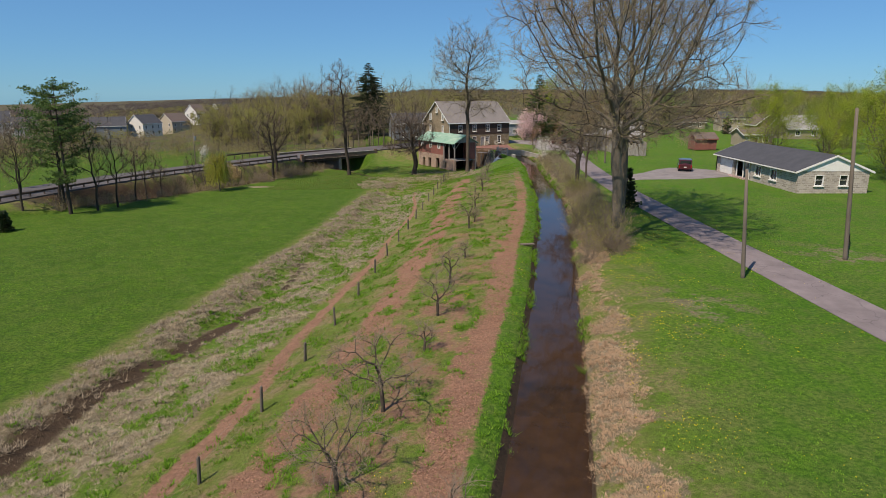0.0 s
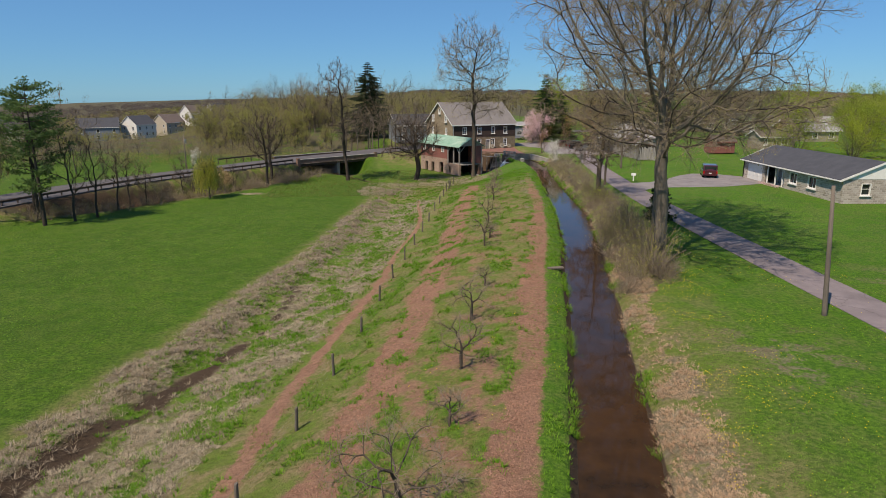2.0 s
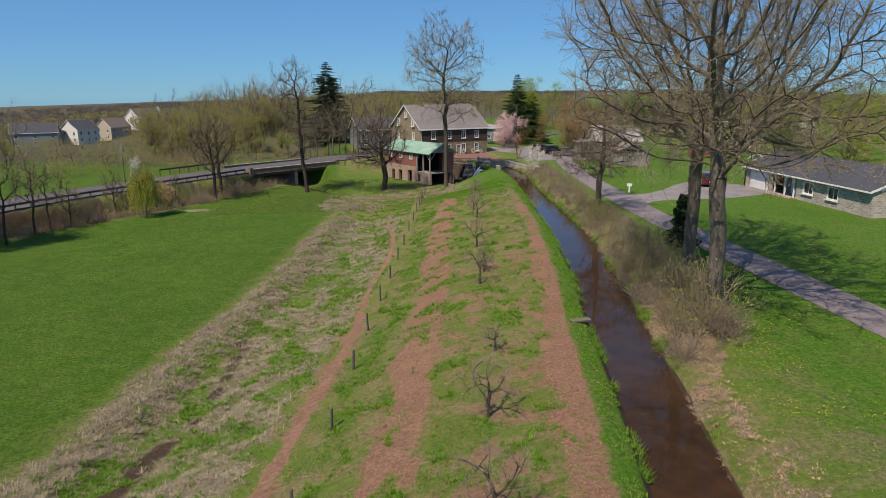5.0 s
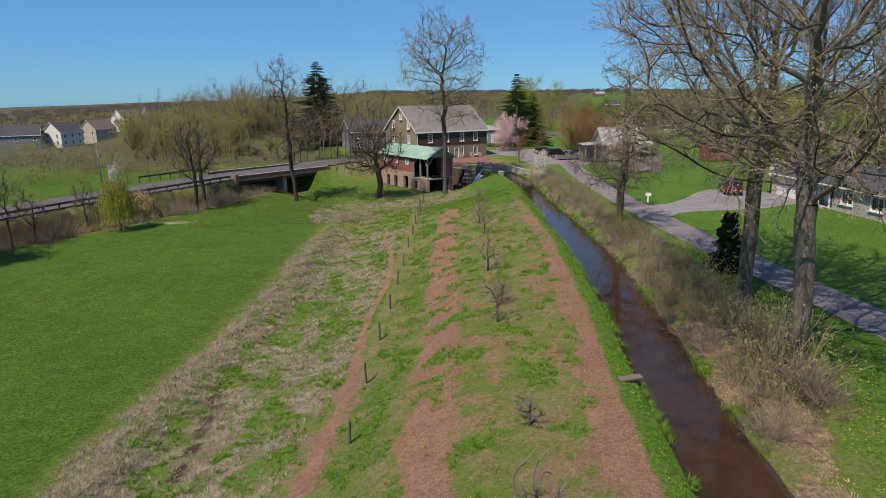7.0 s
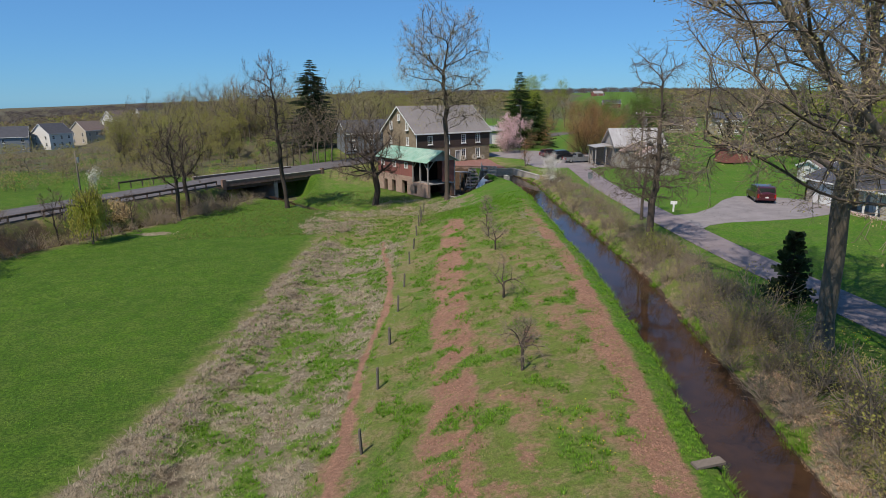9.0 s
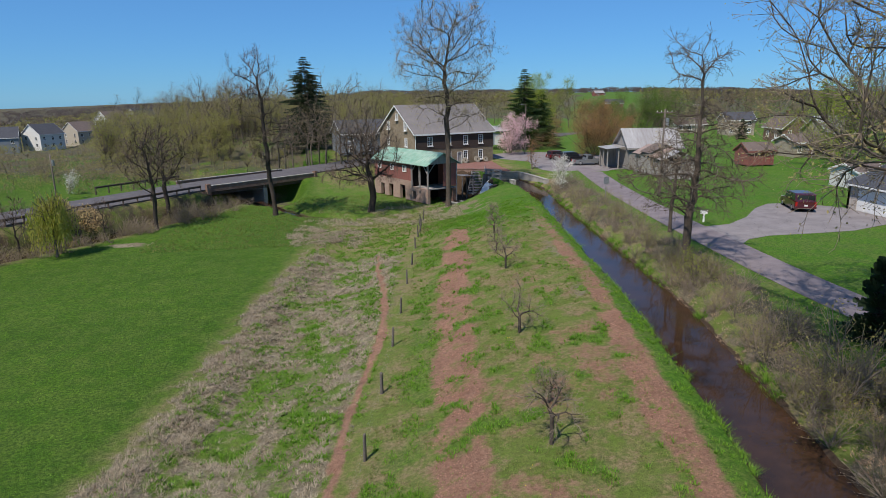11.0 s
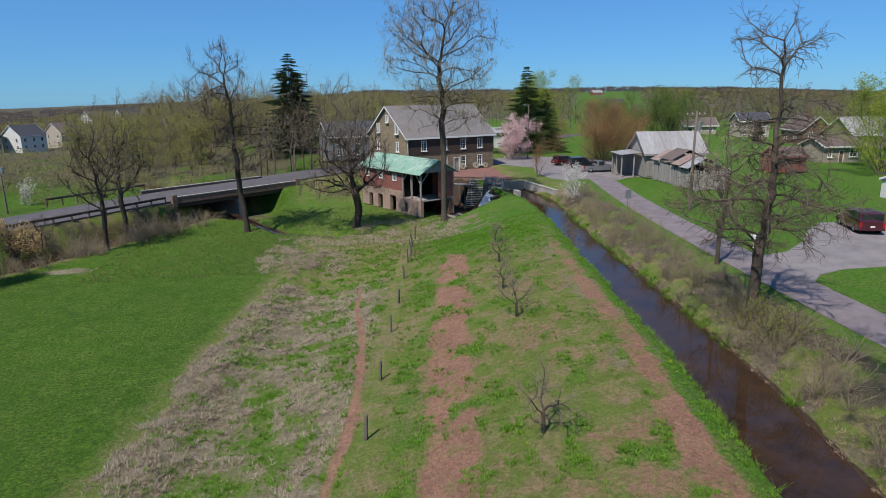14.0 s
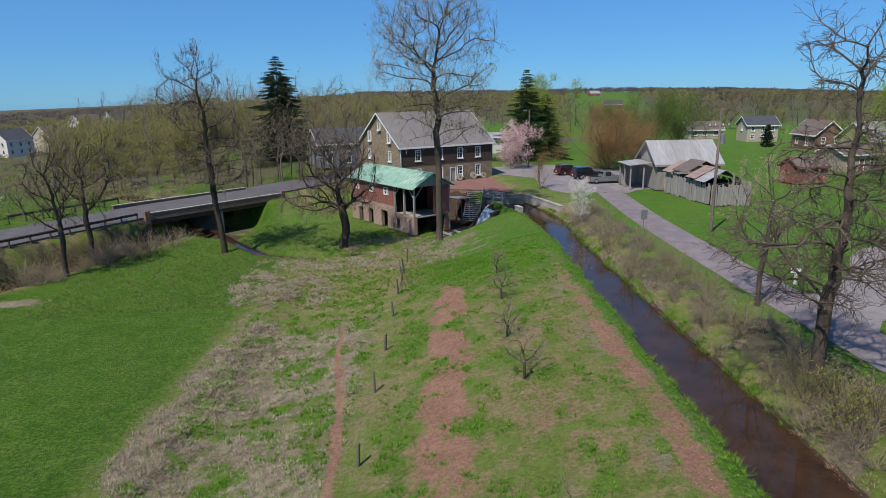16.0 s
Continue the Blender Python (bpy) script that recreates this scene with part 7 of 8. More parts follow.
def guard_rail(pts, label):
    g = thing("guard_rail", pose(0, 0, 0), label, "guard rail")
    n = int(sum((Vector(b) - Vector(a)).length for a, b in zip(pts[:-1], pts[1:])) / 1.9)
    P = dense(pts, 1.9)
    zz = lambda x, y: -1.50 + 0.35 * float(sstep(120, 160, y)) - 1.2 * float(sstep(110, 60, y))
    V3 = [Vector((x, y, zz(x, y))) for x, y in P]
    for p in V3:
        part("post", Geo().box(p.x, p.y, p.z - 0.5, 0.15, 0.15, 1.22), M_RAIL, g)
    for a, b in zip(V3[:-1], V3[1:]):
        d = (b - a).normalized()
        s = Vector((d.y, -d.x, 0)) * 0.1
        sec = [(0.0, 0.42), (0.05, 0.50), (0.0, 0.57), (0.05, 0.64), (0.0, 0.73)]
        rings = [[tuple(p + s + s.normalized() * o + Vector((0, 0, z))) for o, z in sec] for p in (a, b)]
        gg = Geo()
        n5 = len(sec)
        back = [[tuple(Vector(q) - s.normalized() * 0.02) for q in r] for r in rings]
        gg.loft([rings[0] + back[0][::-1], rings[1] + back[1][::-1]])
        part("rail", gg, M_RAIL, g)


guard_rail([(-62.5, 78), (-50.8, 101), (-41.4, 117.5), (-31.0, 133.2)], "rust-brown steel guard rail along the road")
guard_rail([(-46.5, 134.5), (-38.0, 145.5)], "short brown guard rail across the road")


# ---------------------------------------------------------------- sluice, fall, stairs, walls round the mill
def wall_run(name, pts, thick, base, top, material, label, category="wall"):
    g = Geo()
    t = thing(name, pose(0, 0, 0), label, category)
    for (ax, ay), (bx, by) in zip(pts[:-1], pts[1:]):
        L = math.hypot(bx - ax, by - ay)
        m = pose(ax, ay, 0, 0, 0, math.degrees(math.atan2(by - ay, bx - ax)))
        part("wall", Geo().box(L / 2, 0, base, L, thick, top - base), material, t, "", m)
        part("coping", Geo().box(L / 2, 0, top, L + 0.06, thick + 0.08, 0.09), material, t, "", m)
    return t


wall_run("race_wall", [(18.5, 122.4), (17.9, 125.5), (16.6, 131.3)], 0.4, -1.4, 0.42, M_CONCRETE, "stained concrete retaining wall of the race")
wall_run("race_wall", [(14.0, 122.6), (13.75, 124.0)], 0.4, -1.4, 0.35, M_CONCRETE, "short concrete wing wall at the race's edge")
wall_run("sluice_wall", [(16.5, 131.4), (12.1, 131.4)], 0.5, -1.6, 0.45, M_STONE_PALE, "stone head wall above the sluice")
wall_run("sluice_wall", [(11.0, 130.3), (12.0, 131.4), (12.3, 136.9), (7.4, 138.7)], 0.45, -4.2, 0.3, M_SHALE, "dark stone wing wall beside the fall")
wall_run("sluice_wall", [(11.2, 125.9), (12.7, 128.6)], 0.4, -4.2, -0.9, M_SHALE, "stone side wall of the spillway")


def build_gate():
    g = thing("sluice_gate", pose(12.25, 129.9, -0.1, 0, 0, -39), "weathered timber sluice gate at the race's end", "sluice gate")
    for x in (-1.2, 0.0, 1.2):
        part("upright", Geo().box(x, 0, -1.2, 0.2, 0.2, 2.5), M_OLDBOARD, g)
    for z in (1.05, 0.45):
        part("beam", Geo().box(0, 0, z, 2.9, 0.16, 0.2), M_OLDBOARD, g)
    for x in (-0.6, 0.6):
        for k in range(3):
            part("gate_board", Geo().box(x, 0.05, -1.1 + 0.42 * k, 1.0, 0.06, 0.39), M_OLDBOARD, g)
    return g


build_gate()


def build_fall():
    rnd = random.Random(8)
    a, b = Vector((12.0, 129.6, -0.5)), Vector((9.8, 126.3, -4.0))
    d = b - a
    side = Vector((d.y, -d.x, 0)).normalized()
    rings = []
    for k in range(15):
        u = k / 14
        p = a + Vector((d.x, d.y, 0)) * u + Vector((0, 0, d.z * (0.25 * u + 0.75 * u * u)))
        w = 0.62 + 0.34 * u
        rings.append([tuple(p + side * (w * s) + Vector((0, 0, 0.05 * math.sin(9 * s + 3 * k) + rnd.uniform(-0.04, 0.04)))) for s in [j / 5 - 1 for j in range(11)]])
    g = Geo().loft(rings, closed=False)
    tagged(obj("waterfall", g.mesh("waterfall", True), M_FOAM), "white water spilling down from the sluice", "waterfall")
    ap = Geo()
    ap.loft([[tuple(Vector(r[0]) + side * -0.25 + Vector((0, 0, -0.25))), tuple(Vector(r[10]) + side * 0.25 + Vector((0, 0, -0.25))), tuple(Vector(r[10]) + side * 0.25 + Vector((0, 0, -0.8))), tuple(Vector(r[0]) + side * -0.25 + Vector((0, 0, -0.8)))] for r in rings])
    tagged(obj("spillway", ap.mesh("spillway"), M_SHALE), "dark wet stone spillway under the fall", "spillway", kind="structure")


build_fall()


def build_stairs():
    m = pose(11.0, 136.9, 0.12, 0, 0, -105.5)
    st = thing("timber_stairs", m, "wide grey plank stairs down to the wheel pit", "stairs")
    n, run = 16, 0.34
    for k in range(n):
        part("step", Geo().box(0.14 + run * k, 0, -0.19 * k - 0.06, 0.38, 2.1, 0.06), M_OLDBOARD, st)
    for y in (-1.05, 1.05):
        g = Geo()
        e = (n - 1)
        x1, z1 = run * n, -0.19 * n
        g.add([(0, y - 0.04, -0.1), (0, y + 0.04, -0.1), (x1, y + 0.04, z1 - 0.1), (x1, y - 0.04, z1 - 0.1), (0, y - 0.04, -0.4), (0, y + 0.04, -0.4), (x1, y + 0.04, z1 - 0.4), (x1, y - 0.04, z1 - 0.4)],
              [(0, 1, 2, 3), (7, 6, 5, 4), (0, 4, 5, 1), (1, 5, 6, 2), (2, 6, 7, 3), (3, 7, 4, 0)])
        part("stringer", g, M_OLDBOARD, st)
    for k in (0, 5, 10, 14):
        part("support", Geo().box(0.2 + run * k, 1.0, -3.7, 0.12, 0.12, 3.5 - 0.19 * k), M_OLDBOARD, st)
        part("rail_post", Geo().box(0.2 + run * k, 1.12, -0.19 * k - 0.1, 0.09, 0.09, 1.05), M_OLDBOARD, st)
    part("handrail", Geo().tube((0.1, 1.12, 0.92), (0.2 + run * 14, 1.12, -0.19 * 14 + 0.95), 0.045, 0.045, 6), M_OLDBOARD, st)


build_stairs()


def build_crib():
    c = thing("timber_crib", pose(6.8, 126.6, ground_z(6.8, 126.6), 0, 0, 28), "low crib of old grey timbers below the stairs", "crib")
    for k in range(4):
        for s in (-0.8, 0.8):
            if k % 2:
                part("timber", Geo().box(s, 0, 0.2 * k - 0.1, 0.18, 1.9, 0.19), M_OLDBOARD, c)
            else:
                part("timber", Geo().box(0, s, 0.2 * k - 0.1, 2.4, 0.18, 0.19), M_OLDBOARD, c)


build_crib()
pit_roof = thing("pit_roof", pose(8.7, 135.6, -3.5, 0, 0, 31), "small pale tin roof over the wheel pit", "tin roof")
part("roof_sheet", Geo().slab([(-1.3, -1.0, 3.25), (1.2, -1.0, 3.05), (1.2, 1.0, 3.05), (-1.3, 1.0, 3.25)], 0.05), M_TIN, pit_roof)
for px, py in ((-1.1, -0.8), (1.0, -0.8), (1.0, 0.8), (-1.1, 0.8)):
    part("post", Geo().box(px, py, 0, 0.14, 0.14, 3.02), M_OLDBOARD, pit_roof)
for x, y, r, rz in ((10.3, 147.6, 0.5, 26), (12.6, 148.9, 0.55, 26), (14.2, 149.6, 0.46, 26)):
    mstone = thing("millstone", pose(x, y, 0.22, -14, 0, rz), "old grey millstone leaning on the mill wall", "millstone", "millstones by the wall")
    part("stone", Geo().tube((0, -0.12, r), (0, 0.12, r), r, r, 20), M_STONE_PALE, mstone)
    # no hole is cut: a near-black disc paints the shade of the eye
    part("eye_hole", Geo().tube((0, -0.125, r), (0, -0.115, r), 0.12, 0.12, 10), M_DARK, mstone)
# mill details: dark boards on the upper front, corner pipe
up_holes = [(w[1] - 0.03, w[2] - 2.75 - 0.03, w[3] + 0.06, w[4] + 0.06) for w in mill_wins if w[0] == "front" and w[2] > 3]
part("upper_cladding", wall_geo(ml - 0.02, 2.72, up_holes, 0.05), mat_rough("dark_brown_cladding", (0.075, 0.052, 0.042), (0.055, 0.04, 0.034), None, 1.0, 8.0, 0.85, True, 0.4, 0.01, streak=(0.5, 0.5, 6)), mill, "dark brown cladding over the upper front wall", pose(0.01, -0.054, 2.76))
part("rain_pipe", Geo().tube((0.05, -0.12, 0.0), (0.05, -0.12, 5.4), 0.06, 0.06, 8), M_WHITE, mill, "white corner rain pipe")


# ---------------------------------------------------------------- poles, signs
def utility_pole(x, y, h, label, cross=0, lamp=False, box=False, r=0.14, lean=0.0):
    p = thing("utility_pole", place(x, y) @ pose(0, 0, 0, 0, -lean), label, "utility pole")
    g = Geo()
    n = 10
    g.loft([[(rr * math.cos(i * 2 * math.pi / n), rr * math.sin(i * 2 * math.pi / n), z) for i in range(n)] for z, rr in ((-0.4, r * 1.1), (0.3, r * 1.05), (h * 0.5, r * 0.9), (h, r * 0.68))])
    part("pole", g, M_POLE, p, "", None, True)
    for k in range(cross):
        part("crossarm", Geo().box(0, 0.12, h - 0.45 - 0.7 * k, 2.0, 0.1, 0.12), M_POLE, p)
        for sx in (-0.85, -0.35, 0.35, 0.85):
            part("insulator", Geo().tube((sx, 0.12, h - 0.33 - 0.7 * k), (sx, 0.12, h - 0.16 - 0.7 * k), 0.045, 0.03, 8), M_SIDING, p)
    if box:
        part("transformer", Geo().tube((0.32, 0, h - 1.9), (0.32, 0, h - 1.0), 0.22, 0.22, 12), M_STEEL, p)
    if lamp:
        part("lamp_arm", Geo().tube((0, 0, h - 0.2), (-0.7, -0.3, h + 0.05), 0.03, 0.03, 6), M_STEEL, p)
        part("lamp_head", Geo().box(-0.85, -0.36, h - 0.05, 0.5, 0.22, 0.14), M_STEEL, p)
    return p


utility_pole(19.3, 38.5, 7.0, "short brown wooden pole beside the lane", r=0.13, lean=4.5)
utility_pole(28.7, 43.0, 10.6, "tall wooden utility pole on the lawn", r=0.15, lean=4.5)
part("marker_plate", Geo().box(0.17, 0.0, 0.9, 0.03, 0.16, 1.0), M_DARK, bpy.data.objects["utility_pole.001"], "dark cable guard")
utility_pole(27.7, 107.2, 9.6, "wooden utility pole with crossarm before the barn", 1, box=True)
utility_pole(-56.5, 143.0, 7.6, "wooden utility pole beyond the road", 0, box=True)
utility_pole(23.8, 161.0, 9.6, "pale yard pole with a small lamp", 0, True, r=0.1)
utility_pole(66, 176, 9.0, "distant wooden utility pole by the houses", 1)

sg = thing("road_sign", place(21.0, 106.2, 8), "back of a grey metal sign on a thin post", "sign")
part("post", Geo().box(0, 0, -0.3, 0.06, 0.06, 2.7), M_STEEL, sg)
part("plate", Geo().box(0, -0.045, 1.55, 0.62, 0.02, 0.78), M_STEEL, sg)
yb = thing("yard_sign", place(25.0, 91.6, -20), "small white yard sign on a white post", "sign")
part("post", Geo().box(0, 0, -0.2, 0.16, 0.12, 0.95), M_WHITE, yb)
part("plate", Geo().box(0, 0, 0.75, 0.62, 0.14, 0.32), M_WHITE, yb)
mp = thing("marker_plank", pose(6.85, 49.5, 0.02, 3, 0, 12), "grey plank lying out over the race's edge", "plank")
part("plank", Geo().box(0.05, 0, 0, 1.15, 0.36, 0.09), M_POLE, mp)


# ---------------------------------------------------------------- vehicles
def paint_mat(name, c):
    m, nt, b = mat_base(name, 0.3, 0.3, 0.5)
    b.inputs["Coat Weight"].default_value = 0.8
    col = mix(nt, noise_fac(nt, coords(nt, True), 1.5, 3), c, tuple(v * 0.85 for v in c))
    nt.links.new(col, b.inputs["Base Color"])
    return m


M_HEAD = mat_paint("lamp_lens", (0.6, 0.6, 0.58), 0.1, 0.6)
M_TAIL = mat_paint("red_lens", (0.35, 0.01, 0.01), 0.15, 0.6)


def car(name, m, label, category, paint, L, W, H, kind):
    """Side profiles of the body and the cabin are carried across the width with rounded shoulders. Front towards +x."""
    t = thing(name, m, label, category)
    h0, belt = 0.28, H * 0.56
    if kind == "pickup":
        lower = [(-L / 2, h0 + 0.12), (-L / 2, belt), (-L / 2 + 1.75, belt), (-L / 2 + 1.9, belt + 0.02), (L / 2 - 1.25, belt + 0.02), (L / 2 - 0.25, belt - 0.08), (L / 2, belt - 0.28), (L / 2, h0 + 0.1), (L / 2 - 0.2, h0), (-L / 2 + 0.2, h0)]
        cab = [(-L / 2 + 1.85, belt), (-L / 2 + 2.0, H - 0.02), (-L / 2 + 2.25, H), (L / 2 - 2.35, H), (L / 2 - 1.5, belt)]
    elif kind == "suv":
        lower = [(-L / 2, h0 + 0.15), (-L / 2 + 0.03, belt), (L / 2 - 1.35, belt + 0.02), (L / 2 - 0.25, belt - 0.06), (L / 2, belt - 0.28), (L / 2, h0 + 0.1), (L / 2 - 0.2, h0), (-L / 2 + 0.2, h0)]
        cab = [(-L / 2 + 0.05, belt), (-L / 2 + 0.3, H - 0.06), (-L / 2 + 0.55, H), (L / 2 - 2.4, H), (L / 2 - 1.45, belt)]
    else:
        lower = [(-L / 2, h0 + 0.12), (-L / 2 + 0.02, belt), (L / 2 - 1.0, belt + 0.02), (L / 2 - 0.25, belt - 0.16), (L / 2, belt - 0.4), (L / 2, h0 + 0.1), (L / 2 - 0.2, h0), (-L / 2 + 0.2, h0)]
        cab = [(-L / 2 + 0.03, belt), (-L / 2 + 0.22, H - 0.08), (-L / 2 + 0.5, H), (L / 2 - 2.2, H - 0.02), (L / 2 - 0.95, belt)]

    def across(profile, half, steps, sink):
        rings = []
        cx = sum(p[0] for p in profile) / len(profile)
        cz = sum(p[1] for p in profile) / len(profile)
        for f, s in steps:
            rings.append([(cx + (x - cx) * s, f * half, cz + (z - cz) * (1 - (1 - s) * sink)) for x, z in profile])
        return Geo().loft(rings)
    part("body", across(lower, W / 2, ((-1, 0.95), (-0.93, 0.99), (0, 1.0), (0.93, 0.99), (1, 0.95)), 1.2), paint, t)
    cabin = part("cabin", across(cab, W / 2 - 0.06, ((-0.98, 0.9), (-0.88, 0.97), (0, 1.0), (0.88, 0.97), (0.98, 0.9)), 0.9), paint, t)
    xs = [p[0] for p in cab]
    x0, x1 = min(xs) + 0.35, max(xs) - 0.62
    n = 1 if kind == "pickup" else 3
    for side in (-1, 1):
        for k in range(n):
            a, b = x0 + (x1 - x0) * k / n + 0.04, x0 + (x1 - x0) * (k + 1) / n - 0.04
            part("window", Geo().box((a + b) / 2, side * (W / 2 - 0.075), belt + 0.06, b - a, 0.06, H - belt - 0.2), M_GLASS, cabin)
    fx, bx = cab[-1][0], cab[0][0]
    top_f = cab[-2]
    g = Geo()
    hw = W / 2 - 0.2
    nrm = Vector((H - belt, 0, fx - top_f[0])).normalized() * 0.015
    p0, p1 = Vector((fx - 0.06, 0, belt + 0.05)), Vector((top_f[0] + 0.08, 0, H - 0.07))
    g.add([tuple(p + nrm * s + Vector((0, y, 0))) for s in (0.2, 1.6) for p, y in ((p0, -hw), (p0, hw), (p1, hw * 0.92), (p1, -hw * 0.92))], [(3, 2, 1, 0), (4, 5, 6, 7), (0, 1, 5, 4), (1, 2, 6, 5), (2, 3, 7, 6), (3, 0, 4, 7)])
    part("windscreen", g, M_GLASS, cabin)
    part("rear_window", Geo().box(bx + 0.12, 0, belt + 0.12, 0.1, W - 0.45, H - belt - 0.28), M_GLASS, cabin)
    r = 0.36 if kind != "van" else 0.33
    for sx in (-L / 2 + 0.95, L / 2 - 0.9):
        for sy in (-1, 1):
            tyre = part("wheel", Geo().tube((sx, sy * (W / 2 - 0.24), r), (sx, sy * (W / 2 - 0.0), r), r, r, 18), M_RUBBER, t)
            part("rim", Geo().tube((sx, sy * (W / 2 - 0.01), r), (sx, sy * (W / 2 + 0.015), r), r * 0.62, r * 0.55, 12), M_STEEL, tyre)
    for sy in (-1, 1):
        part("headlight", Geo().box(L / 2 - 0.02, sy * (W / 2 - 0.28), belt - 0.3, 0.08, 0.36, 0.16), M_HEAD, t)
        part("tail_light", Geo().box(-L / 2 + 0.02, sy * (W / 2 - 0.14), belt - 0.42, 0.08, 0.18, 0.42), M_TAIL, t)
    for sx in (-L / 2 - 0.02, L / 2 - 0.02):
        part("bumper", Geo().box(sx, 0, h0 + 0.08, 0.16, W - 0.1, 0.22), M_STEEL if kind == "pickup" else paint, t)
    if kind == "pickup":
        part("load_bed", Geo().box(-L / 2 + 0.93, 0, belt - 0.02, 1.6, W - 0.3, 0.035), M_DARK, t)
    part("number_plate", Geo().box(-L / 2 - 0.09 - (0.02 if kind == "pickup" else 0), 0, h0 + 0.3, 0.02, 0.32, 0.16), M_SIDING, t)
    return t


car("pickup_truck", pose(29.9, 140.2, 0.35, 0, 0, 4), "silver-grey pickup truck parked in the yard", "truck", paint_mat("silver_paint", (0.22, 0.23, 0.235)), 5.2, 1.85, 1.72, "pickup")
car("dark_suv", pose(28.9, 145.0, 0.35, 0, 0, 10), "black sport utility car parked in the yard", "car", paint_mat("black_paint", (0.02, 0.021, 0.026)), 4.7, 1.85, 1.78, "suv")
car("red_car", pose(27.7, 150.0, 0.35, 0, 0, 14), "dark red car parked beside the black one", "car", paint_mat("dark_red_paint", (0.075, 0.014, 0.014)), 4.5, 1.8, 1.6, "suv")
car("maroon_van", pose(37.4, 96.8, 0.53, 0, 0, 72), "maroon minivan parked on the gravel drive", "van", paint_mat("maroon_paint", (0.085, 0.012, 0.018)), 4.9, 1.95, 1.78, "van")


# ---------------------------------------------------------------- grass, straw, clods and flowers
def tufts(name, label, category, n, want, material, height, blades, seed, area, width=0.022, splay=0.5, shrinker=None):
    """Grass tufts of bent blades, thick where want(masks, s, q, x, y) is high; one joined object."""
    rng = np.random.RandomState(seed)
    xs, ys = [], []
    got = 0
    for _ in range(60):
        y = rng.uniform(area[2], area[3], 40000)
        x = rng.uniform(area[0], area[1], 40000) + (RACE_L(y) if area[4] else 0)
        z, s, q, md, bd, td = ground_arrays(x, y)
        k = strip_masks(x, y, s, q, md, bd, td)
        # thinner with distance from the flown strip of ground
        ok = rng.rand(len(x)) < want(k, s, q, x, y)
        xs.append(np.stack([x[ok], y[ok], z[ok]], -1))
        got += ok.sum()
        if got >= n:
            break
    p = np.concatenate(xs)[:n]
    p = np.repeat(p, blades, 0)
    m = len(p)
    a = rng.rand(m) * 6.283
    hgt = height * np.repeat(rng.uniform(0.55, 1.35, m // blades), blades) * rng.uniform(0.6, 1.2, m)
    out = splay * rng.uniform(0.15, 1.0, m)
    d = np.stack([np.cos(a) * out, np.sin(a) * out, np.sqrt(np.maximum(1 - out ** 2, 0.05))], -1)
    side = np.stack([-np.sin(a), np.cos(a), np.zeros(m)], -1) * (width * rng.uniform(0.7, 1.4, m))[:, None]
    foot = p + np.stack([np.cos(a), np.sin(a), np.zeros(m)], -1) * rng.uniform(0, 0.11, m)[:, None] - np.array([0, 0, 0.02])
    mid = foot + d * (hgt * 0.6)[:, None]
    tip = mid + (d * np.array([1.7, 1.7, 0.35])) * (hgt * 0.45)[:, None]
    verts = np.stack([foot - side * 1.3, foot + side * 1.3, tip], 1).reshape(-1, 3)
    me = fast_mesh(name, verts, np.arange(3 * m).reshape(-1, 3))
    return tagged(obj(name, me, material), label, category, kind="stuff")


def clear_soil(k):
    return (1 - k[:, 0]) * (1 - k[:, 2])


DIKE = (-27, 0, 13, 112, True)
tufts("grass_tufts", "bright green grass tufts on the dike and wet ground", "grass", 11000, lambda k, s, q, x, y: clear_soil(k) * k[:, 3] ** 2 * (s < 0.0) * np.where(s > -1.6, 0.35, 1) * (0.15 + 0.85 * (fbm(x * 0.7, y * 0.7, 72, 4) > 0.5)), M_GRASS, 0.17, 10, 1, DIKE, 0.013, 0.6)
tufts("weed_tufts", "dull green weeds among the orchard rows", "weeds", 9000, lambda k, s, q, x, y: (1 - 0.7 * k[:, 0]) * (s > -14) * (s < -1) * 0.8 * (1 - k[:, 3]) * (fbm(x * 0.9, y * 0.9, 71, 4) > 0.49), M_GRASS_DULL, 0.12, 8, 2, DIKE, 0.012, 0.7)
tufts("straw_tussocks", "flattened pale dry grass tussocks on the wet strip", "dry grass", 12000, lambda k, s, q, x, y: np.clip(k[:, 1] * 1.6 - 0.4, 0, 1) * (1 - k[:, 2]) * (1 - k[:, 0]) ** 2 * (fbm(x * 1.6, y * 1.6, 75, 3) > 0.42) * (s < -13) * (s > -26), M_STRAW, 0.26, 12, 3, DIKE, 0.0085, 1.0)
tufts("dead_stalks", "grey-brown dead stalks along the pasture's edge", "dry grass", 3000, lambda k, s, q, x, y: (s < -22.6) * (s > -26.2) * k[:, 1] * 0.9, M_STRAW_GREY, 0.38, 11, 4, DIKE, 0.012, 0.95)
tufts("wet_grass", "lush green grass growing in the wet ditch", "grass", 6000, lambda k, s, q, x, y: (s < -15) * (s > -25) * (1 - k[:, 0]) ** 2 * (fbm(x * 1.2, y * 1.2, 76, 3) > 0.5) * (1 - 0.6 * k[:, 1]) * (1 - k[:, 2]) * 0.5, M_GRASS, 0.26, 11, 5, DIKE, 0.013, 0.6)
tufts("bank_straw", "dry straw and stalks on the race bank", "dry grass", 4600, lambda k, s, q, x, y: (q > 0.0) * (q < 2.8) * np.clip(k[:, 1] * 1.4 - 0.3, 0, 1), M_BANKSTRAW, 0.19, 11, 6, (2.8, 8, 10, 125, True), 0.007, 1.0)
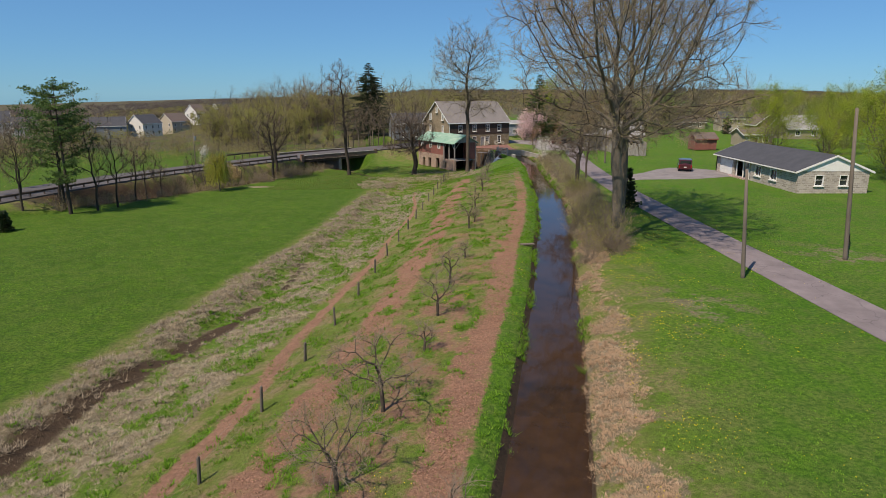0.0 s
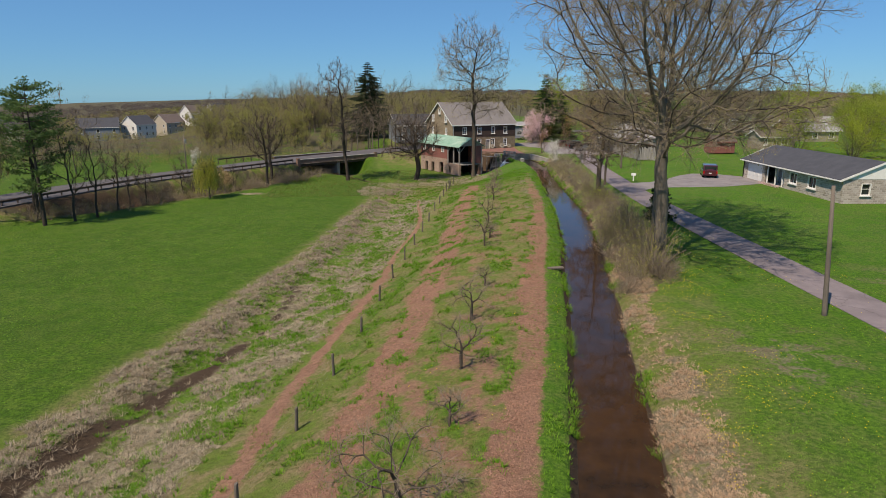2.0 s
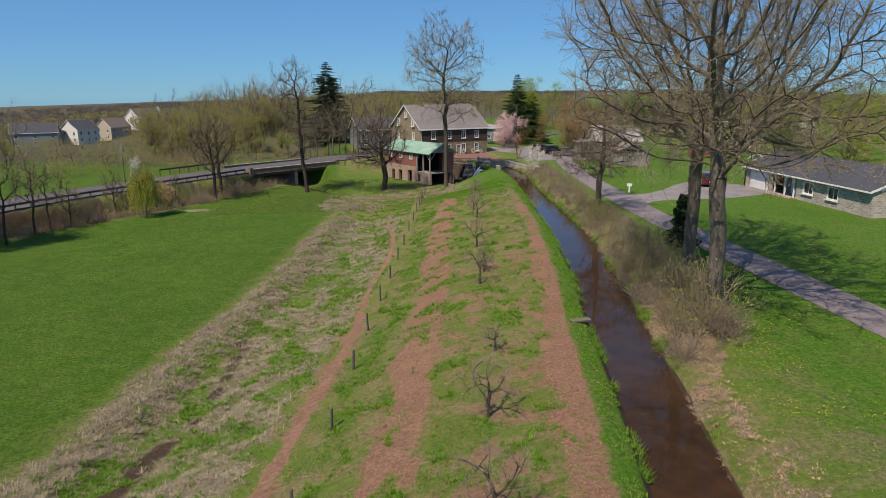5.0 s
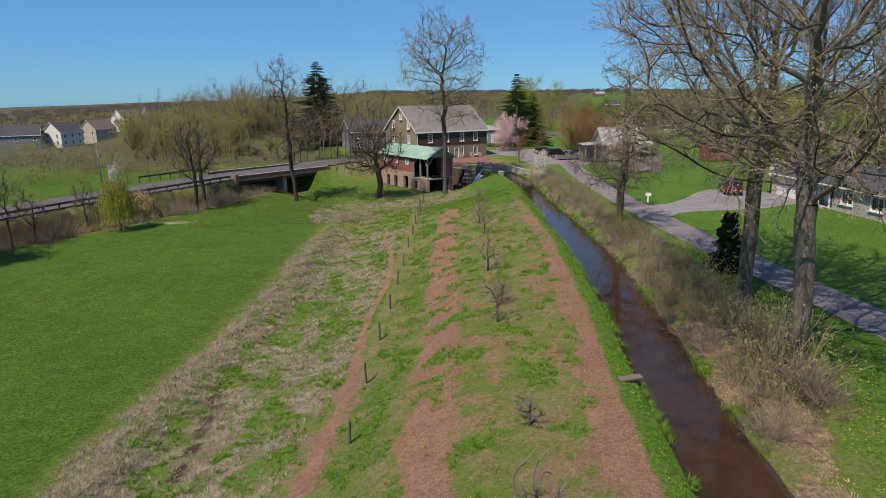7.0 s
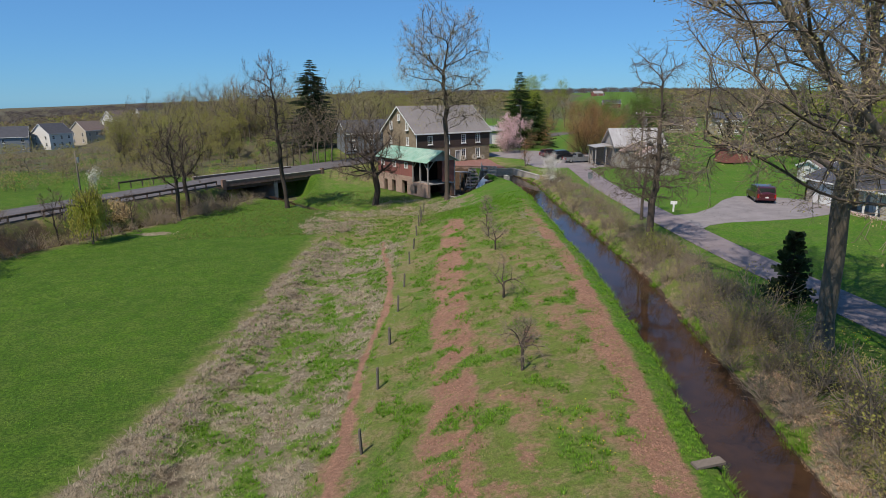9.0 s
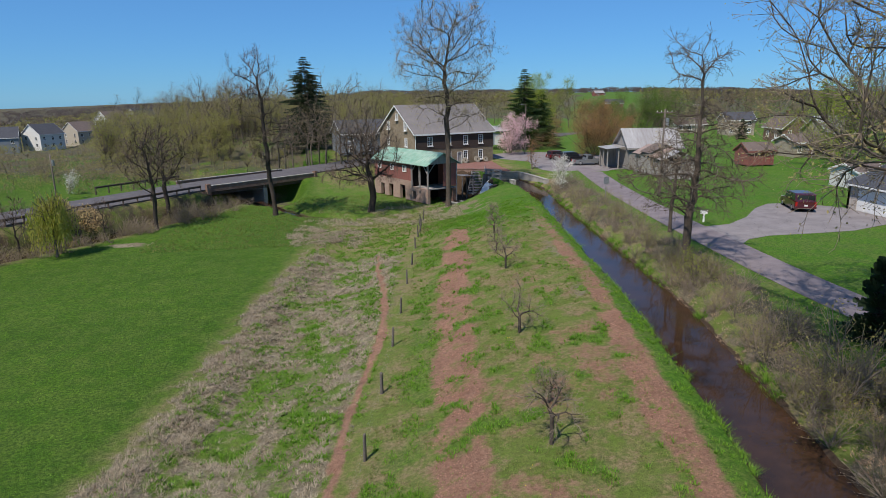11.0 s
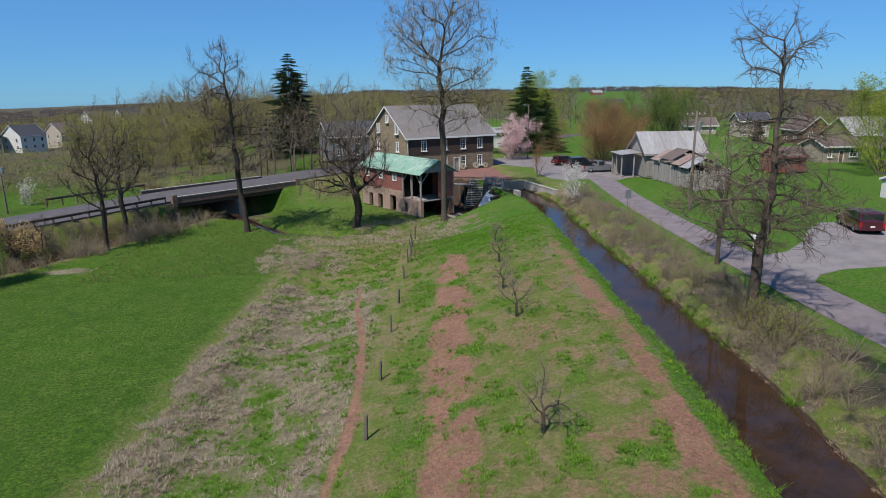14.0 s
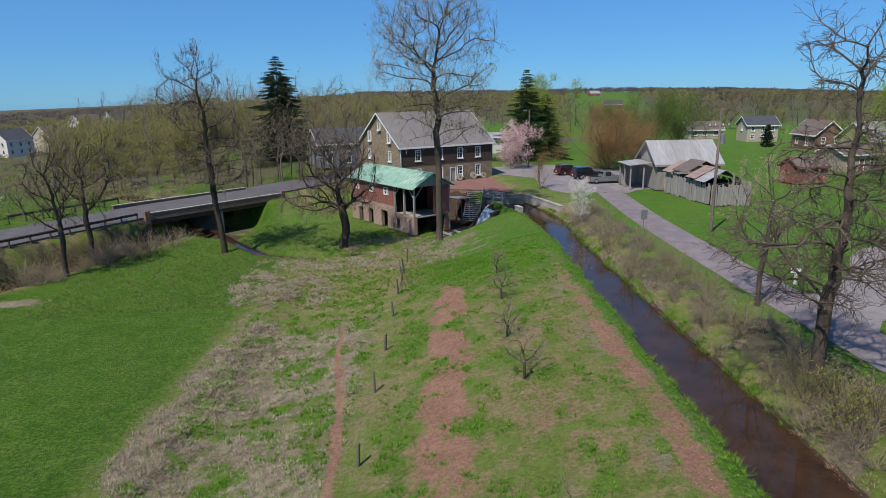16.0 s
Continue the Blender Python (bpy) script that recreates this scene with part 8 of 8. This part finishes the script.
tufts("leaf_litter", "rust-brown dead leaves and stalks on the race bank", "leaf litter", 4200, lambda k, s, q, x, y: (q > 0.3) * (q < 2.6) * (y < 60) * k[:, 1], M_DEADLEAF, 0.10, 8, 7, (2.8, 7, 10, 60, True), 0.022, 1.0)
tufts("bank_grass", "green grass hanging along the water's edge", "grass", 2200, lambda k, s, q, x, y: ((np.abs(s - 0.05) < 0.32) | (np.abs(q - 0.05) < 0.45)) * (fbm(x * 0.55, y * 0.55, 77, 3) > 0.56), M_GRASS, 0.36, 14, 8, (-0.6, 5, 10, 125, True), 0.008, 0.75)
tufts("pasture_grass", "short pasture grass in uneven clumps", "grass", 12000, lambda k, s, q, x, y: k[:, 4] * np.clip(1.35 - y / 75, 0.12, 1) * (0.1 + 0.9 * (fbm(x * 0.5, y * 0.5, 73, 4) > 0.5)), M_GRASS, 0.08, 6, 9, (-62, -25, 14, 105, True), 0.016, 0.85)
tufts("lawn_grass", "thick green lawn clover and grass", "grass", 10000, lambda k, s, q, x, y: (q > 2.4) * np.clip(1.5 - y / 50, 0.1, 1) * (0.15 + 0.85 * (fbm(x * 0.6, y * 0.6, 74, 4) > 0.48)), M_GRASS, 0.08, 6, 10, (5.5, 20, 12, 70, True), 0.016, 0.85)


tufts("grass_clumps", "vivid green grass clumps among the orchard rows", "grass", 3200, lambda k, s, q, x, y: (fbm(x * 1.15, y * 0.8, 78, 3) > 0.615) * (s > -14) * (s < -2.4) * (1 - 0.6 * k[:, 0]), M_GRASS, 0.24, 12, 23, DIKE, 0.013, 0.6)


FOOT = (-30, 6, 104, 137, False)
tufts("rank_grass", "rank green grass on the bank below the mill", "grass", 6500, lambda k, s, q, x, y: (1 - k[:, 2]) * (s < -3) * 0.6 * (line_dist(x, y, MROAD) > 5.5), M_GRASS_DULL, 0.28, 9, 21, FOOT, 0.010)
tufts("rank_straw", "pale dead grass tufts on the damp bank", "dry grass", 3500, lambda k, s, q, x, y: (1 - k[:, 2]) * k[:, 1] * (s < -3), M_STRAW, 0.32, 10, 22, FOOT, 0.010, 0.95)


def lumps(name, label, category, pts, size, material, seed, flat=0.7):
    """Irregular lumps: shaken cubes, joined."""
    rng = np.random.RandomState(seed)
    n = len(pts)
    cube = np.array([(a, b, c) for c in (-1, 1) for a, b in ((-1, -1), (1, -1), (1, 1), (-1, 1))], float)
    v = cube[None] * rng.uniform(0.55, 1.1, (n, 8, 3)) * (size * rng.uniform(0.4, 1.4, n))[:, None, None] * np.array([1, 1, flat])
    a = rng.rand(n) * 6.283
    ca, sa = np.cos(a)[:, None], np.sin(a)[:, None]
    w = np.stack([v[..., 0] * ca - v[..., 1] * sa, v[..., 0] * sa + v[..., 1] * ca, v[..., 2]], -1) + pts[:, None, :]
    f = np.array([(3, 2, 1, 0), (4, 5, 6, 7), (0, 1, 5, 4), (1, 2, 6, 5), (2, 3, 7, 6), (3, 0, 4, 7)])
    faces = (f[None] + (np.arange(n) * 8)[:, None, None]).reshape(-1, 4)
    return tagged(obj(name, fast_mesh(name, w.reshape(-1, 3), faces), material), label, category, kind="stuff")


def soil_points(n, seed, want, area):
    rng = np.random.RandomState(seed)
    out = []
    while sum(map(len, out)) < n:
        y = rng.uniform(area[2], area[3], 30000)
        x = rng.uniform(area[0], area[1], 30000) + RACE_L(y)
        z, s, q, md, bd, td = ground_arrays(x, y)
        ok = rng.rand(len(x)) < want(strip_masks(x, y, s, q, md, bd, td), s, q, x, y)
        out.append(np.stack([x[ok], y[ok], z[ok] + 0.01], -1))
    return np.concatenate(out)[:n]


lumps("soil_clods", "red tilled soil clods along the furrow strips", "soil", soil_points(6000, 1, lambda k, s, q, x, y: (k[:, 0] > 0.62) * k[:, 0] ** 2 * np.clip(1.4 - y / 70, 0.15, 1) * (s > -12), (-11.5, -0.6, 12, 95)), 0.028, M_CLOD, 2)


def dandelions():
    pts = soil_points(1500, 5, lambda k, s, q, x, y: (q > 1.6) * (0.06 + 0.94 * (fbm(x * 0.45, y * 0.45, 91, 3) > 0.6)) * np.clip((9 - q) / 6, 0.12, 1), (4.6, 18, 12, 60))
    pts2 = soil_points(160, 6, lambda k, s, q, x, y: (s < -0.6) * (s > -8) * (fbm(x * 0.3, y * 0.3, 92, 3) > 0.62) * 0.7 * (1 - k[:, 0]), (-8, -0.5, 14, 90))
    p = np.concatenate([pts, pts2])
    rng = np.random.RandomState(4)
    n = len(p)
    r = 0.017 * rng.uniform(0.7, 1.35, n)
    top = p + np.array([0, 0, 0.10])
    ang = np.arange(6) * math.pi / 3
    ring = np.stack([np.cos(ang), np.sin(ang), np.zeros(6)], -1)
    low = top[:, None, :] + ring[None] * r[:, None, None]
    cap = top[:, None, :] + ring[None] * (r * 0.55)[:, None, None] + np.array([0, 0, 0.018])
    v = np.concatenate([low, cap], 1).reshape(-1, 3)
    k = np.arange(6)
    f = np.concatenate([np.stack([k, (k + 1) % 6, 6 + (k + 1) % 6, 6 + k], -1), np.array([(6, 7, 8, 9), (6, 9, 10, 11)])])
    faces = (f[None] + (np.arange(n) * 12)[:, None, None]).reshape(-1, 4)
    tagged(obj("dandelions", fast_mesh("dandelions", v, faces), M_DANDELION), "yellow dandelions scattered over the lawn", "flowers", kind="stuff")


dandelions()
